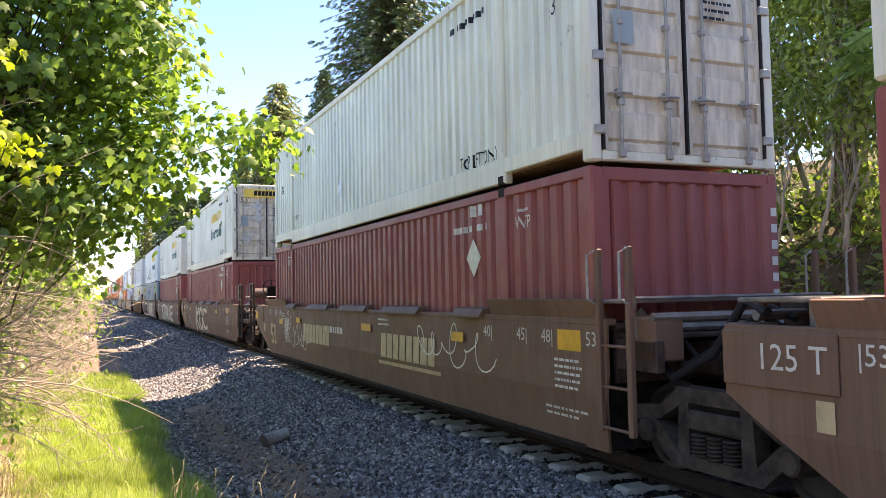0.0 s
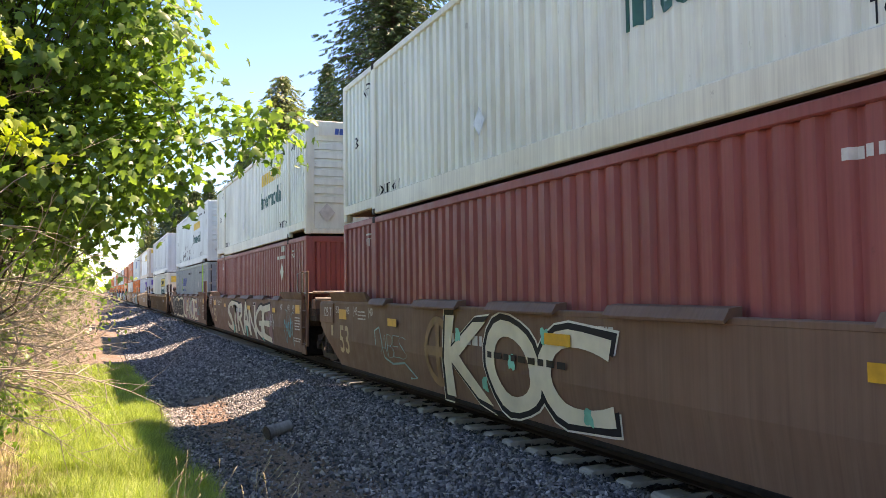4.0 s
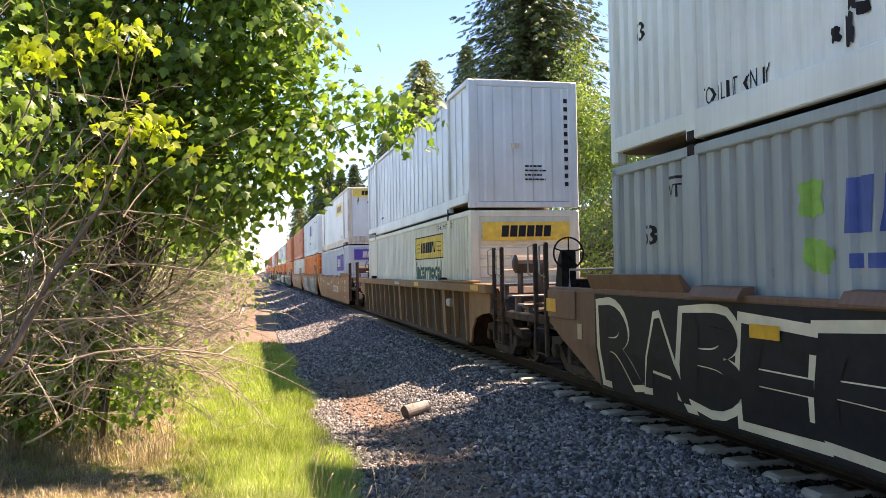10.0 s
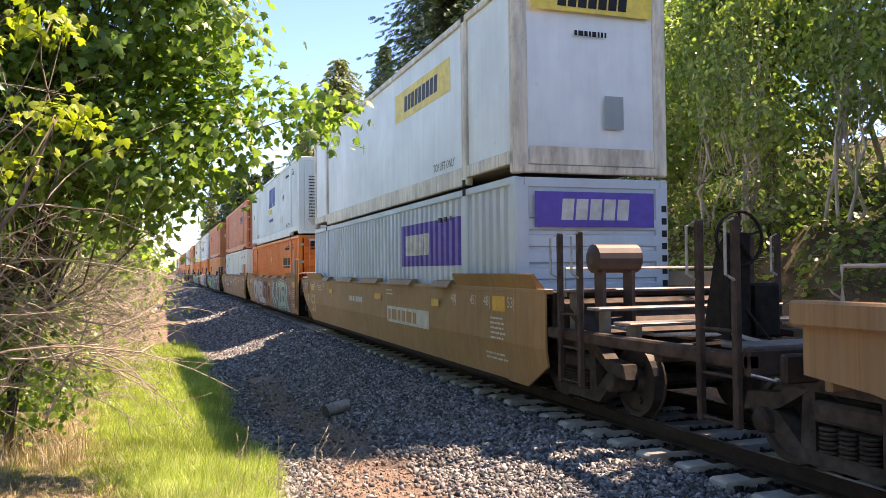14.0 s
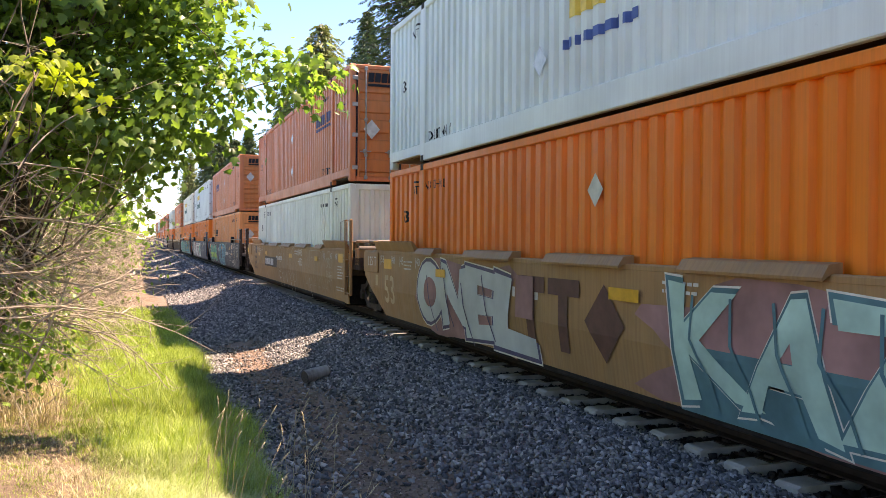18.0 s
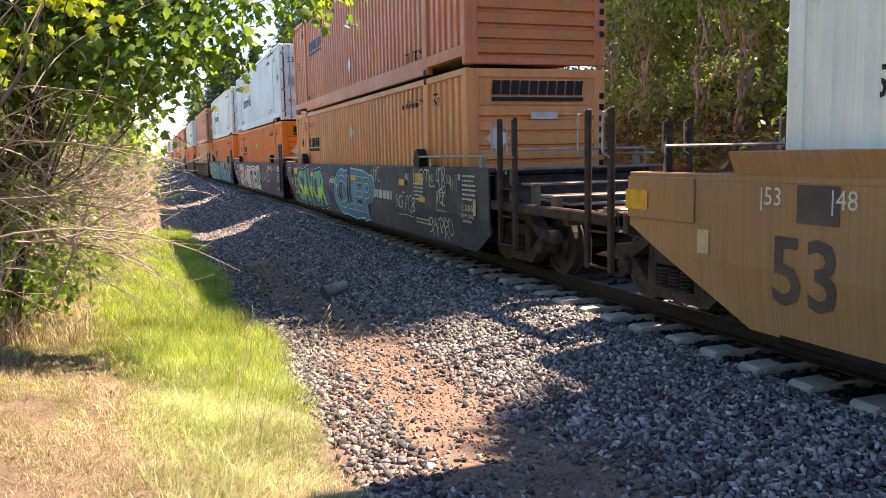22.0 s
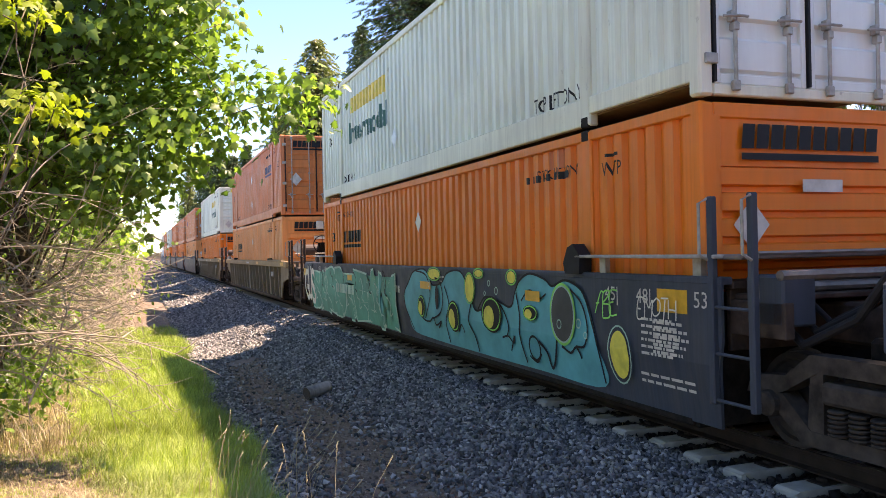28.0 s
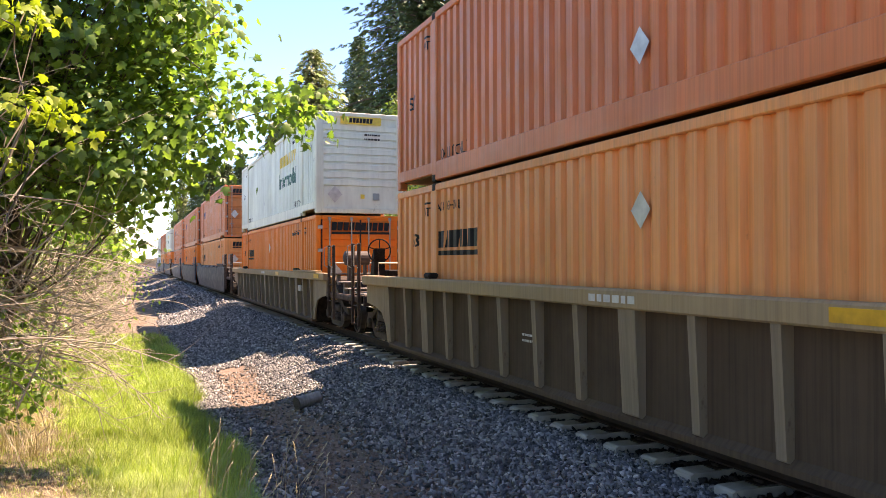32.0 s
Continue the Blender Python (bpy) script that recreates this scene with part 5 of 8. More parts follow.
def limb(start, end, bend, rng, steps=6):
    a, b = np.array(start, float), np.array(end, float)
    k = rng.normal(0, bend, (steps + 1, 3))
    k[0] = k[-1] = 0
    return [tuple(a + (b - a) * i / steps + k[i]) for i in range(steps + 1)]


def broad_tree(label, base, trunk_r, blobs, count, size, leafmat, barkmat, seed, shape=None, tilt=0.7, stems=1, clump=0.28, hollow=0.5, limbs=16, per=9):
    rng = np.random.default_rng(seed)
    root = thing("tree", label, "tree", "trees along the line")
    root.location = base
    base = np.array(base, float)
    g = Geo()
    places, centres = in_blobs(blobs, count, rng, hollow, clump, per)
    for s_ in range(stems):
        foot = np.array([rng.normal(0, 0.25) * (stems > 1), rng.normal(0, 0.25) * (stems > 1), -0.3])
        top = np.array(blobs[s_ % len(blobs)][0]) - base
        pts = limb(foot, top, 0.12, rng, 7)
        g.tube(pts, trunk_r, 9, trunk_r * 0.25)
        for c in centres[rng.choice(len(centres), min(limbs, len(centres)), replace=False)]:
            st = pts[int(rng.integers(2, 7))]
            g.tube(limb(st, c - base, 0.12, rng, 5), trunk_r * 0.16, 5, 0.005)
    part("trunk", g.made("trunk", barkmat, True), root)
    sh, fc = shape or OVAL
    # each blade hangs with its face turned outwards and its tip down
    near = np.repeat(centres, per, 0)[:len(places)]
    mid = np.array([b[0] for b in blobs])
    own = mid[np.argmin(np.linalg.norm(near[:, None, :] - mid[None], axis=2), axis=1)]
    out = near - own
    out /= np.linalg.norm(out, axis=1)[:, None] + 1e-6
    n = len(places)
    zax = 0.75 * out + np.array([0.0, 0.0, 0.6]) + rng.normal(0, tilt * 0.6, (n, 3))
    zax /= np.linalg.norm(zax, axis=1)[:, None]
    tip = out * 0.5 + np.array([0, 0, -0.8]) + rng.normal(0, 0.5, (n, 3))
    tip -= zax * np.sum(tip * zax, axis=1)[:, None]
    tip /= np.linalg.norm(tip, axis=1)[:, None]
    part("crown", scatter("crown", places - base, size * rng.uniform(0.7, 1.3, n), np.stack([np.cross(tip, zax), tip, zax], -1), sh, fc, leafmat), root)
    return root


def conifer(label, base, height, radius, seed, leafmat, barkmat, low=0.08, rows=34, per=9, size=0.9, droop=0.25):
    rng = np.random.default_rng(seed)
    root = thing("conifer", label, "tree", "trees along the line")
    root.location = base
    g = Geo().tube([(0, 0, -0.5), (0.05, 0, height * 0.4), (0, 0.05, height)], 0.018 * height, 9, 0.03)
    P, R, S = [], [], []
    for i in range(rows):
        k = low + (1 - low) * (i + rng.random() * 0.6) / rows
        z = k * height
        reach = radius * (1 - k) ** 0.75 * rng.uniform(0.75, 1.12) + 0.25
        for q in range(per):
            a = 2 * np.pi * (q + rng.random() * 0.8) / per + i
            ln = reach * rng.uniform(0.6, 1.1)
            w = np.array([np.cos(a), np.sin(a), 0])
            n = max(3, int(ln / (0.42 * size)))
            tip = w * ln + np.array([0, 0, -droop * ln])
            if q % 3 == 0:
                g.tube([(0, 0, z), tuple(tip * 0.6 + [0, 0, z + 0.05 * ln]), tuple(tip + [0, 0, z])], 0.03 + 0.01 * ln, 4, 0.01)
            for j in range(n):
                u = (j + 0.7) / n
                P.append(tip * u + [0, 0, z] + rng.normal(0, 0.12 * size, 3))
                side = rng.normal(0, 0.6)
                d = np.array([np.cos(a + side), np.sin(a + side), -droop - rng.uniform(0, 0.5)])
                d /= np.linalg.norm(d)
                x = np.cross(d, [0, 0, 1.0])
                x /= np.linalg.norm(x)
                roll = rng.uniform(-1.3, 1.3)
                nrm = np.cross(x, d)
                x = x * np.cos(roll) + nrm * np.sin(roll)
                R.append(np.stack([x, d, np.cross(x, d)], -1))
                S.append(size * rng.uniform(0.7, 1.3) * (0.6 + 0.4 * (1 - k)))
    part("trunk", g.made("trunk", barkmat, True), root)
    part("crown", scatter("crown", np.array(P), np.array(S), np.array(R), *SPRAY, leafmat), root)
    return root


LEAF_MAPLE = leafy("maple_leaves", (0.10, 0.19, 0.052), (0.25, 0.38, 0.10), 0.58, 0.36)
LEAF_YELLOW = leafy("yellow_green_leaves", (0.24, 0.32, 0.035), (0.38, 0.44, 0.06), 0.5)
LEAF_BUSH = leafy("shrub_leaves", (0.10, 0.17, 0.04), (0.28, 0.36, 0.11), 0.5, 0.4)
LEAF_DARK = leafy("shaded_wood_leaves", (0.085, 0.15, 0.04), (0.24, 0.32, 0.095), 0.5, 0.4)
LEAF_BIRCH = leafy("birch_leaves", (0.11, 0.18, 0.05), (0.22, 0.30, 0.09), 0.45)
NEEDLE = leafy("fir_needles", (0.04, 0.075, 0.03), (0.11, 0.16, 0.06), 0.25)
# two lighter copies of the fir needles, with sunlight put into their colour
NEEDLE_NEAR = leafy("sunlit_fir_fronds", (0.11, 0.20, 0.06), (0.25, 0.37, 0.11), 0.5)
NEEDLE_LIT = leafy("sunlit_fir_needles", (0.12, 0.16, 0.055), (0.25, 0.28, 0.10), 0.3)
BARK = bark("grey_brown_bark", (0.06, 0.045, 0.035), (0.20, 0.16, 0.125))
BARK_PALE = bark("pale_birch_bark", (0.22, 0.19, 0.15), (0.50, 0.46, 0.40))
TWIG = bark("dry_twig_bark", (0.22, 0.175, 0.135), (0.46, 0.39, 0.32))

# trees and shrubs beside the path
broad_tree("leafy green maple leaning over the path", (-2.0, 10.4, -0.15), 0.085,
           [((-0.7, 9.3, 4.6), (1.65, 1.5, 1.7)), ((-0.5, 9.6, 6.6), (1.9, 1.9, 1.5)), ((-2.4, 8.8, 5.2), (1.7, 1.6, 2.1)), ((-0.35, 9.0, 3.0), (0.95, 1.1, 0.75)), ((-2.2, 9.2, 3.2), (1.5, 1.4, 1.4)), ((0.6, 8.9, 3.3), (0.6, 0.6, 0.6)), ((1.6, 8.8, 3.55), (0.34, 0.35, 0.36)), ((1.15, 8.9, 3.65), (0.35, 0.4, 0.25)), ((0.25, 9.1, 4.6), (0.72, 0.9, 1.3)), ((0.4, 9.1, 6.2), (0.8, 0.9, 0.9))],
           30000, 0.092, LEAF_MAPLE, BARK, 11, MAPLE, 0.75, 2, 0.2, 0.4, 90)
broad_tree("young maple with yellow-green sprays", (-2.2, 5.4, -0.1), 0.035,
           [((-0.60, 5.55, 2.86), (0.32, 0.3, 0.08)), ((-0.30, 5.5, 2.76), (0.2, 0.2, 0.05)), ((-1.15, 5.6, 3.3), (0.25, 0.2, 0.12)), ((-0.8, 5.6, 2.55), (0.14, 0.15, 0.08)), ((-0.7, 5.8, 3.5), (0.25, 0.2, 0.08))], 330, 0.058, LEAF_YELLOW, BARK, 13, MAPLE, 0.6, 1, 0.08, 0.1, 8)
broad_tree("thin young maple beside the path", (-2.6, 6.3, -0.1), 0.028,
           [((-2.0, 6.4, 3.2), (0.9, 0.9, 1.1)), ((-2.7, 6.2, 4.4), (1.1, 1.0, 1.0)), ((-1.7, 6.6, 4.9), (0.7, 0.7, 0.6))], 3000, 0.075, LEAF_MAPLE, BARK, 14, MAPLE, 0.8, 2, 0.2, 0.1, 40)
broad_tree("low green shrub under the maples", (-2.4, 10.7, -0.05), 0.04,
           [((-2.5, 10.3, 0.8), (0.9, 0.8, 0.9)), ((-1.5, 10.6, 0.8), (0.7, 0.9, 0.9)), ((-3.7, 10.2, 1.3), (1.2, 1.0, 1.5)), ((-1.9, 9.9, 1.4), (0.7, 0.6, 0.6))], 6000, 0.08, LEAF_MAPLE, BARK, 15, MAPLE, 1.0, 3, 0.2, 0.3, 26)
broad_tree("dense dark wood edge behind the shrubs", (-5.5, 9.0, 0.2), 0.12,
           [((-4.6, 9.5, 2.2), (1.6, 2.5, 2.2)), ((-5.6, 13.0, 2.8), (2.0, 3.0, 2.8)), ((-4.2, 15.0, 3.2), (1.6, 2.5, 2.6))], 4200, 0.16, LEAF_BUSH, BARK, 16, OVAL, 0.8, 3, 0.3, 0.5, 30)
broad_tree("green trees further along the path", (-3.0, 17.0, 0.0), 0.12,
           [((-1.7, 16.0, 3.4), (1.8, 2.6, 2.3)), ((-2.0, 20.0, 4.2), (2.0, 3.0, 3.0)), ((-1.9, 14.0, 2.4), (1.0, 1.8, 1.3)), ((-1.6, 18.0, 2.2), (1.0, 2.5, 1.3))], 10000, 0.125, LEAF_MAPLE, BARK, 17, MAPLE, 1.0, 3, 0.28, 0.4, 30)
broad_tree("pale green shrubs far along the path", (-1.5, 26.0, -0.2), 0.06,
           [((-0.7, 23.0, 1.4), (1.2, 2.5, 1.6)), ((-0.7, 29.0, 1.7), (1.4, 3.5, 2.0)), ((-1.6, 36.0, 2.2), (1.9, 5.0, 2.4)), ((-1.8, 50.0, 2.6), (2.3, 8.0, 3.0))], 2200, 0.13, LEAF_BUSH, TWIG, 18, OVAL, 0.8, 3, 0.3, 0.4, 40)
for i, (x, y, h) in enumerate(((-5, 34, 8), (-4.5, 48, 7), (-6, 66, 9), (-4, 84, 7), (-6, 110, 9), (-4, 140, 8))):
    broad_tree("leafy trees far along the path", (x, y, 0.2), 0.15, [((x, y, h * 0.5), (3.0, 4.5, h * 0.45)), ((x + 1.6, y + 5, h * 0.35), (2.2, 4.5, h * 0.33))], 3200, 0.3, LEAF_BUSH if i % 2 else LEAF_DARK, BARK, 30 + i, OVAL, 0.8, 1, 0.4, 0.6, 8)

# unseen trees added behind the camera to keep sky light off the train
for i, (x, y, h) in enumerate(((-8.0, -7.0, 10.0), (-3.5, -12.0, 10.0), (0.5, -24.0, 10.0))):
    broad_tree("unseen leafy trees added behind the camera to block sky light", (x, y, 0.2), 0.16, [((x, y, h * 0.62), (2.8, 3.2, h * 0.34)), ((x + 0.6, y + 1.0, h * 0.25), (2.4, 2.8, h * 0.24))], 3400, 0.36, LEAF_DARK, BARK, 130 + i, OVAL, 0.8, 1, 0.4, 0.4, 8)

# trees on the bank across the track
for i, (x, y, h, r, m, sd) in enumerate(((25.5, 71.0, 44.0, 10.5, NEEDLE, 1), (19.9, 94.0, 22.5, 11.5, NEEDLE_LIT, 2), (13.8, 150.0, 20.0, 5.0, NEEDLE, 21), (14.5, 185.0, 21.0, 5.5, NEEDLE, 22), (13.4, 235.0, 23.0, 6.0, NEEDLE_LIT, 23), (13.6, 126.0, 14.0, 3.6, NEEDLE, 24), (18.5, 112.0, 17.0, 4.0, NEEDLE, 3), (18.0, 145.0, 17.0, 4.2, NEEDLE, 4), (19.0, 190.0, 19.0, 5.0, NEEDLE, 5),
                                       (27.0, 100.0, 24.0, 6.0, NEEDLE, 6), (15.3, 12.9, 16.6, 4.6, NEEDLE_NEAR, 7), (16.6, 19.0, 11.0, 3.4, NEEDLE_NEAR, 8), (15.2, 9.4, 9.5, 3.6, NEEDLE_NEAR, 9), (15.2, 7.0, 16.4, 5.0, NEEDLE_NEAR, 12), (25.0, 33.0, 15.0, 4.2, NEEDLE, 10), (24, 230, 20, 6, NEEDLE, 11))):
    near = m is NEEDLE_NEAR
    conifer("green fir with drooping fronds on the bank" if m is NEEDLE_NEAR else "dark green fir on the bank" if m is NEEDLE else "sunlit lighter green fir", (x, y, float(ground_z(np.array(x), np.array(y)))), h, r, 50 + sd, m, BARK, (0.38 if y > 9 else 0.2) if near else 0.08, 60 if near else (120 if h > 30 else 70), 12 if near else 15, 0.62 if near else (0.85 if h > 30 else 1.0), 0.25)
for i, (x, y, h, m) in enumerate(((20.5, 38.0, 12.5, LEAF_BIRCH), (22.5, 43.0, 13.5, LEAF_BIRCH), (19.5, 32.0, 11.0, LEAF_BIRCH), (18.0, 27.0, 9.5, LEAF_DARK), (17.0, 23.0, 8.0, LEAF_BUSH), (22.0, 52.0, 13.0, LEAF_BIRCH), (19.0, 46.0, 9.0, LEAF_DARK), (20.0, 60.0, 11.0, LEAF_DARK), (18.5, 17.0, 9.0, LEAF_DARK))):
    z = float(ground_z(np.array(x), np.array(y)))
    broad_tree("slender light green birches on the bank" if m is LEAF_BIRCH else "leafy trees on the shaded bank", (x, y, z), 0.10,
               [((x, y, z + h * 0.72), (1.7, 1.7, h * 0.27)), ((x + 0.6, y - 0.8, z + h * 0.42), (2.2, 2.2, h * 0.26)), ((x - 1.2, y + 1.0, z + h * 0.3), (1.6, 1.8, h * 0.2))], 6500, 0.2, m, BARK_PALE, 80 + i, OVAL, 0.9, 3, 0.3, 0.3, 12)
for i, (x, y, h, m) in enumerate(((13.6, 11.6, 7.0, LEAF_BUSH), (13.9, 13.8, 8.0, LEAF_DARK), (13.4, 16.2, 7.5, LEAF_BUSH), (14.0, 18.4, 8.6, LEAF_BIRCH), (13.5, 20.8, 7.6, LEAF_DARK), (14.2, 23.4, 8.4, LEAF_BUSH))):
    z = float(ground_z(np.array(x), np.array(y)))
    broad_tree("slender sapling with thin pale stems on the bank", (x, y, z - 0.1), 0.05,
               [((x + 0.4, y + 0.5, z + h * 0.62), (1.0, 1.2, h * 0.26)), ((x + 0.2, y - 0.7, z + h * 0.4), (0.9, 0.9, h * 0.12)), ((x + 0.9, y + 0.2, z + h * 0.85), (0.9, 0.9, h * 0.16))], 3000, 0.15, m, BARK_PALE, 150 + i, OVAL, 0.9, 4, 0.3, 0.25, 14)
# crown mostly above the view, added to cast shade on the gravel
broad_tree("tall leafy alder added on the bank to shade the gravel", (16.6, 13.4, 3.3), 0.16,
           [((16.2, 13.2, 18.6), (2.1, 2.1, 3.3)), ((16.4, 13.6, 14.5), (2.0, 1.9, 3.0)), ((16.9, 13.0, 10.5), (1.7, 1.7, 2.6))], 9000, 0.24, LEAF_DARK, BARK_PALE, 97, OVAL, 0.9, 2, 0.3, 0.2, 20)
for i in range(9):
    y = 5.5 + i * 5.2
    broad_tree("scrubby undergrowth on the cut bank", (14.0, y, 2.4), 0.03, [((14.2 + 0.5 * math.sin(i * 2.0), y, 3.2), (1.3, 2.2, 1.1)), ((12.6, y + 1.5, 1.9), (0.6, 1.3, 0.5)), ((15.5, y + 1.0, 4.6), (1.4, 2.2, 1.4))], 2600, 0.15, LEAF_DARK if i % 3 else LEAF_BUSH, TWIG, 110 + i, OVAL, 0.9, 3, 0.3, 0.3, 18)


def fallen_sticks():
    rng = np.random.default_rng(5)
    for i in range(26):
        x, y = rng.uniform(11.2, 13.6), rng.uniform(6, 45)
        z = float(ground_z(np.array(x), np.array(y)))
        ln = rng.uniform(0.6, 2.2)
        g = Geo().tube(limb((0, 0, -0.05), (rng.uniform(-0.6, 0.6), rng.normal(0, 0.6) * ln, rng.uniform(0.15, 0.6) * ln), 0.03, rng, 4), rng.uniform(0.025, 0.06), 6, 0.015)
        ob = tagged(new("fallen_branch", g.made("fallen_branch", TWIG, True)), "bleached fallen branch lying on the bank", "branch", "fallen branches on the bank")
        ob.location = (x, y, z)


fallen_sticks()


def dead_bush(label, seed, box, reach, count, lift):
    """A tangle of bare arching twigs."""
    rng = np.random.default_rng(seed)
    root = thing("bare_bush", label, "bush", "bare bushes")
    lo, hi = np.array(box[0]), np.array(box[1])
    for i in range(count):
        if count < 300 or i == 0:
            g = Geo()
        a = lo + (hi - lo) * rng.random(3)
        ln = reach * rng.uniform(0.4, 1.1)
        d = np.array([rng.uniform(0.2, 1.0), rng.normal(0, 0.55), rng.normal(lift, 0.3)])
        d /= np.linalg.norm(d)
        bend = rng.normal(0, 0.13, 3) + np.array([0.02, 0, 0.05 if rng.random() < 0.45 else -0.05])
        pts, ways = [a], [d]
        for k in range(9):
            d = d + bend + rng.normal(0, 0.07, 3)
            d /= np.linalg.norm(d)
            pts.append(pts[-1] + d * ln / 9)
            ways.append(d)
        r = 0.0042 + 0.009 * rng.random() ** 2
        g.tube([tuple(p) for p in pts], r, 5, 0.0018)
        for k in (2, 3, 4, 5, 6, 7, 8):
            e = ways[k] + rng.normal(0, 0.55, 3)
            e /= np.linalg.norm(e)
            sl, q = ln * rng.uniform(0.08, 0.3), rng.normal(0, 0.25, 3)
            side = [pts[k], pts[k] + e * sl * 0.33, pts[k] + (e + 0.3 * q) * sl * 0.66, pts[k] + (e + 0.8 * q) * sl]
            g.tube([tuple(p) for p in side], r * 0.5, 3, 0.0013)
        if count < 300:
            part("twig", g.made("twig", TWIG), root)
    if count >= 300:
        tagged(part("twig_tangle", g.made("twig_tangle", TWIG), root), kind="stuff")


dead_bush("tangle of bare grey-brown twigs beside the path", 21, ((-3.2, 7.4, 1.0), (-1.2, 9.6, 2.3)), 2.1, 140, 0.10)
dead_bush("tall bare stems among the maples", 22, ((-3.2, 7.6, 0.4), (-0.9, 8.8, 3.2)), 2.2, 60, 0.9)
dead_bush("dry tan brush further along the path", 23, ((-2.0, 13.5, -0.3), (-0.6, 36.0, 1.9)), 1.3, 620, 0.35)
dead_bush("low arching twigs over the grass edge", 24, ((-1.7, 9.0, 0.8), (-0.7, 14.0, 2.0)), 1.5, 150, 0.08)

# ---- grass ----
BLADE = np.array([(-0.5, 0, 0), (0.5, 0, 0), (0.38, 0.10, 0.55), (-0.38, 0.10, 0.55), (0.0, 0.42, 1.0)])
BLADE_F = [(0, 1, 2), (0, 2, 3), (3, 2, 4)]


def grass(name, label, tufts, per, seed, mat, xr, yr, tall, keep, width=0.006, lean=(0.3, 2.0), spread=0.07, wind=0.5):
    """Grass in tufts: blades fan out from each tuft and bow with the slope."""
    rng = np.random.default_rng(seed)
    x = rng.uniform(*xr, tufts)
    y = yr[0] + (yr[1] - yr[0]) * rng.random(tufts) ** 1.5
    ok = rng.random(tufts) < keep(x, y)
    x, y = x[ok], y[ok]
    hs = tall(x, y) * rng.uniform(0.55, 1.3, len(x))
    way = rng.uniform(0, 2 * np.pi, len(x))
    x, y, hs, way = (np.repeat(q, per) for q in (x, y, hs, way))
    n = len(x)
    r, a = spread * np.sqrt(rng.random(n)) * (0.6 + 0.06 * y), rng.uniform(0, 2 * np.pi, n)
    x, y = x + r * np.cos(a), y + r * np.sin(a)
    dx, dy = np.cos(a) + 0.8 * np.cos(way) + wind, np.sin(a) + 0.8 * np.sin(way) - 0.3 * wind
    yaw = np.arctan2(-dx, dy) + rng.normal(0, 0.8, n)
    h = hs * rng.uniform(0.5, 1.15, n)
    w = width * (0.5 + 0.11 * np.maximum(y, 3.0))
    c, s_ = np.cos(yaw), np.sin(yaw)
    b = BLADE
    bow = rng.uniform(*lean, n)
    lx = b[None, :, 0] * w[:, None]
    ly = b[None, :, 1] * (h * bow)[:, None]
    tip = b[None, :, 2] * h[:, None] / (1 + 0.25 * bow[:, None] ** 1.5)
    v = np.stack([x[:, None] + c[:, None] * lx - s_[:, None] * ly, y[:, None] + s_[:, None] * lx + c[:, None] * ly, ground_z(x, y)[:, None] - 0.01 + tip], -1)
    f = (np.arange(n)[:, None, None] * 5 + np.array(BLADE_F)[None]).reshape(-1, 3)
    tagged(new(name, quick_mesh(name, v.reshape(-1, 3), f, mat)), label, "grass", kind="stuff")


GRASS_GREEN = leafy("green_grass_blades", (0.20, 0.30, 0.06), (0.41, 0.48, 0.13), 0.42, patchy=0.35)
GRASS_PALE = leafy("pale_bent_grass_blades", (0.36, 0.42, 0.20), (0.60, 0.64, 0.34), 0.35, patchy=0.15)
GRASS_DRY = leafy("dry_straw_blades", (0.24, 0.18, 0.11), (0.50, 0.41, 0.26), 0.2, patchy=0.25)


def edge(y):
    return 1.2 + 0.12 * np.sin(0.8 * y) + 0.08 * np.sin(2.1 * y)


def patch(x, y):
    return 0.5 + 0.5 * np.sin(1.3 * x + 0.5 * y + 1.0) * np.cos(0.6 * y - 0.9 * x)


def strip(x, y):
    """How much a spot lies in the lush strip along the path."""
    return np.clip((x + 0.75 - 0.03 * y) / 0.5, 0, 1) * np.clip((y - 4.6) / 2.2, 0.15, 1)


def lush(x, y):
    return np.clip((y - 6.6 - 0.9 * np.clip(0.3 - x, -1, 1)) / 1.5, 0, 1) * np.clip((x + 0.75 + 0.10 * np.clip(y - 9, 0, 9)) / 0.5, 0, 1)


def tidy(x, y):
    return (x < edge(y) - 0.05) * np.clip((edge(y) + 0.05 - x) / 0.25, 0.25, 1)


grass("green_grass", "lush bright green grass beside the dirt path", 30000, 14, 31, GRASS_GREEN, (-4.5, 1.25), (3.2, 32.0),
      lambda x, y: np.clip((y - 2.5) / 6.5, 0.35, 1) * (0.10 + 0.17 * lush(x, y)) * (0.55 + 0.3 * strip(x, y) + 0.5 * patch(2.3 * x, 2.1 * y)),
      lambda x, y: tidy(x, y) * np.clip(0.22 + 0.30 * strip(x, y) + 0.85 * lush(x, y) + 0.35 * (patch(1.7 * x, 1.9 * y) > 0.58), 0, 1), 0.0042, (0.5, 2.6))
grass("pale_grass", "pale fine grass bent over the path's edge", 5200, 14, 34, GRASS_PALE, (-0.7, 1.25), (4.6, 9.5),
      lambda x, y: 0.17 * (0.5 + 0.7 * patch(2.0 * x, 1.4 * y)),
      lambda x, y: tidy(x, y) * np.clip((x + 0.5) / 0.5, 0, 1) * np.clip((y - 4.8) / 1.2, 0.1, 1), 0.0045, (1.2, 2.6), 0.08, 1.2)
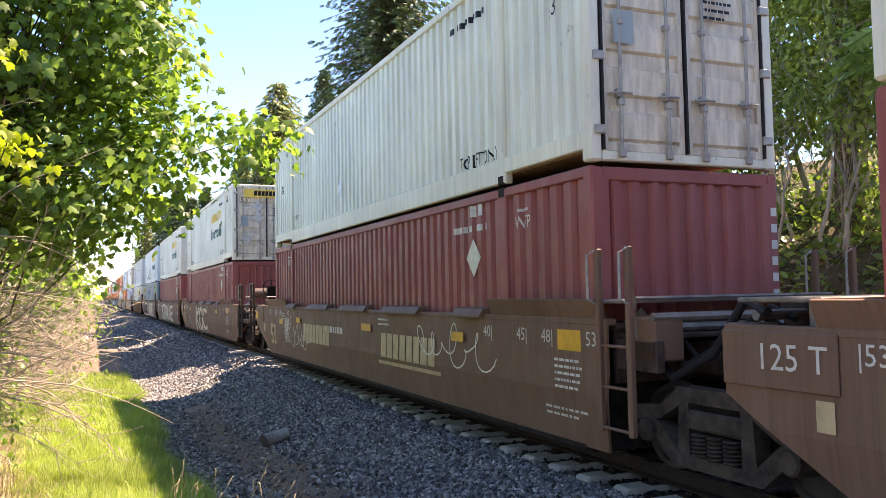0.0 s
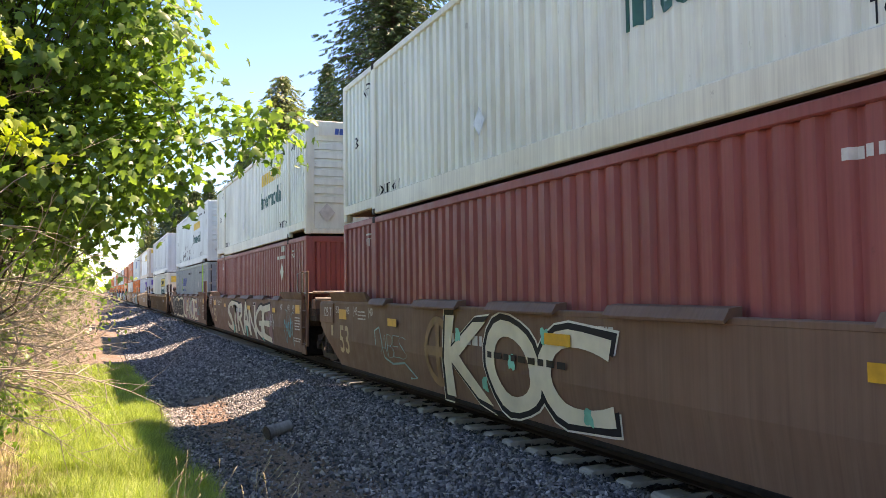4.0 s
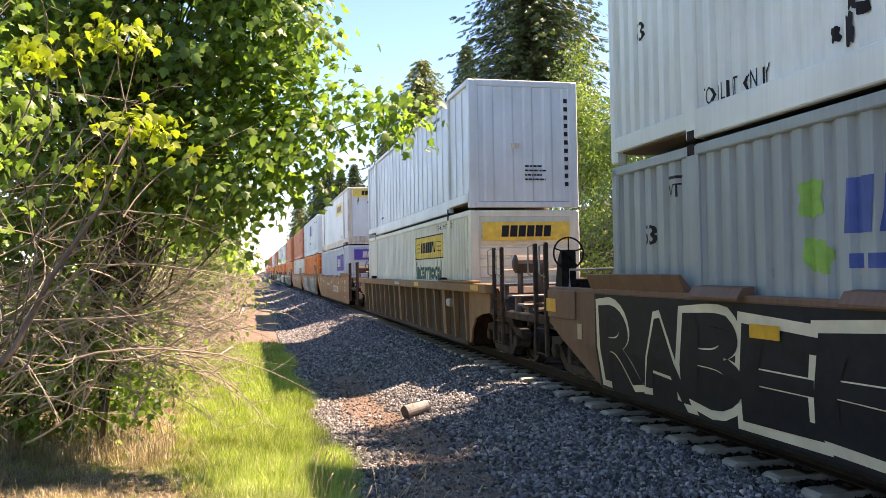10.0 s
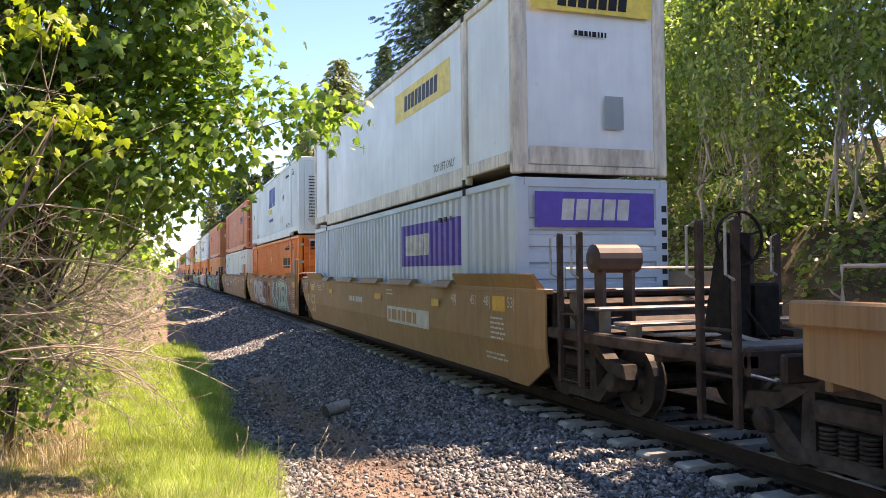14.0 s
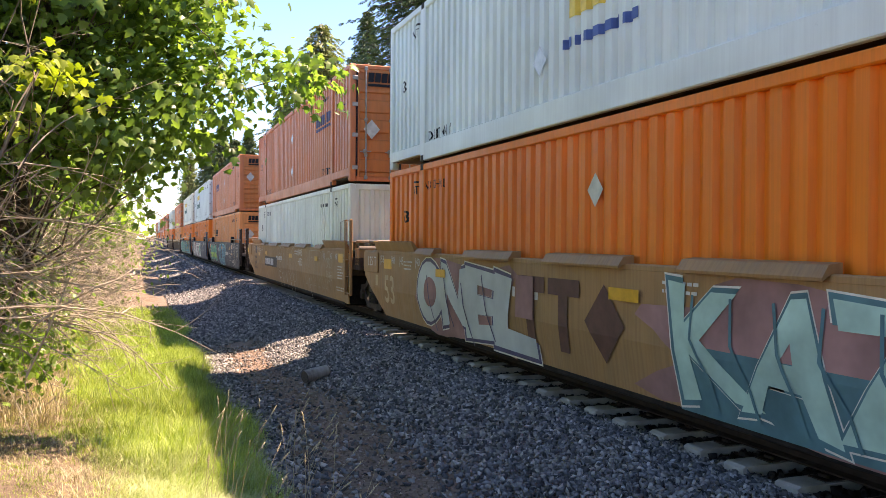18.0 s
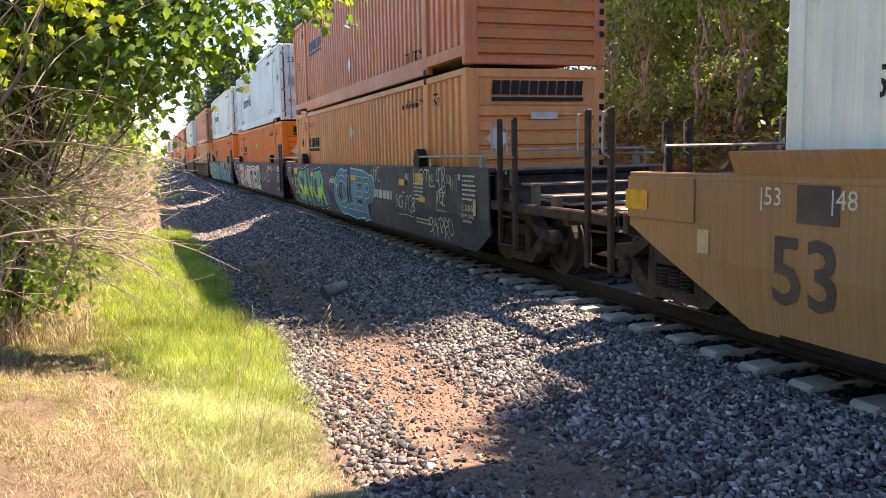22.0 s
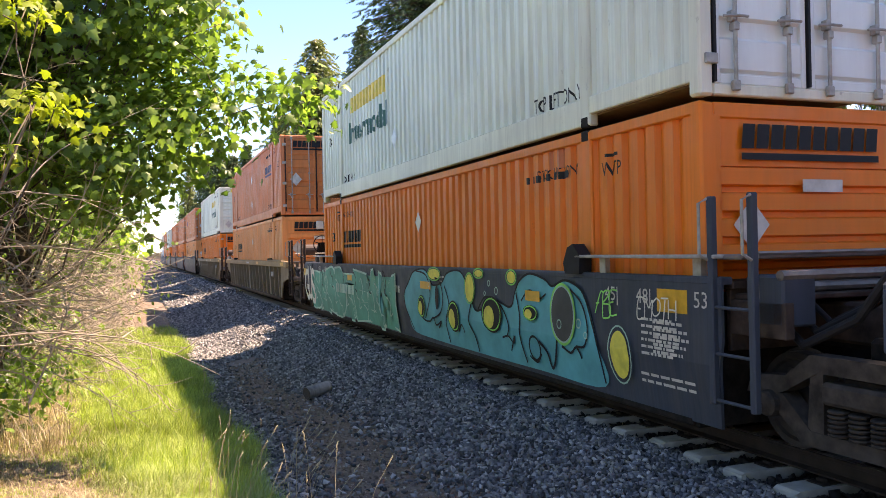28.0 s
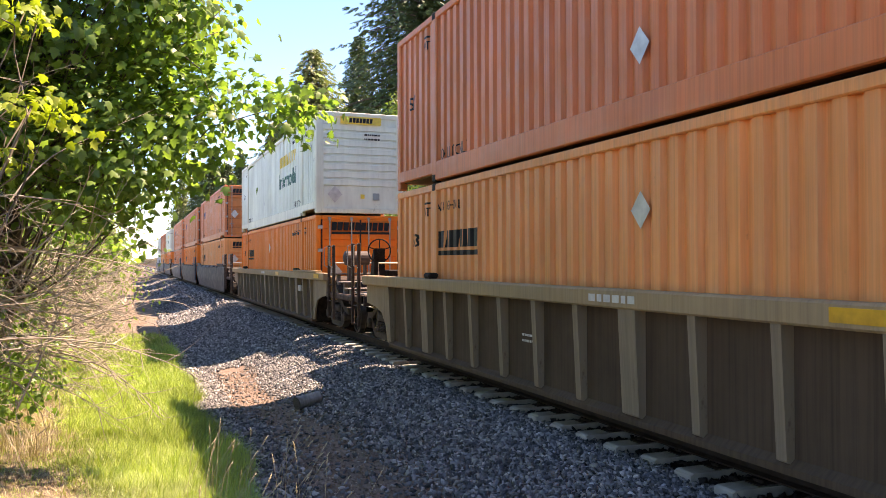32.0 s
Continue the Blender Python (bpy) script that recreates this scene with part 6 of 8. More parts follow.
grass("dry_grass", "dry straw-coloured grass and stubble", 13000, 14, 32, GRASS_DRY, (-4.5, 1.1), (3.2, 16.0),
      lambda x, y: 0.07 + 0.13 * patch(x, y) * np.clip((y - 3) / 5, 0.3, 1),
      lambda x, y: tidy(x, y) * np.clip(0.9 - 0.75 * strip(x, y) - 0.5 * lush(x, y), 0.04, 1) * (0.15 + 0.75 * (patch(2.6 * x + 2, 2.1 * y) > 0.45)), 0.0045, (0.8, 3.2), 0.10, 0.2)
grass("matted_straw", "flattened dead straw on bare soil", 9000, 8, 35, GRASS_DRY, (-4.0, 1.15), (3.2, 10.0),
      lambda x, y: 0.10 + 0 * x, lambda x, y: tidy(x, y) * (1 - 0.8 * lush(x, y)) * (0.25 + 0.5 * (patch(2.9 * x, 2.3 * y) > 0.5)), 0.0035, (4.5, 8.0), 0.14, 0.0)
grass("dry_weeds", "tall dry weeds at the foot of the shrubs", 620, 9, 33, GRASS_DRY, (-3.4, -0.5), (9.4, 14.0),
      lambda x, y: 0.22 + 0.3 * patch(3 * x, 2 * y), lambda x, y: (x < -0.55 - 0.02 * y) * 0.8, 0.0045, (0.5, 2.6), 0.16, 0.1)


grass("grass_behind", "short straw and green grass beside the path", 5000, 10, 36, GRASS_DRY, (-5.0, 1.1), (-7.0, 3.6),
      lambda x, y: 0.08 + 0.08 * patch(x, y), lambda x, y: tidy(x, y) * 0.9, 0.006, (0.6, 3.0), 0.10, 0.2)
grass("green_grass_behind", "green grass tufts beside the path", 4000, 12, 37, GRASS_GREEN, (-2.0, 1.2), (-7.0, 3.6),
      lambda x, y: 0.10 + 0.12 * patch(2 * x, 2 * y), lambda x, y: tidy(x, y) * np.clip((x + 1.2) / 0.8, 0.1, 1), 0.006, (0.3, 2.0), 0.08, 0.4)


def bank_cover():
    """Ivy, ferns and leaf litter over the cut bank."""
    rng = np.random.default_rng(61)
    for nm, lb, mat, n, lo, hi, sz in (("bank_ivy", "low green cover on the bank", LEAF_DARK, 26000, 12.2, 24.0, 0.16), ("leaf_litter", "brown leaf litter and dead stems on the bank", LITTER, 9000, 10.6, 15.0, 0.11)):
        x, y = lo + (hi - lo) * rng.random(n) ** 1.3, rng.uniform(2.0, 60.0, n)
        p = np.stack([x, y, ground_z(x, y) + rng.uniform(0.0, 0.35 if nm == "bank_ivy" else 0.05, n)], -1)
        tagged(new(nm, scatter(nm, p, sz * rng.uniform(0.6, 1.5, n), turned(n, 0.9, rng), *OVAL, mat)), lb, "undergrowth", kind="stuff")


LITTER = leafy("dead_leaves", (0.10, 0.06, 0.03), (0.26, 0.17, 0.09), 0.15)
bank_cover()


def seed_stalks():
    rng = np.random.default_rng(41)
    for i in range(46):
        x, y = rng.uniform(0.35, 1.35), rng.uniform(4.6, 8.2)
        z = float(ground_z(np.array(x), np.array(y)))
        h = rng.uniform(0.45, 0.85)
        lx, ly = rng.uniform(-0.05, 0.35), rng.normal(0, 0.12)
        pts = [(0, 0, -0.02), (lx * 0.2, ly * 0.2, h * 0.4), (lx * 0.6, ly * 0.6, h * 0.78), (lx, ly, h)]
        root = thing("grass_stalk", "dry flowering grass stalk with a seed head", "grass", "grass stalks by the path")
        root.location = (x, y, z)
        part("stem", Geo().tube(pts, 0.0022, 4, 0.0012).made("stem", GRASS_DRY), root)
        d = Vector(pts[3]) - Vector(pts[2])
        d.normalize()
        g = Geo()
        for k in range(7):
            c = Vector(pts[3]) + d * (k * 0.012 - 0.05)
            r = 0.007 * math.sin(0.5 + k * 0.38)
            g.tube([c, c + d * 0.014 + Vector((rng.normal(0, 0.005), rng.normal(0, 0.005), 0))], max(r, 0.002), 5, 0.001)
        part("seed_head", g.made("seed_head", GRASS_DRY), root)


seed_stalks()

# ---- ballast ----
CHUNK = np.array([(-0.5, -0.4, -0.35), (0.45, -0.5, -0.3), (0.55, 0.4, -0.4), (-0.4, 0.5, -0.3), (-0.35, -0.3, 0.4), (0.3, -0.4, 0.3), (0.35, 0.3, 0.42), (-0.45, 0.3, 0.28)])
CHUNK_F = [(0, 3, 2), (0, 2, 1), (4, 5, 6), (4, 6, 7), (0, 1, 5), (0, 5, 4), (1, 2, 6), (1, 6, 5), (2, 3, 7), (2, 7, 6), (3, 0, 4), (3, 4, 7)]


def ballast(name, label, spacing, size, xr, yr, mat, seed, thin=None, sink=0.2):
    rng = np.random.default_rng(seed)
    gx, gy = np.meshgrid(np.arange(*xr, spacing), np.arange(*yr, spacing), indexing="ij")
    x = gx.ravel() + rng.uniform(-0.5, 0.5, gx.size) * spacing
    y = gy.ravel() + rng.uniform(-0.5, 0.5, gx.size) * spacing
    if thin is not None:
        ok = rng.random(len(x)) < thin(x, y)
        x, y = x[ok], y[ok]
    n = len(x)
    s_ = size * rng.uniform(0.6, 1.35, n)
    rots = turned(n, 1.2, rng)
    v = np.einsum("nij,nvj->nvi", rots, CHUNK[None] * rng.uniform(0.55, 1.4, (n, 8, 1)) * np.array([1.1, 0.8, 0.5])) * s_[:, None, None]
    v += np.stack([x, y, ground_z(x, y) + s_ * sink], -1)[:, None, :]
    f = (np.arange(n)[:, None, None] * 8 + np.array(CHUNK_F)[None]).reshape(-1, 3)
    tagged(new(name, quick_mesh(name, v.reshape(-1, 3), f, mat)), label, "gravel", kind="stuff")


STONE = stones("crushed_ballast", (0.055, 0.053, 0.055), (0.20, 0.195, 0.196), (0.38, 0.355, 0.335))
# oily stones, blackened further to paint in the shade under the cars
OILSHADE = stones("oily_ballast_with_painted_shade", (0.010, 0.009, 0.009), (0.022, 0.019, 0.017), (0.05, 0.042, 0.036))
PEBBLE = stones("dusty_small_stones", (0.15, 0.11, 0.09), (0.26, 0.19, 0.15), (0.38, 0.30, 0.24))
ballast("ballast_stones", "crushed grey ballast stones along the track", 0.041, 0.054, (1.05, 4.98), (3.2, 21.0), STONE, 51, lambda x, y: np.clip(1.55 - 1.7 * np.exp(-((x - 2.2 - 0.12 * np.sin(0.7 * y)) / np.where(y < 9.6, 0.9, 0.7)) ** 2), 0.04, 1) * np.clip((x - 0.95) / 0.3, 0.2, 1))
ballast("ballast_stones_far", "crushed grey ballast stones further along", 0.06, 0.076, (1.2, 5.0), (21.0, 42.0), STONE, 52)
ballast("ballast_stones_distant", "crushed grey ballast stones far along the line", 0.12, 0.15, (1.4, 5.0), (42.0, 120.0), STONE, 57)
ballast("ballast_stones_behind", "crushed grey ballast stones beside the track", 0.062, 0.078, (1.2, 5.0), (-8.0, 3.2), STONE, 56, lambda x, y: np.clip(1.55 - 1.7 * np.exp(-((x - 2.2) / 0.8) ** 2), 0.04, 1))
ballast("path_stones", "small stones scattered on the dirt path", 0.045, 0.022, (1.1, 3.1), (3.2, 20.0), PEBBLE, 53, lambda x, y: 0.55 * np.ones_like(x), 0.3)
ballast("loose_stones", "loose grey stones strayed onto the path", 0.14, 0.05, (1.9, 2.7), (3.2, 20.0), STONE, 54, lambda x, y: 0.35 * np.ones_like(x), 0.25)
ballast("ballast_between_rails", "ballast stones between the sleepers", 0.066, 0.085, (5.0, 7.6), (3.0, 30.0), OILSHADE, 55, None, 0.0)


# ---- track ----
def rail_track():
    CONC = plain("weathered_sleeper", (0.34, 0.325, 0.29), 0.9, 0.0, 0.3, 3.0)
    root = thing("railway_track", "steel rails on pale weathered sleepers", "railway track", kind="structure")
    prof = [(-0.07, -0.17), (0.07, -0.17), (0.07, -0.155), (0.012, -0.135), (0.010, -0.045), (0.036, -0.035), (0.036, -0.006), (0.028, 0.0), (-0.028, 0.0), (-0.036, -0.006), (-0.036, -0.035), (-0.010, -0.045), (-0.012, -0.135), (-0.07, -0.155)]
    for s_ in (-1, 1):
        x = TRACK_X + s_ * 0.7535
        part("rail", Geo().prism([(x + a, RAIL_TOP + b) for a, b in prof], 1, -60, 520).made("rail", RAILRUST), root)
        part("rail_head", Geo().box(x - 0.026, x + 0.026, -60, 520, RAIL_TOP - 0.004, RAIL_TOP + 0.002).made("rail_head", STEEL), root, "polished running surface")
    def sleeper():
        return Geo().prism([(-1.24, -0.22), (1.24, -0.22), (1.24, -0.02), (1.20, 0.0), (-1.20, 0.0), (-1.24, -0.02)], 1, -0.125, 0.125).made("sleeper", CONC)
    def plate():
        return Geo().box(-0.17, 0.17, -0.09, 0.09, 0, 0.012).box(-0.11, -0.075, -0.05, 0.05, 0.012, 0.04, 0.006).box(0.075, 0.11, -0.05, 0.05, 0.012, 0.04, 0.006).made("tie_plate", RAILRUST)
    rnd = random.Random(4)
    for i in range(260):
        y = -4.0 + i * 0.61
        t = part("sleeper", stock("sleeper", sleeper), root, at=(TRACK_X + rnd.uniform(-0.03, 0.03), y + rnd.uniform(-0.02, 0.02), RAIL_TOP - 0.20 + rnd.uniform(-0.012, 0.006)))
        if i < 50:
            for s_ in (-1, 1):
                part("tie_plate", stock("tieplate", plate), t, at=(s_ * 0.7535, 0, 0.0))
    g = Geo()
    for i in range(500):
        y = -4.0 + (i + 260) * 0.61
        g.box(TRACK_X - 1.3, TRACK_X + 1.3, y - 0.12, y + 0.12, RAIL_TOP - 0.38, RAIL_TOP - 0.182)
    tagged(part("far_sleepers", g.made("far_sleepers", CONC), root), kind="stuff")


rail_track()


# ---- log ----
def cut_log():
    m, n, l, b = material("sawn_log_end", 0.9)
    l.new(ramp(n, l, noise_tex(n, l, 30.0), ((0.3, (0.05, 0.04, 0.035)), (0.7, (0.12, 0.095, 0.08)))), b.inputs["Base Color"])
    root = thing("log", "short weathered grey log lying on the gravel", "log")
    root.matrix_world = pose(2.74, 13.4, float(ground_z(np.array(2.74), np.array(13.4))) + 0.125, 0, -8, 24)
    g = Geo()
    verts, faces, k = [], [], 18
    rnd = random.Random(2)
    lump = [1 + rnd.uniform(-0.05, 0.05) for _ in range(k)]
    for i in range(6):
        x = -0.23 + 0.46 * i / 5
        r = 0.108 * (1.03 if i in (0, 5) else 1.0) - 0.003 * i
        verts += [(x, r * lump[j] * math.cos(6.2832 * j / k), r * lump[j] * math.sin(6.2832 * j / k)) for j in range(k)]
    for i in range(5):
        faces += [(i * k + j, i * k + (j + 1) % k, (i + 1) * k + (j + 1) % k, (i + 1) * k + j) for j in range(k)]
    g.add(verts, faces)
    part("bark", g.made("bark", bark("weathered_log_bark", (0.16, 0.145, 0.13), (0.40, 0.37, 0.34))), root)
    for x, nm in ((-0.226, "cut_end"), (0.226, "cut_end")):
        part(nm, Geo().lathe([(-0.006, 0.101), (0.0, 0.098), (0.006, 0.094)], 0, (x, 0, 0), 18).made("cut_end", m), root)


cut_log()

# ---- the train, from the front ----


def name_bar(put, at, z, w, h, ink, under=True):
    """A carrier's name as a row of plain blocks over a line."""
    bm = bmesh.new()
    n = max(3, round(w / (h * 0.75)))
    for i in range(n):
        a = -w / 2 + i * w / n
        b = a + 0.84 * w / n
        bm.faces.new([bm.verts.new(p) for p in ((a, -h / 2, 0), (b, -h / 2, 0), (b + 0.1 * h, h / 2, 0), (a + 0.1 * h, h / 2, 0))])
    put("logo_bar", bm, ink, at, z)
    if under:
        put("logo_line", panel_bm(w, h * 0.28), ink, at, z - h * 0.82)


def hazard(put, at, z, size=0.42):
    put("placard_holder", panel_bm(size, size * 1.15, 1), PLACARD, at, z, "grey diamond placard holder")


def common_marks(on_side, ink, seed, lift=True, length=True, wtp=True, far=1.22):
    if wtp:
        on_side("marking", lettering("WTP", 0.16, squeeze=0.8), ink, 1.55, 2.42)
        on_side("marking", panel_bm(0.26, 0.035), ink, 1.55, 2.58)
    on_side("box_number", bars_bm(1.15, 0.15, 1, seed), ink, 3.05, 2.46, "box number as worn bars")
    if length:
        on_side("marking", lettering("53'", 0.22, squeeze=0.8), ink, 0.75, 1.9 if lift else 0.9)
    if lift:
        on_side("marking", fitted("TOP LIFT ONLY", 1.2, 0.19, 0.0), ink, 2.75, 0.46)
        on_side("marking", fitted("TOP LIFT ONLY", far, min(0.19, 0.25 * far), 0.0), ink, LONG - 2.22 - far / 2, 0.44 if far > 1 else 0.66)
    if wtp:
        on_side("marking", lettering("WTP", 0.16, squeeze=0.8), ink, LONG - 1.6, 2.44)
        on_side("marking", panel_bm(0.26, 0.035), ink, LONG - 1.6, 2.6)
    if length:
        on_side("marking", lettering("53'", 0.24, 0.004, 0.8), ink, LONG - (0.85 if lift else 1.0), 1.55 if lift else 1.95)


def yellow_sign(on_side, y=4.6, z=2.05, w=3.3, h=0.6, word=True, panel=True):
    if panel:
        on_side("logo_panel", panel_bm(w, h), YELLOW, y, z, "yellow carrier panel")
        name_bar(on_side, y, z, w * 0.55, h * 0.5, INKBLACK, False)
        for k in (-1, 1):
            on_side("sign_border", panel_bm(w + 0.06, 0.03), INKBLACK, y, z + k * (h / 2 + 0.015))
            on_side("sign_border", panel_bm(0.04, h), INKBLACK, y + k * (w / 2 + 0.02), z)
            for q in range(3):
                on_side("sign_flourish", panel_bm(w * 0.16, 0.02), INKBLACK, y + k * w * 0.38, z + (q - 1) * h * 0.2)
    else:
        name_bar(on_side, y, z, w * 0.85, h * 0.6, YELLOW, False)
    if word:
        on_side("marking", fitted("Intermodal", w * 0.95, 0.52, 0.022), INKTEAL, y, z - h * 0.5 - 0.34)


def end_sign(on_end, z=2.55, w=1.7, h=0.3, back=None, ink=None):
    on_end("logo_panel", panel_bm(w, h), back or YELLOW, 0.0, z, lift=0.05)
    name_bar(lambda nm, bm, m, x, zz: on_end(nm, bm, m, x, zz, lift=0.055), 0.0, z, w * 0.58, h * 0.6, ink or INKBLACK, False)


def vertical_code(on_end, ink, seed, x=1.21):
    rnd = random.Random(seed)
    bm = bmesh.new()
    for i in range(11):
        z = 0.9 - i * 0.19
        w, h = 0.045, 0.05
        bm.faces.new([bm.verts.new(p) for p in ((-w, z - h, 0), (w, z - h, 0), (w, z + h, 0), (-w, z + h, 0))])
    on_end("box_number", bm, ink, x, 1.55, lift=0.006)


def orange_marks(on_side, on_end, seed, end, low=True, ink=None, where=13.2):
    ink = ink or INKBLACK
    rnd = random.Random(seed)
    name_bar(on_side, where, 1.95, 1.8, 0.28, ink)
    common_marks(on_side, INKBLACK, seed, lift=not low)
    if low:
        on_side("marking", fitted("STACK 3 HIGH ONLY", 1.05, 0.13), INKBLACK, 2.78, 2.5)
        on_side("marking", fitted("STACK 3 HIGH ONLY", 1.15, 0.15), INKBLACK, LONG - 2.57, 2.5)
    on_side("marking", panel_bm(0.09, 0.26), FADED, 2.72, 2.68)
    on_side("marking", panel_bm(0.09, 0.26), FADED, 2.95, 2.68)
    hazard(on_side, 8.1, 2.1 if low else 0.85, 0.34)
    if not low:
        hazard(on_side, 8.1, 1.95, 0.34)
    name_bar(on_end, 0.0, 2.58, 1.7, 0.23, INKBLACK)
    hazard(on_end, -0.75, 1.3 if end == "doors" else 1.75)
    if end != "doors":
        vertical_code(on_end, INKBLACK, seed)
        on_end("lamp_bar", panel_bm(0.5, 0.12), INKWHITE, 0.1, 2.12, lift=0.03)


def dark_flecks(on_side, seed, y0, y1, z0, z1, n, mat):
    """Scraped spots where the paint has gone."""
    rnd = random.Random(seed)
    for _ in range(n):
        on_side("paint_scrape", blob_bm(rnd.uniform(0.05, 0.16), rnd.uniform(0.1, 0.3), rnd.random(), 4), mat, rnd.uniform(y0, y1), rnd.uniform(z0, z1), "bare scraped spot")


def maroon_box(y0, seed):
    r, s_, e = container("shipping_container", "maroon corrugated steel container on a well car", y0, False, MAROON, end="corr")
    common_marks(s_, INKWHITE, seed, lift=False, length=False)
    hazard(s_, 2.95, 2.05, 0.46)
    s_("marking", panel_bm(0.08, 0.16), PLACARD, 2.75, 2.7)
    s_("marking", panel_bm(0.08, 0.16), PLACARD, 3.0, 2.7)
    hazard(e, -0.72, 1.15)
    vertical_code(e, INKWHITE, seed)


def white_box(y0, seed, end, sign=None, doormat=None, label="white corrugated steel container stacked on another", pitch=0.27, mat=None, flecks=0, far=1.22):
    r, s_, e = container("shipping_container", label, y0, True, mat or WHITE, end=end, pitch=pitch, trim=CREAM if mat is None else mat, doormat=doormat)
    common_marks(s_, INKBLACK, seed, far=far)
    hazard(s_, 9.5, 0.9, 0.36)
    if sign:
        yellow_sign(s_, *sign)
    if end == "doors":
        e("marking", lettering("53'", 0.2), INKBLACK, -0.82, 2.28, lift=0.03)
        e("plate", panel_bm(0.26, 0.36), GREY, -0.85, 1.48, "grey data plate", lift=0.03)
        e("small_print", bars_bm(0.42, 0.36, 4, seed), INKBLACK, 0.45, 1.85, lift=0.03)
    else:
        e("plate", panel_bm(0.12, 0.12), YELLOW, 0.05, 0.5, "yellow sticker", lift=0.03)
        e("plate", panel_bm(0.2, 0.2), GREY, 0.45, 0.5, "grey vent plate", lift=0.03)
        hazard(e, -0.75, 0.55)
        e("small_print", bars_bm(0.5, 0.25, 2, seed), INKBLACK, 0.35, 2.2, lift=0.055)
    if flecks:
        dark_flecks(s_, seed, 6.2, 11.9, 0.36, 1.15, flecks, BLACK)
    return s_, e


# first unit, already past
root, mark = smooth_car("brown smooth-sided well car on the rails", -12.40, CARBROWN, "joint", "joint")
standard_marks(mark, 9)
white_box(-12.40, 3, "doors")
maroon_box(-12.40, 4)

# second unit: tall white box with rusty doors
root, mark = smooth_car("brown smooth-sided well car with a pale scrawled tag", 7.13, CARBROWN, "joint", "end")
standard_marks(mark, 11, True, shift=0.45)
name_bar(mark, 5.2, 1.0, 2.5, 0.42, PLACARDTAN, False)
mark("logo_line", panel_bm(2.8, 0.06), PLACARDTAN, 5.2, 0.70)
mark("spray_tag", scrawl_bm(2.4, 0.75, 5, 0.022, 6), SPRAYWHITE, 3.4, 1.12, "thin white spray-can scrawl")
mark("spray_tag", scrawl_bm(1.9, 0.95, 8, 0.022, 5), SPRAYWHITE, 12.7, 1.0, "large pale spray scrawl")
mark("spray_tag", scrawl_bm(1.6, 0.5, 18, 0.02, 4), SPRAYWHITE, 12.4, 0.75, "pale looping spray scrawl")
mark("spray_tag", outline_bm("SK", 0.5, 0.62, 0.024, 0.0), SPRAYWHITE, 13.9, 1.0, "dense pale tag", 0.006)
mark("spray_tag", scrawl_bm(0.7, 0.5, 9, 0.024, 6), SPRAYWHITE, 13.95, 1.1, "dense pale tag")
name_bar(mark, 11.0, 1.0, 2.4, 0.42, PLACARDTAN, False)
white_box(7.13, 13, "doors", None, RUSTWHITE, "white corrugated container with rust-stained doors", far=0.5)
maroon_box(7.13, 14)

# three-unit brown set
root, mark = smooth_car("brown smooth-sided well car with spray-painted block letters", 31.12, CARBROWN, "end", "joint", brake=True, nose=-2.05, reach=3.25)
standard_marks(mark, 21)
spray_piece(mark, "KOC", 8.3, 4.1, 1.16, 25, ((SPRAYWHITE, 0.10, "pale rim of"), (BLACK, 0.075, "black edge of"), (SPRAYCREAM, 0.0, "cream")), 0.89, 0.03)
mark("spray_band", bars_bm(1.9, 0.13, 1, 28), INKBLACK, 8.0, 1.0, "worn stencilled line", 0.018)
mark("spray_tag", piece_bm("ABES", 1.25, 0.42, -0.02, 27), SPRAYTAG, 12.6, 0.88, "pale teal spray tag", 0.006)
mark("spray_tag", stroke_bm([(-0.95, 0.0), (-1.0, 0.25), (-0.75, 0.32), (-0.62, 0.1), (-0.5, -0.2), (-0.1, -0.28), (0.5, -0.22), (1.0, -0.42), (0.7, -0.45)], 0.035), SPRAYTAG, 12.6, 0.85, "pale teal loop and underline", 0.008)
mark("round_emblem", hoop_bm(0.46, 0.12), EMBLEM, 10.65, 0.92, "faded round emblem")
mark("round_emblem", panel_bm(0.8, 0.14), EMBLEM, 10.65, 0.92)
mark("round_emblem", panel_bm(0.14, 0.8), EMBLEM, 10.65, 0.92)
for k in range(5):
    mark("spray_spot", blob_bm(0.2, 0.2, 25 + k, 3), SPRAYMINT, 9.9 - 0.8 * k, (1.2, 0.6, 0.95, 1.3, 0.5)[k], "green sprayed spot", 0.011)
s_, e = white_box(31.12, 23, "doors", (4.6, 2.05, 3.3, 0.6, True, False), RUSTWHITE, "white corrugated container with a yellow sign and rusty doors")
for yy, zz, w_, h_, m_, lb in ((0.88, 0.83, 0.27, 0.42, YELLOW, "yellow caution sticker"), (0.41, 0.85, 0.2, 0.2, GREY, "grey data plate")):
    e("plate", panel_bm(w_, h_), m_, yy, zz, lb, lift=0.05)
e("small_print", bars_bm(0.2, 0.3, 4, 29), INKBLACK, 0.88, 0.83, lift=0.054)
for yy, zz, w_ in ((-0.35, 2.05, 0.4), (-0.33, 1.63, 0.38), (-0.78, 0.8, 0.42)):
    e("placard_holder", panel_bm(w_, w_ * 1.15, 1), PLACARD, yy, zz, "grey diamond placard holder", lift=0.05)
end_sign(e)
maroon_box(31.12, 24)
root, mark = smooth_car("brown smooth-sided well car with large white spray letters", 50.65, CARBROWN, "joint", "joint")
standard_marks(mark, 31)
spray_piece(mark, "STRANGE", 7.83, 8.1, 1.16, 35, ((BLACK, 0.06, "black edge of"), (SPRAYCREAM, 0.0, "large cream")), 0.89, 0.02)
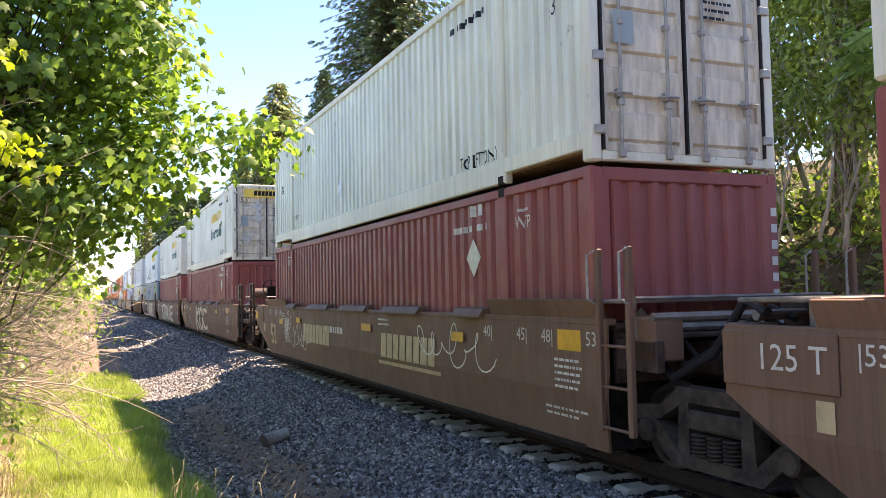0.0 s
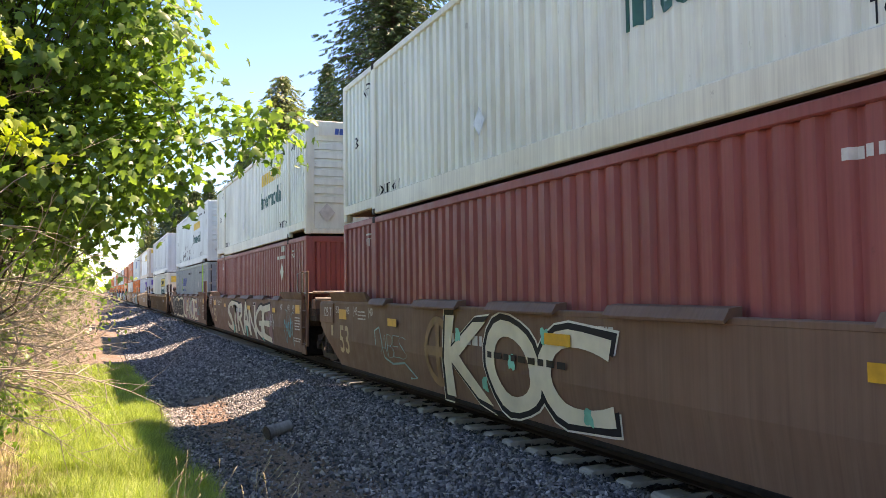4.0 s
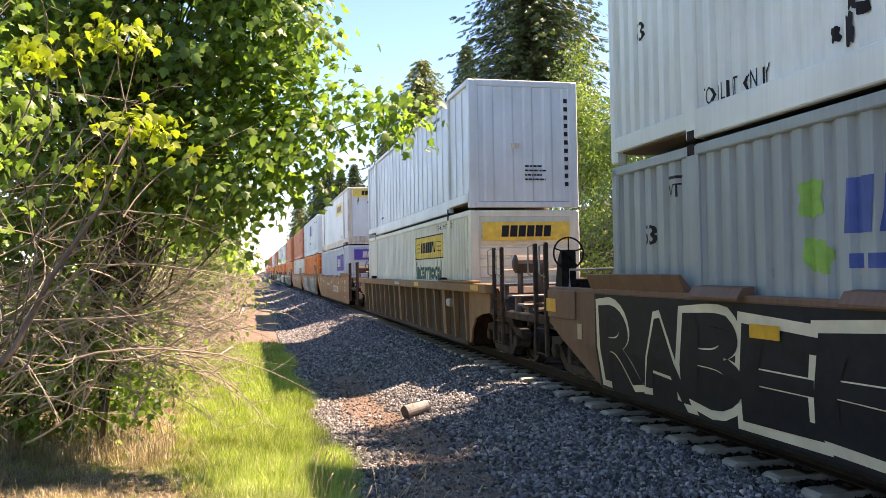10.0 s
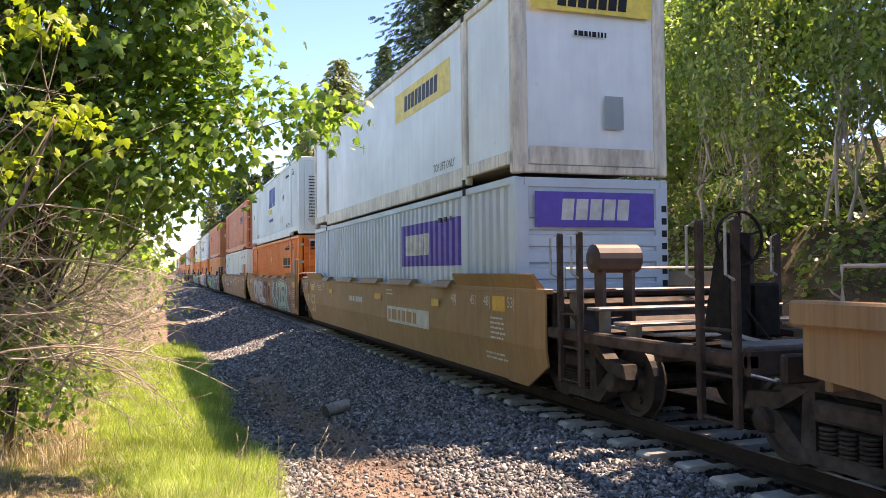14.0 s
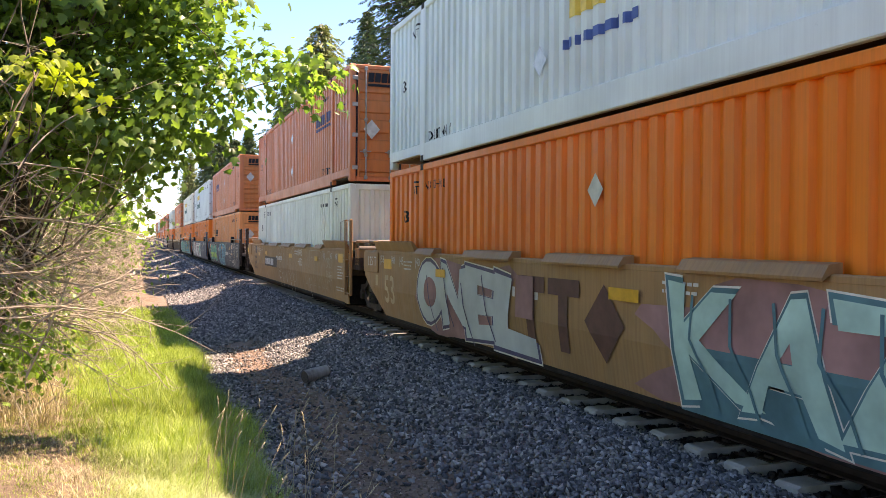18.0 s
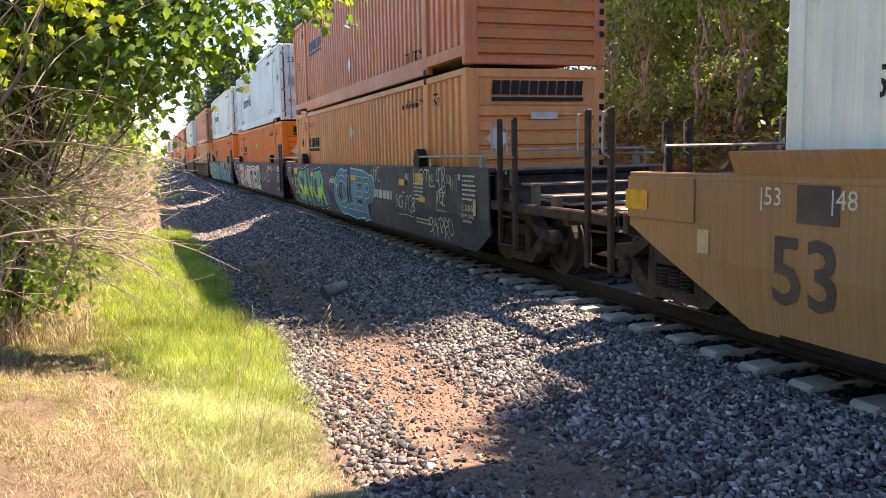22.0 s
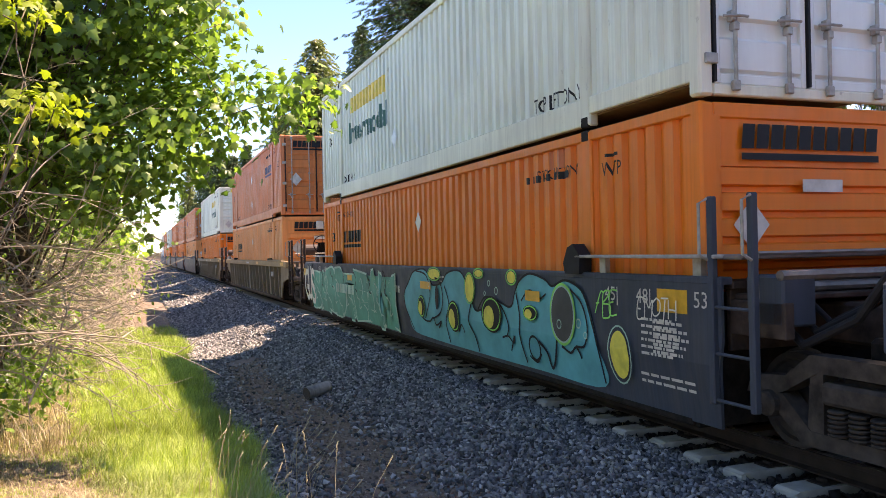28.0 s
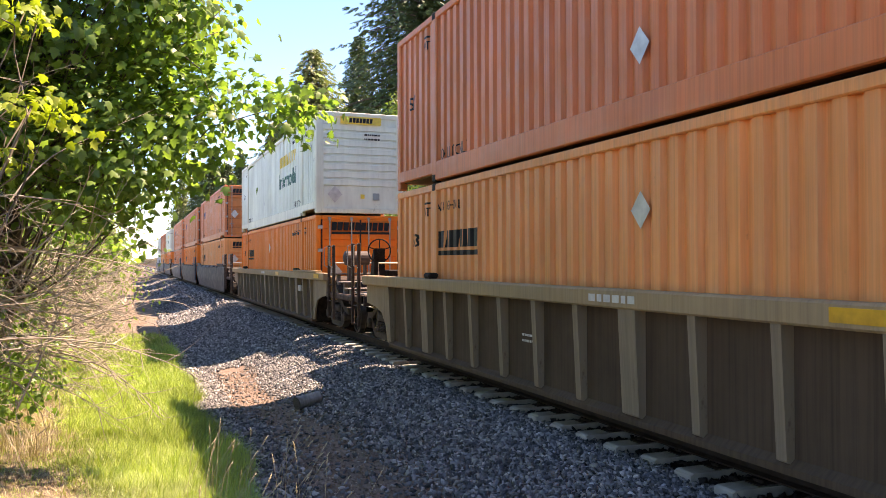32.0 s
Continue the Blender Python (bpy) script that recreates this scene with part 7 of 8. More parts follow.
for k in range(9):
    mark("spray_spot", blob_bm(0.34, 0.42, 300 + k, 3), (SPRAYPINK, SPRAYMINT, SPRAYPINK)[k % 3], 11.6 - 0.93 * k, (1.25, 0.5, 0.9)[k % 3], "patch of sprayed colour", 0.006)
mark("spray_tag", scrawl_bm(0.7, 0.5, 33, 0.022, 5), SPRAYWHITE, 3.5, 0.95, "white spray scrawl")
mark("spray_tag", piece_bm("TWS", 0.9, 0.7, -0.03, 37), SPRAYTAG, 1.15, 0.98, "teal spray tag", 0.006)
mark("spray_drip", stroke_bm([(0, 0.3), (-0.03, 0.0), (0.02, -0.35)], 0.04), SPRAYTAG, 0.8, 0.75, "teal drip", 0.008)
mark("spray_tag", scrawl_bm(0.9, 0.8, 34, 0.03, 5), SPRAYTEAL, 1.35, 0.85, "teal spray tag")
mark("spray_field", panel_bm(0.5, 1.1), SPRAYPINK, 3.75, 0.85, "dull pink sprayed ground", 0.003)
s_, e = white_box(50.65, 33, "allribs", (4.6, 2.05, 3.3, 0.6, True, False), None, "white corrugated container with a ribbed front and yellow sign")
end_sign(e, 2.62, 1.9, 0.26, CREAM, INKBLUE)
maroon_box(50.65, 34)
root, mark = smooth_car("brown smooth-sided well car covered in white spray letters", 70.18, CARBROWN, "joint", "end")
standard_marks(mark, 41, True, shift=0.45)
mark("spray_field", panel_bm(7.2, 1.2), SPRAYPINK, 6.0, 0.88, "dull pink sprayed ground", 0.003)
spray_piece(mark, "LAMOE", 6.2, 6.7, 1.16, 45, ((BLACK, 0.06, "black edge of"), (SPRAYCREAM, 0.0, "large cream")), 0.89, 0.02)
for k in range(8):
    mark("spray_spot", blob_bm(0.32, 0.4, 320 + k, 3), (SPRAYGREEN, SPRAYDEEP, BLACK, SPRAYPALE)[k % 4], 9.2 - 0.9 * k, (0.55, 1.3, 0.8)[k % 3], "patch of sprayed colour", 0.0075)
mark("spray_field", panel_bm(6.8, 1.26), BLACK, 13.0, 0.9, "black sprayed ground", 0.003)
spray_piece(mark, "RABEES", 13.0, 6.4, 1.08, 47, ((SPRAYCREAM, 0.06, "pale rim of"), (BLACK, -0.03, "black")), 0.9, 0.02)
mark("spray_tag", scrawl_bm(1.2, 0.7, 44, 0.04, 4), SPRAYTEAL, 2.2, 0.8, "teal spray tag")
s_, e = white_box(70.18, 43, "allribs", (4.7, 2.0, 3.2, 0.6, True, False), None, "white corrugated container with scraped dark spots", flecks=26, mat=BLUEWHITE)
r, s_, e = container("shipping_container", "slate-grey corrugated container with a bright green post", 70.18, False, GREY, end="doors", postmat=INKGREEN, doormat=paint("blue_grey_door_paint", (0.26, 0.31, 0.36), wear=0.2))
common_marks(s_, INKBLACK, 44, lift=False)
hazard(s_, 3.7, 1.86, 0.4)
s_("marking", bars_bm(2.4, 0.16, 1, 46), INKBLACK, 7.6, 2.5)
name_bar(s_, 10.9, 2.05, 1.8, 0.45, INKBLUE, False)
s_("small_print", bars_bm(1.7, 0.2, 1, 47), INKBLUE, 10.9, 1.6)
s_("logo_shape", blob_bm(0.42, 0.34, 6, 2), LOGOGREEN, 12.2, 2.15)
s_("logo_shape", blob_bm(0.36, 0.34, 7, 2), LOGOGREEN, 12.15, 1.65)
e("logo_bar", bars_bm(0.5, 0.2, 1, 9), INKBLUE, -0.45, 1.75, lift=0.03)
e("box_number", bars_bm(0.6, 0.5, 2, 10), INKBLACK, 0.6, 1.75, lift=0.03)
hazard(e, 0.85, 1.05)

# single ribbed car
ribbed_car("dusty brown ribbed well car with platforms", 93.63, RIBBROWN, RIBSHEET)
r, s_, e = container("shipping_container", "silver container with upright seams", 93.63, True, SILVER, "seams", "posts", trim=SILVER)
s_("marking", bars_bm(0.9, 0.14, 1, 51), INKBLACK, 3.5, 2.55)
s_("small_print", bars_bm(0.7, 0.1, 1, 52), INKBLACK, 12.6, 0.6)
e("plate", panel_bm(0.24, 0.12), RUSTWHITE, -0.2, 1.4, "rusty plate", lift=0.02)
e("small_print", bars_bm(0.5, 0.4, 4, 53), INKBLACK, 0.25, 0.8, lift=0.02)
vertical_code(e, INKBLACK, 54, 1.0)
r, s_, e = container("shipping_container", "cream-white corrugated container with yellow sign and ribbed front", 93.63, False, CREAM, end="ribs", pitch=0.24)
yellow_sign(s_, 4.6, 2.2, 3.5, 0.58)
s_("marking", fitted("STACK LIMIT 3 HIGH", 1.7, 0.12), INKBLACK, 2.6, 2.66)
end_sign(e, 2.42, 2.05, 0.42)
e("small_print", bars_bm(0.45, 0.3, 2, 56), INKBLACK, 0.05, 1.62, lift=0.02)

# three-unit tan set
root, mark = smooth_car("tan smooth-sided well car on the rails", 117.23, CARTAN, "end", "joint", brake=True)
standard_marks(mark, 61)
mark("number_panel", panel_bm(2.9, 0.34), INKWHITE, 5.0, 0.93, "white framed number panel", 0.003)
mark("number_stencil", bars_bm(2.7, 0.36, 1, 62), CARTAN, 5.0, 0.93, "", 0.006)
r, s_, e = container("shipping_container", "smooth white sheet container with rusty edges and a yellow sign", 117.23, True, SMOOTH, "flat", "flat", trim=RUSTWHITE)
s_("logo_panel", panel_bm(3.6, 0.62), YELLOW, 4.6, 2.1, "yellow carrier panel")
name_bar(s_, 4.6, 2.1, 2.2, 0.32, INKBLACK, False)
s_("marking", lettering("TOP LIFT ONLY", 0.15, squeeze=0.8), INKBLACK, 3.2, 0.5)
end_sign(e, 2.6, 2.05, 0.36)
e("small_print", bars_bm(0.6, 0.13, 1, 63), INKBLACK, 0.0, 2.12, lift=0.02)
e("plate", panel_bm(0.32, 0.5), GREY, 0.35, 0.95, "grey access hatch", lift=0.03)
e("marking", panel_bm(2.1, 0.26), RUSTWHITE, 0.0, 0.28, "rusted lower sheet", lift=0.012)
r, s_, e = container("shipping_container", "light grey corrugated container with a purple sign", 117.23, False, LIGHTGREY, end="ribs", pitch=0.30)
s_("logo_panel", panel_bm(3.6, 0.85), PURPLE, 4.2, 2.05, "dark purple carrier panel")
name_bar(s_, 4.9, 2.05, 1.7, 0.42, INKWHITE, False)
common_marks(s_, INKBLACK, 65, lift=False, length=False, wtp=False)
hazard(s_, 12.1, 2.1, 0.34)
end_sign(e, 2.42, 2.0, 0.52, PURPLE, INKWHITE)
vertical_code(e, INKBLACK, 66)
root, mark = smooth_car("tan smooth-sided well car with green and pink spray paint", 136.76, CARTAN, "joint", "joint")
standard_marks(mark, 71)
mark("spray_field", blob_bm(6.9, 1.3, 72, 7), SPRAYPINK, 3.9, 0.88, "dull pink sprayed ground", 0.003)
mark("spray_field", panel_bm(4.9, 0.62), SPRAYDEEP, 3.9, 0.58, "deep teal sprayed field", 0.004)
spray_piece(mark, "KAZER", 4.0, 4.7, 1.14, 75, ((SPRAYWHITE, 0.07, "thin white rim of"), (SPRAYDEEP, 0.05, "dark teal edge of"), (SPRAYMINTPALE, 0.0, "pale mint")), 0.9, 0.05)
for k in range(9):
    mark("spray_line", stroke_bm([(0, 0.5), (0.04 * (k % 3 - 1), 0.1), (0.22, -0.25), (0.3, -0.5)], 0.035), SPRAYDEEP, 6.1 - 0.5 * k, 0.85, "dark shading line", 0.017)
mark("spray_field", blob_bm(1.3, 0.9, 86, 4), SPRAYPINK, 1.55, 1.0, "dull pink cloud", 0.004)
mark("logo_bar", panel_bm(0.75, 0.2), SPRAYRUST, 9.35, 1.28, "faded dark block of a carrier sign")
mark("logo_bar", panel_bm(0.22, 0.7), SPRAYRUST, 9.35, 0.86)
mark("logo_bar", panel_bm(0.75, 0.2), SPRAYRUST, 8.5, 1.28)
mark("logo_bar", panel_bm(0.22, 0.7), SPRAYRUST, 8.5, 0.86)
mark("logo_bar", panel_bm(0.8, 0.85, 1), SPRAYRUST, 7.6, 0.94)
mark("spray_field", blob_bm(4.6, 1.3, 77, 5), SPRAYPINK, 11.9, 0.88, "dull pink sprayed ground", 0.003)
spray_piece(mark, "ONEL", 11.5, 4.4, 1.14, 78, ((SPRAYWHITE, 0.075, "white rim of"), (NAVY, 0.055, "dark edge of"), (SPRAYLILAC, 0.0, "pale grey-green")), 0.9, 0.08)
for k, (yy, zz) in enumerate(((13.2, 0.8), (12.4, 0.95), (11.6, 0.75), (10.8, 0.9))):
    mark("spray_line", stroke_bm([(-0.1, 0.42), (0.0, 0.1), (0.12, -0.2), (0.3, -0.5)], 0.03), NAVY, yy, zz, "thin inner line", 0.017)
mark("spray_field", panel_bm(0.5, 0.55), SPRAYPINK, 9.5, 1.1, "pink sprayed corner", 0.016)
mark("spray_tag", scrawl_bm(0.4, 0.5, 79, 0.03, 3), SPRAYWHITE, 1.15, 1.1, "white spray tag")
s_, e = white_box(136.76, 73, "flat", None, None, "bluish-white corrugated container with a blue sign", 0.27, BLUEWHITE)
name_bar(s_, 7.8, 2.0, 2.2, 0.85, INKBLUE, False)
s_("logo_line", panel_bm(0.9, 0.22), YELLOW, 8.3, 1.38)
s_("small_print", bars_bm(2.2, 0.2, 1, 74), INKBLUE, 7.8, 0.98)
hazard(s_, 4.8, 1.95, 0.4)
hazard(s_, 4.3, 1.95, 0.4)
hazard(s_, 4.8, 0.8, 0.4)
hazard(s_, 4.3, 0.8, 0.4)
hazard(e, 0.75, 0.75)
e("small_print", bars_bm(0.4, 1.6, 14, 75), INKBLACK, -0.7, 1.4, lift=0.02)
r, s_, e = container("shipping_container", "bright orange corrugated container with barred doors", 136.76, False, ORANGE, end="doors")
orange_marks(s_, e, 76, "doors", where=3.3)
for xx in (-0.75, 0.75):
    e("white_flash", panel_bm(0.34, 0.08), INKWHITE, xx, 2.72, lift=0.03)
root, mark = smooth_car("tan smooth-sided well car with thin white scrawls", 156.29, CARTAN, "joint", "end")
standard_marks(mark, 81, True, shift=0.45, big=INKBROWN)
mark("number_panel", panel_bm(2.95, 0.36), INKBROWN, 11.6, 0.97, "dark number panel", 0.003)
mark("number_stencil", bars_bm(2.6, 0.38, 1, 62), INKWHITE, 11.6, 0.97, "car number as worn bars", 0.006)
mark("spray_outline", outline_bm("GRAO", 3.9, 1.1, 0.018), SPRAYFAINT, 8.1, 1.0, "thin white outline letters", 0.006)
mark("spray_tag", fitted("ONN5", 0.75, 0.22), SPRAYWHITE, 5.65, 1.42, "white spray letters", 0.006)
mark("spray_tag", fitted("HFD", 0.68, 0.24), SPRAYWHITE, 5.6, 1.12, "white spray letters", 0.006)
mark("spray_outline", outline_bm("NTRY", 3.4, 1.0, 0.014), SPRAYFAINT, 3.1, 1.0, "thin white outline letters", 0.006)
mark("spray_tag", outline_bm("ASLOP", 0.75, 0.26, 0.012), SPRAYFAINT, 1.5, 1.2, "thin white tag", 0.007)
mark("spray_tag", outline_bm("RCGS", 0.7, 0.26, 0.012), SPRAYFAINT, 1.45, 0.85, "thin white tag", 0.007)
for yy, hh in ((9.6, 0.35), (9.0, 0.3), (8.2, 0.32), (7.5, 0.42), (6.9, 0.5), (4.2, 0.4)):
    mark("spray_drip", stroke_bm([(0, 0.2), (0.06, -hh / 2), (0.16, -hh)], 0.02), SPRAYWHITE, yy, 0.52, "thin drip of white paint", 0.006)
r, s_, e = container("shipping_container", "faded red-orange container with barred doors", 156.29, True, FADED, end="doors", doormat=FRONTORANGE)
orange_marks(s_, e, 83, "doors", False, NAVY, 3.3)
r, s_, e = container("shipping_container", "white corrugated container with a ribbed upright front", 156.29, False, WHITE, end="corr", trim=WHITE, pitch=0.30)
common_marks(s_, INKBLACK, 84, lift=False, length=True)
s_("marking", fitted("STACK LIMIT 3 HIGH", 1.0, 0.15), INKBLACK, LONG - 2.75, 2.51)
hazard(s_, 3.05, 2.05, 0.46)
hazard(e, -0.72, 1.15)
vertical_code(e, INKBLACK, 85)

# three-unit blue-black set
root, mark = smooth_car("blue-black well car with bright spray-paint pieces", 179.54, CARDARK, "end", "joint", "ear", reach=3.55)
standard_marks(mark, 91, front=0.65)
spray_piece(mark, "CLEP", 7.4, 4.1, 1.16, 92, ((SPRAYAQUA, 0.065, "pale aqua rim of"), (SPRAYBLUE, 0.03, "blue")), 0.89, 0.12)
mark("spray_line", outline_bm("CLEP", 3.7, 0.85, 0.025, 0.02), SPRAYAQUA, 7.4, 0.9, "thin aqua line", 0.012)
mark("spray_field", blob_bm(5.0, 1.2, 95, 6), SPRAYVIOLET, 12.4, 0.9, "dull violet sprayed ground", 0.003)
spray_piece(mark, "SAVOR", 12.95, 4.4, 1.14, 96, ((SPRAYWHITE, 0.085, "white rim of"), (BLACK, 0.065, "black edge of"), (SPRAYJADE, 0.0, "jade green")), 0.89, 0.055)
band = piece_bm("SAVOR", 4.4, 1.14, 0.055, 96)
for v_, no in ((0.02, 1), (-0.30, -1)):
    bmesh.ops.bisect_plane(band, geom=band.verts[:] + band.edges[:] + band.faces[:], plane_co=(0, v_, 0), plane_no=(0, no, 0), clear_outer=True)
mark("spray_letters", band, SPRAYLIME, 12.95, 0.89, "lime band across the letters", 0.014)
mark("car_number", bars_bm(1.95, 0.3, 1, 96), INKWHITE, 4.7, 0.98, "white reporting mark bars")
for i, (tx, yy, zz, w_, h_, wd) in enumerate((("VTC", 5.15, 1.38, 0.7, 0.3, 0.018), ("NOFAC8", 2.95, 0.88, 1.25, 0.28, 0.020), ("LOTL", 1.75, 1.42, 1.2, 0.24, 0.020), ("408", 0.84, 1.40, 0.46, 0.36, 0.020),
                                             ("AEK", 0.81, 1.10, 0.42, 0.26, 0.022), ("SMADRO", 0.98, 0.54, 1.25, 0.32, 0.022), ("FAH", 9.4, 1.05, 0.8, 0.4, 0.018))):
    mark("spray_tag", tag_bm(tx, w_, h_, wd, 300 + i), SPRAYWHITE, yy, zz, "thin white spray tag", 0.007)
mark("spray_tag", tag_bm("NYAL", 0.4, 0.24, 0.008, 320), SPRAYFAINT, 0.14, 1.32, "faint scratched tag", 0.007)
mark("spray_line", stroke_bm([(-0.25, 0.16), (-0.25, -0.16), (0.25, -0.16), (0.25, 0.16), (-0.25, 0.16)], 0.02), PLACARDTAN, 0.81, 1.0, "tan stencilled box", 0.006)
mark("spray_line", stroke_bm([(0.5, 0.0), (0.1, 0.02), (-0.5, 0.0)], 0.014), SPRAYWHITE, 3.0, 0.62, "thin white line", 0.006)
mark("reflector", panel_bm(0.36, 0.1), AMBER, 1.89, 0.99, "amber reflective patch", 0.006)
mark("plate", panel_bm(0.2, 0.08), GREYDARK, 0.25, 1.13, "small grey plate", 0.006)
mark("plate", panel_bm(0.09, 0.1), INKWHITE, -0.07, 1.44, "small white patch", 0.006)
mark("small_print", bars_bm(0.62, 0.44, 6, 321), INKWHITE, -0.5, 1.28)
mark("load_stencil", lettering("L 200-5", 0.11), INKWHITE, -0.42, 0.95)
mark("load_stencil", lettering("EMPTY LOAD", 0.07), INKWHITE, -0.42, 0.82)
mark("small_print", bars_bm(0.5, 0.07, 1, 322), INKWHITE, -0.45, 0.74)
mark("inspection_plate", panel_bm(0.12, 0.26), PLACARDTAN, -0.72, 0.98, "pale yellow sticker", 0.006)
r, s_, e = container("shipping_container", "faded red-orange container with a scuffed ribbed front", 179.54, True, FADED, end="ribs", doormat=FRONTORANGE)
orange_marks(s_, e, 93, "ribs", False, NAVY, 12.6)
hazard(e, -0.75, 1.75)
r, s_, e = container("shipping_container", "pale orange container with a ribbed front and black sign", 179.54, False, PALE, end="ribs")
orange_marks(s_, e, 94, "ribs")
root, mark = smooth_car("blue-black well car with white and green spray paint", 199.07, CARDARK, "joint", "joint", "ear")
standard_marks(mark, 101)
mark("spray_field", blob_bm(8.0, 1.3, 106, 8), SPRAYPINK, 11.0, 0.88, "dull sprayed ground", 0.003)
spray_piece(mark, "GRAITE", 10.9, 7.4, 1.12, 102, ((BLACK, 0.05, "black edge of"), (SPRAYWHITE, 0.02, "white"), (SPRAYVIOLET, -0.07, "dark inside of"), (SPRAYWHITE, -0.11, "white")), 0.89, 0.02)
for i, k in enumerate((13.6, 12.4, 11.0, 9.9)):
    mark("spray_spot", blob_bm(0.5, 0.5, 107 + i, 3), (SPRAYMINT, SPRAYPINK, SPRAYAQUA, SPRAYPINK)[i], k, 0.75 + 0.2 * (i % 2), "patch of sprayed colour", 0.009)
mark("spray_field", panel_bm(1.2, 1.1), SPRAYWHITE, 6.6, 0.9, "white sprayed block", 0.005)
mark("spray_field", panel_bm(0.75, 0.7), SPRAYJADE, 6.6, 0.9, "green sprayed block", 0.008)
mark("spray_tag", scrawl_bm(3.0, 0.7, 104, 0.025, 5), SPRAYWHITE, 4.2, 0.98, "white spray tag")
mark("spray_tag", scrawl_bm(1.4, 0.3, 105, 0.035, 5), SPRAYWHITE, 2.6, 1.4, "white spray tag")
s_, e = white_box(199.07, 103, "doors", (11.5, 2.05, 3.3, 0.6, True, False), SMOOTH, "white corrugated container with barred white doors", 0.27, BLUEWHITE)
e("plate", panel_bm(0.3, 0.5), YELLOW, 0.8, 1.85, "yellow caution sign", lift=0.05)
r, s_, e = container("shipping_container", "orange container with a ribbed front and black sign", 199.07, False, ORANGE, end="ribs")
orange_marks(s_, e, 104, "ribs")
root, mark = smooth_car("blue-black well car under a teal spray-paint mural", 218.60, CARDARK, "joint", "end", "ear")
standard_marks(mark, 111, True, shift=0.45)
def mural(mark):
    """Teal bubble shapes with yellow eyes, black curls and dark gaps, drawn along the plate."""
    def flat(pts):
        return [(5.0 - a, b - 0.9) for a, b in pts]
    top = [(8.2, 1.3), (7.9, 1.5), (7.4, 1.56), (7.1, 1.48), (6.9, 1.3), (6.45, 1.34), (6.2, 1.5), (5.8, 1.56), (5.5, 1.5), (5.2, 1.2), (5.05, 1.0), (4.8, 1.0), (4.3, 1.16), (3.8, 1.1),
           (3.65, 1.3), (3.5, 1.46), (3.2, 1.56), (2.8, 1.5), (2.6, 1.42), (2.3, 1.5), (2.0, 1.44), (1.84, 1.32)]
    body = [(8.5, 1.05), (8.3, 0.72), (8.05, 0.42), (7.0, 0.36), (5.0, 0.34), (3.0, 0.34), (1.55, 0.36), (1.6, 0.8), (1.7, 1.08)]
    mark("spray_field", shape_bm(flat(top + body[::-1])), SPRAYTEAL, 5.0, 0.9, "teal bubble mural", 0.005)
    mark("spray_line", stroke_bm(smooth(flat([(8.05, 0.45), (8.4, 0.85), (8.45, 1.1)] + top + [(1.7, 1.05), (1.6, 0.8), (1.52, 0.4)])), 0.03), BLACK, 5.0, 0.9, "black edge of the mural", 0.008)
    for i, (line, wide) in enumerate((
            ([(7.75, 1.52), (7.2, 1.45), (7.0, 1.15), (7.15, 0.85), (7.3, 0.7)], 0.028), ([(7.62, 0.82), (7.4, 0.68), (7.1, 0.66), (6.88, 0.74), (6.78, 0.62), (6.5, 0.7), (6.66, 0.58)], 0.032),
            ([(6.9, 0.72), (6.5, 0.85), (6.38, 1.1), (6.5, 1.35), (6.75, 1.42)], 0.03), ([(6.3, 1.3), (6.1, 1.0), (6.28, 0.7), (6.2, 0.38)], 0.034), ([(5.75, 0.6), (5.6, 0.72), (5.5, 0.6)], 0.026),
            ([(5.15, 1.1), (5.28, 0.8), (5.1, 0.6), (5.0, 0.36)], 0.034), ([(4.9, 1.0), (4.6, 1.2), (4.1, 1.1), (3.85, 0.85), (3.95, 0.68)], 0.03), ([(4.1, 0.66), (3.9, 0.7), (3.75, 0.62), (3.7, 0.72), (3.85, 0.5)], 0.028),
            ([(3.6, 1.3), (3.5, 1.0), (3.52, 0.7), (3.4, 0.4)], 0.034), ([(3.45, 1.2), (3.2, 1.35), (2.95, 1.25), (2.75, 1.32)], 0.026), ([(3.0, 0.72), (2.8, 0.6), (2.72, 0.42), (2.62, 0.5), (2.5, 0.78)], 0.04),
            ([(2.4, 0.72), (2.2, 0.66), (2.05, 0.74), (1.95, 0.62)], 0.03), ([(2.15, 1.4), (1.9, 1.25), (1.78, 1.0), (1.85, 0.78), (2.05, 0.75)], 0.028), ([(3.3, 0.5), (3.1, 0.44), (2.95, 0.56)], 0.022))):
        mark("spray_line", stroke_bm(smooth(flat(line)), wide), BLACK, 5.0, 0.9, "black curling line", 0.012 + 0.0003 * i)
    for yy, zz, w_, h_ in ((7.45, 0.9, 0.4, 0.4), (5.9, 0.83, 0.52, 0.5), (4.4, 0.96, 0.72, 0.52), (3.18, 1.06, 0.42, 0.2)):
        mark("spray_spot", oval_bm(w_, h_), BLACK, yy, zz, "black rim of an eye", 0.018)
        mark("spray_line", stroke_bm([(w_ * 0.43 * math.cos(a * 0.3), h_ * 0.43 * math.sin(a * 0.3)) for a in range(22)], 0.02), SPRAYGREEN, yy, zz, "green ring", 0.0195)
        mark("sprayed_oval", oval_bm(w_ * 0.5, h_ * 0.62), SPRAYYELLOW, yy + w_ * 0.12, zz - h_ * 0.08, "yellow sprayed eye", 0.021)
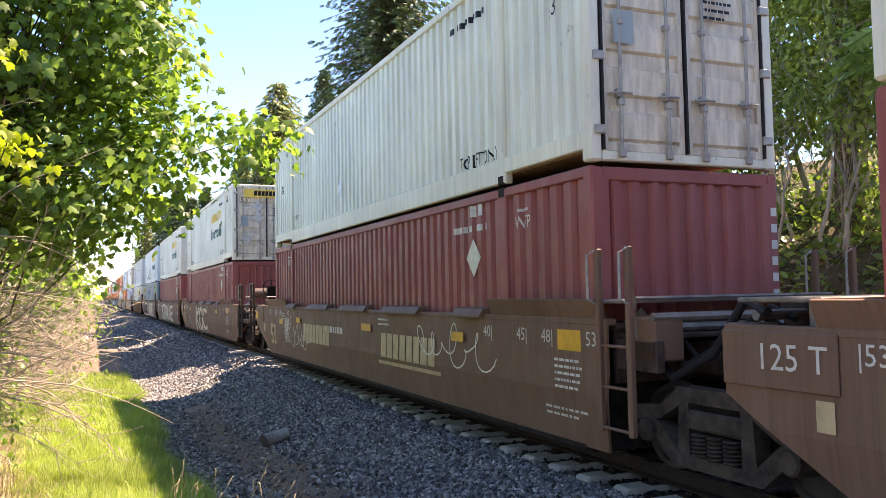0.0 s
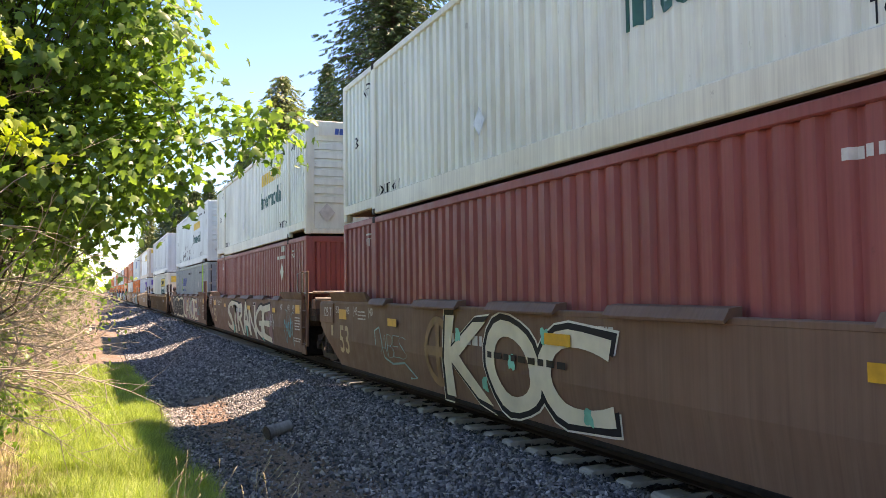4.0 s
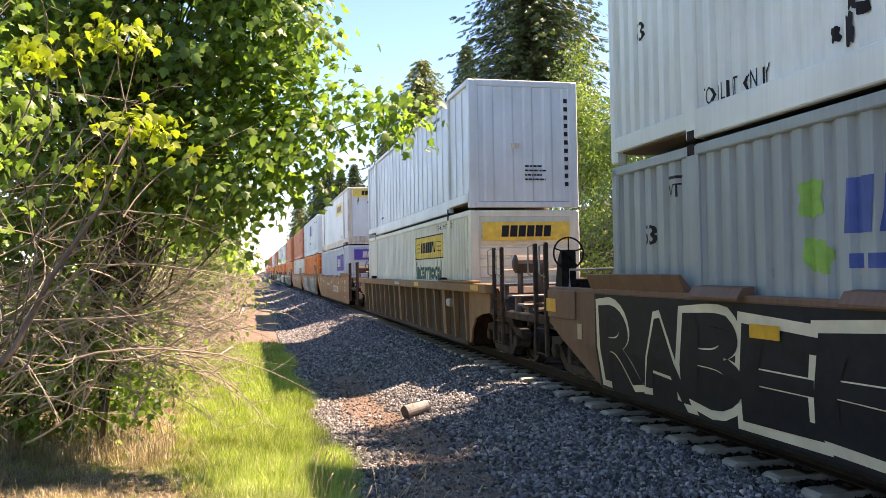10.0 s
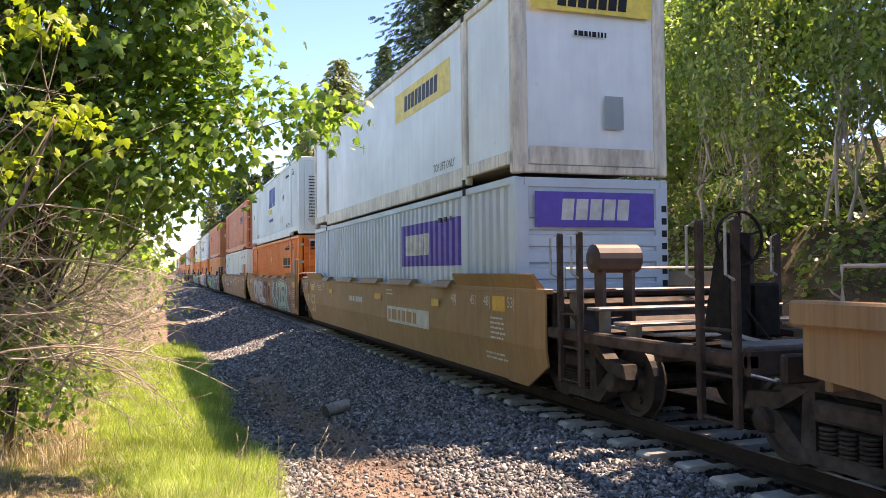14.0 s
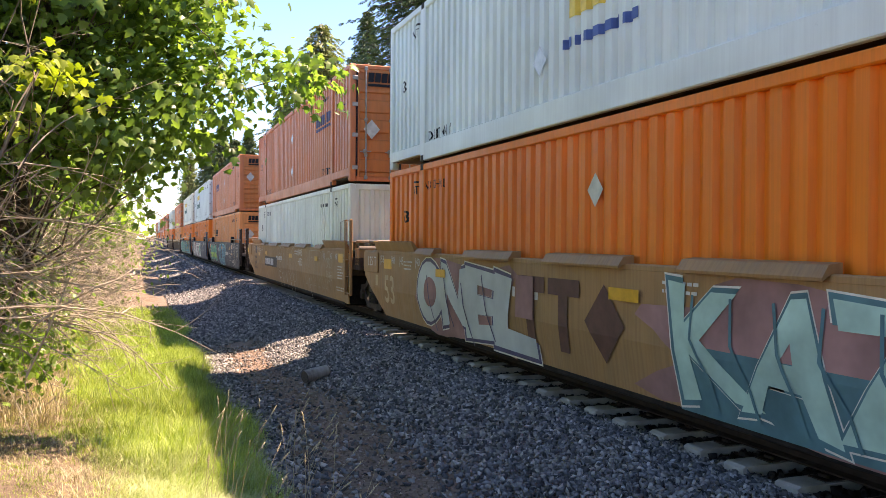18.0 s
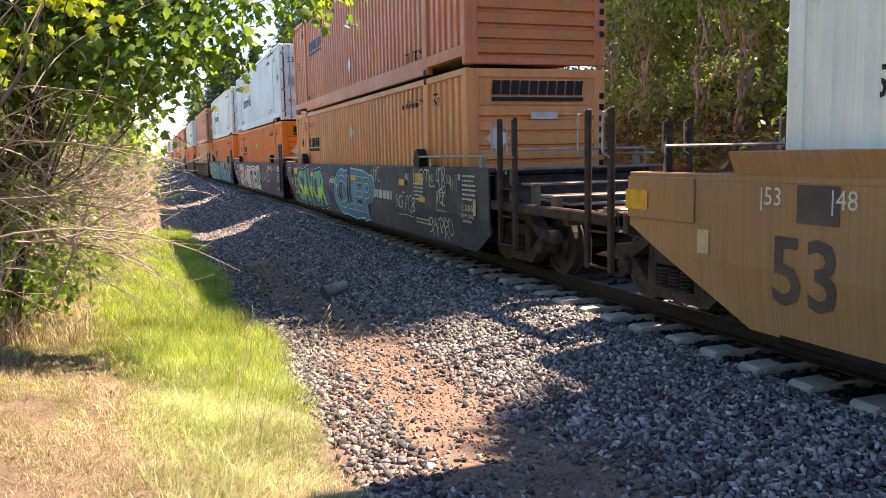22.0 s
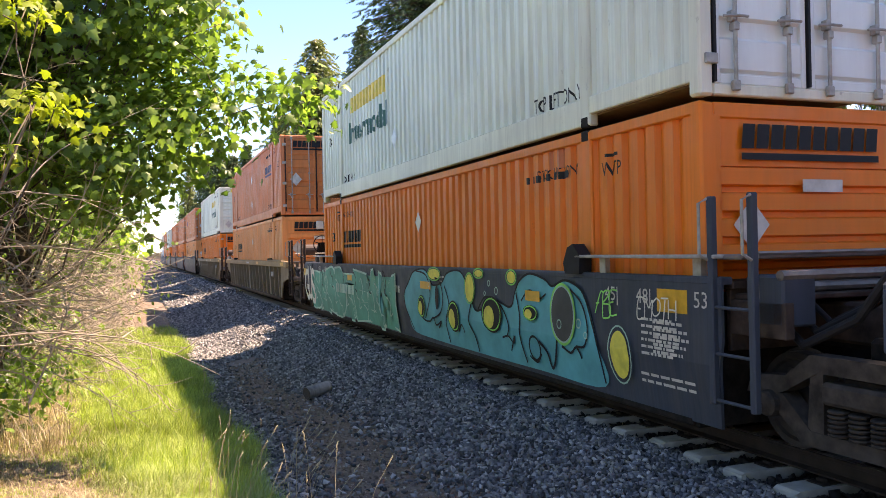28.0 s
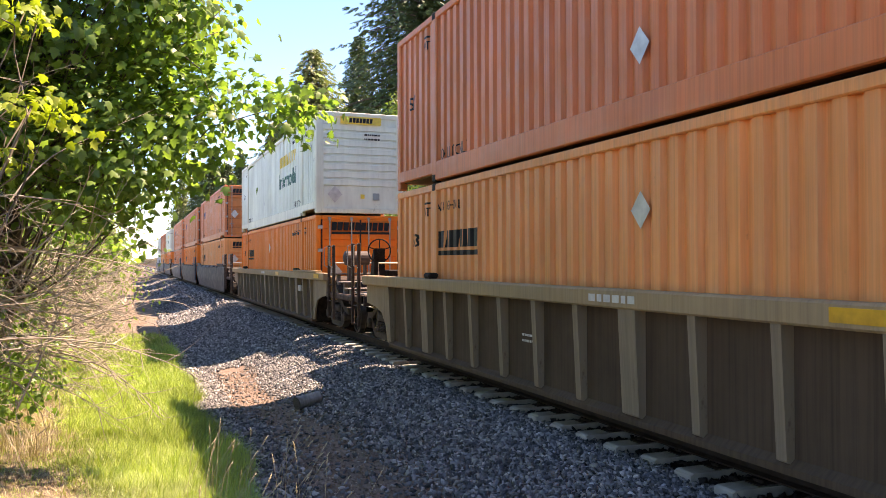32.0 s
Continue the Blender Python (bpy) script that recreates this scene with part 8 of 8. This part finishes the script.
    for yy, zz, w_, h_ in ((6.79, 1.48, 0.56, 0.18), (5.22, 1.3, 0.34, 0.42), (4.86, 1.53, 0.3, 0.1), (3.74, 1.5, 0.26, 0.16)):
        mark("sprayed_oval", oval_bm(w_, h_), SPRAYYELLOW, yy, zz, "yellow sprayed oval", 0.007)
        mark("spray_line", stroke_bm([((w_ / 2 + 0.03) * math.cos(a * 0.3), (h_ / 2 + 0.02) * math.sin(a * 0.3)) for a in range(22)], 0.02), SPRAYGREEN, yy, zz, "dull green edge", 0.0065)
    mark("spray_spot", oval_bm(0.16, 0.42), BLACK, 6.63, 1.1, "dark tooth shape", 0.018)
    mark("spray_spot", oval_bm(0.62, 0.74), SPRAYGREEN, 2.33, 1.1, "green rim of a dark oval", 0.018)
    mark("spray_spot", oval_bm(0.56, 0.68), SPRAYMINTPALE, 2.33, 1.1, "pale rim of a dark oval", 0.0195)
    mark("spray_spot", oval_bm(0.52, 0.64), GREYDARK, 2.33, 1.1, "dark oval", 0.021)
    mark("spray_line", hoop_bm(0.05, 0.016), SPRAYMINTPALE, 2.4, 0.98, "pale ring", 0.023)
    mark("spray_line", hoop_bm(0.15, 0.03), BLACK, 3.1, 0.62, "black ring", 0.020)
    for yy, zz, r_ in ((4.45, 1.4, 0.04), (4.2, 1.3, 0.05), (4.6, 1.25, 0.03), (7.0, 1.3, 0.04), (1.95, 1.02, 0.05), (1.8, 0.9, 0.035)):
        mark("spray_line", hoop_bm(r_, 0.014), SPRAYMINTPALE, yy, zz, "pale droplet", 0.020)


mural(mark)
mark("spray_field", panel_bm(8.1, 1.05), SPRAYJADEDULL, 13.1, 0.84, "jade sprayed field", 0.003)
spray_piece(mark, "SABDTEAM", 13.1, 8.0, 1.2, 116, ((SPRAYMINTPALE, 0.05, "pale mint rim of"), (SPRAYJADEDULL, 0.0, "jade bubble")), 0.89, 0.06)
for i in range(26):
    k = 16.9 - i * 0.3
    mark("spray_line", stroke_bm(smooth([(-0.16, 0.2), (-0.05, 0.28 - 0.1 * (i % 3)), (0.12, 0.05), (0.02, -0.15), (0.2, -0.22 + 0.12 * (i % 2))]), 0.03), SPRAYMINTPALE if i % 4 else BLACK, k, (1.2, 0.75, 1.0, 0.5)[i % 4], "curling sprayed line", 0.013 + 0.0004 * (i % 5))
mark("car_number", bars_bm(2.1, 0.36, 1, 118), SPRAYMINTPALE, 12.9, 1.0, "pale reporting mark bars", 0.02)
mark("spray_letters", piece_bm("GUS", 1.3, 1.1, 0.02, 119), SPRAYWHITE, 17.3, 0.95, "white tag", 0.016)
mark("spray_tag", tag_bm("EMOTH", 0.62, 0.2, 0.016, 147), SPRAYWHITE, 0.47, 1.28, "white spray tag", 0.007)
mark("spray_tag", tag_bm("ABE", 0.42, 0.26, 0.018, 148), SPRAYGREEN, 1.36, 1.27, "green spray tag", 0.007)
mark("sprayed_oval", oval_bm(0.34, 0.5), SPRAYYELLOW, 1.14, 0.76, "yellow sprayed oval", 0.008)
mark("spray_line", stroke_bm([(0.21 * math.cos(a * 0.3), 0.3 * math.sin(a * 0.3)) for a in range(22)], 0.018), SPRAYMINTPALE, 1.14, 0.76, "pale ring round the oval", 0.008)
mark("small_print", bars_bm(0.62, 0.40, 6, 150), INKWHITE, 0.42, 1.0)
s_, e = white_box(218.60, 113, "doors", (11.6, 2.15, 3.4, 0.6, True, False), SMOOTH, "white corrugated container with barred white doors")
e("plate", panel_bm(0.3, 0.5), YELLOW, 0.8, 1.85, "yellow caution sign", lift=0.05)
r, s_, e = container("shipping_container", "bright orange container with a ribbed front and black sign", 218.60, False, ORANGE, end="ribs")
orange_marks(s_, e, 114, "ribs")

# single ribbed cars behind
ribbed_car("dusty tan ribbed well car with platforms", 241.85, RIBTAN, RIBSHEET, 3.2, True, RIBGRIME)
r, s_, e = container("shipping_container", "faded red-orange container with barred doors", 241.85, True, FADED, end="doors", doormat=FRONTORANGE)
orange_marks(s_, e, 121, "doors", False, NAVY, 3.2)
for i in range(14):
    s_("reflective_dash", panel_bm(0.32, 0.06), INKWHITE, 2.6 + i * 0.85, 0.18, "white reflective dash")
r, s_, e = container("shipping_container", "pale orange container with a ribbed front and black sign", 241.85, False, PALE, end="ribs")
orange_marks(s_, e, 122, "ribs")
part("work_lamp", Geo().box(-0.06, 0.2, -0.13, 0.03, 2.42, 2.72, 0.02).made("work_lamp", PLACARD), r, "grey box lamp")
ribbed_car("dusty grey ribbed well car with platforms", 265.45, RIBTAN, RIBSHEET, 3.4, True, RIBGRIME)
s_, e = white_box(265.45, 131, "allribs", (4.6, 2.05, 3.3, 0.6, True, False), None, "white corrugated container with a ribbed front and yellow sign")
end_sign(e, 2.66, 1.2, 0.22)
r, s_, e = container("shipping_container", "deep orange container with barred doors", 265.45, False, ORANGE, end="doors")
orange_marks(s_, e, 132, "doors")

# the tail of the train, far down the line
for i, (yy, up, low) in enumerate(((289.0, FADED, PALE), (308.5, FADED, ORANGE), (328.0, FADED, FADED), (351.4, WHITE, ORANGE), (370.9, FADED, PALE), (390.4, BLUEWHITE, LIGHTGREY))):
    if i in (0, 3):
        smooth_car("dark well car far down the line", yy, CARDARK, "end", "joint", keyed=False)
    else:
        smooth_car("dark well car far down the line", yy, CARDARK, "joint", "joint" if i not in (2, 5) else "end", keyed=False)
    if up is WHITE or up is BLUEWHITE:
        white_box(yy, 150 + i, "allribs", (8.6, 2.05, 2.7, 0.62, True, False))
    else:
        r, s_, e = container("shipping_container", "faded red-orange container far down the line", yy, True, up, end="doors", doormat=FRONTORANGE)
        orange_marks(s_, e, 160 + i, "doors", False, NAVY)
    r, s_, e = container("shipping_container", "orange container far down the line", yy, False, low, end="ribs")
    orange_marks(s_, e, 170 + i, "ribs")

# ---- motion ----


def rolled(t):
    return float(np.interp(t, [r[0] for r in ROLLED], [r[1] for r in ROLLED]))


def motions():
    for ob, y0, z0 in MOVERS:
        walk(ob, [(t, pose(TRACK_X, y0 - s_, z0)) for t, s_ in ROLLED])
    turns = [(k / 15, math.degrees(rolled(k / 15) / WHEEL_R) % 360) for k in range(32 * 15 + 1)]
    for ob, y in TRUCKS:
        walk(ob, [(t, pose(0, y, RAIL_TOP + WHEEL_R, a)) for t, a in turns])


motions()
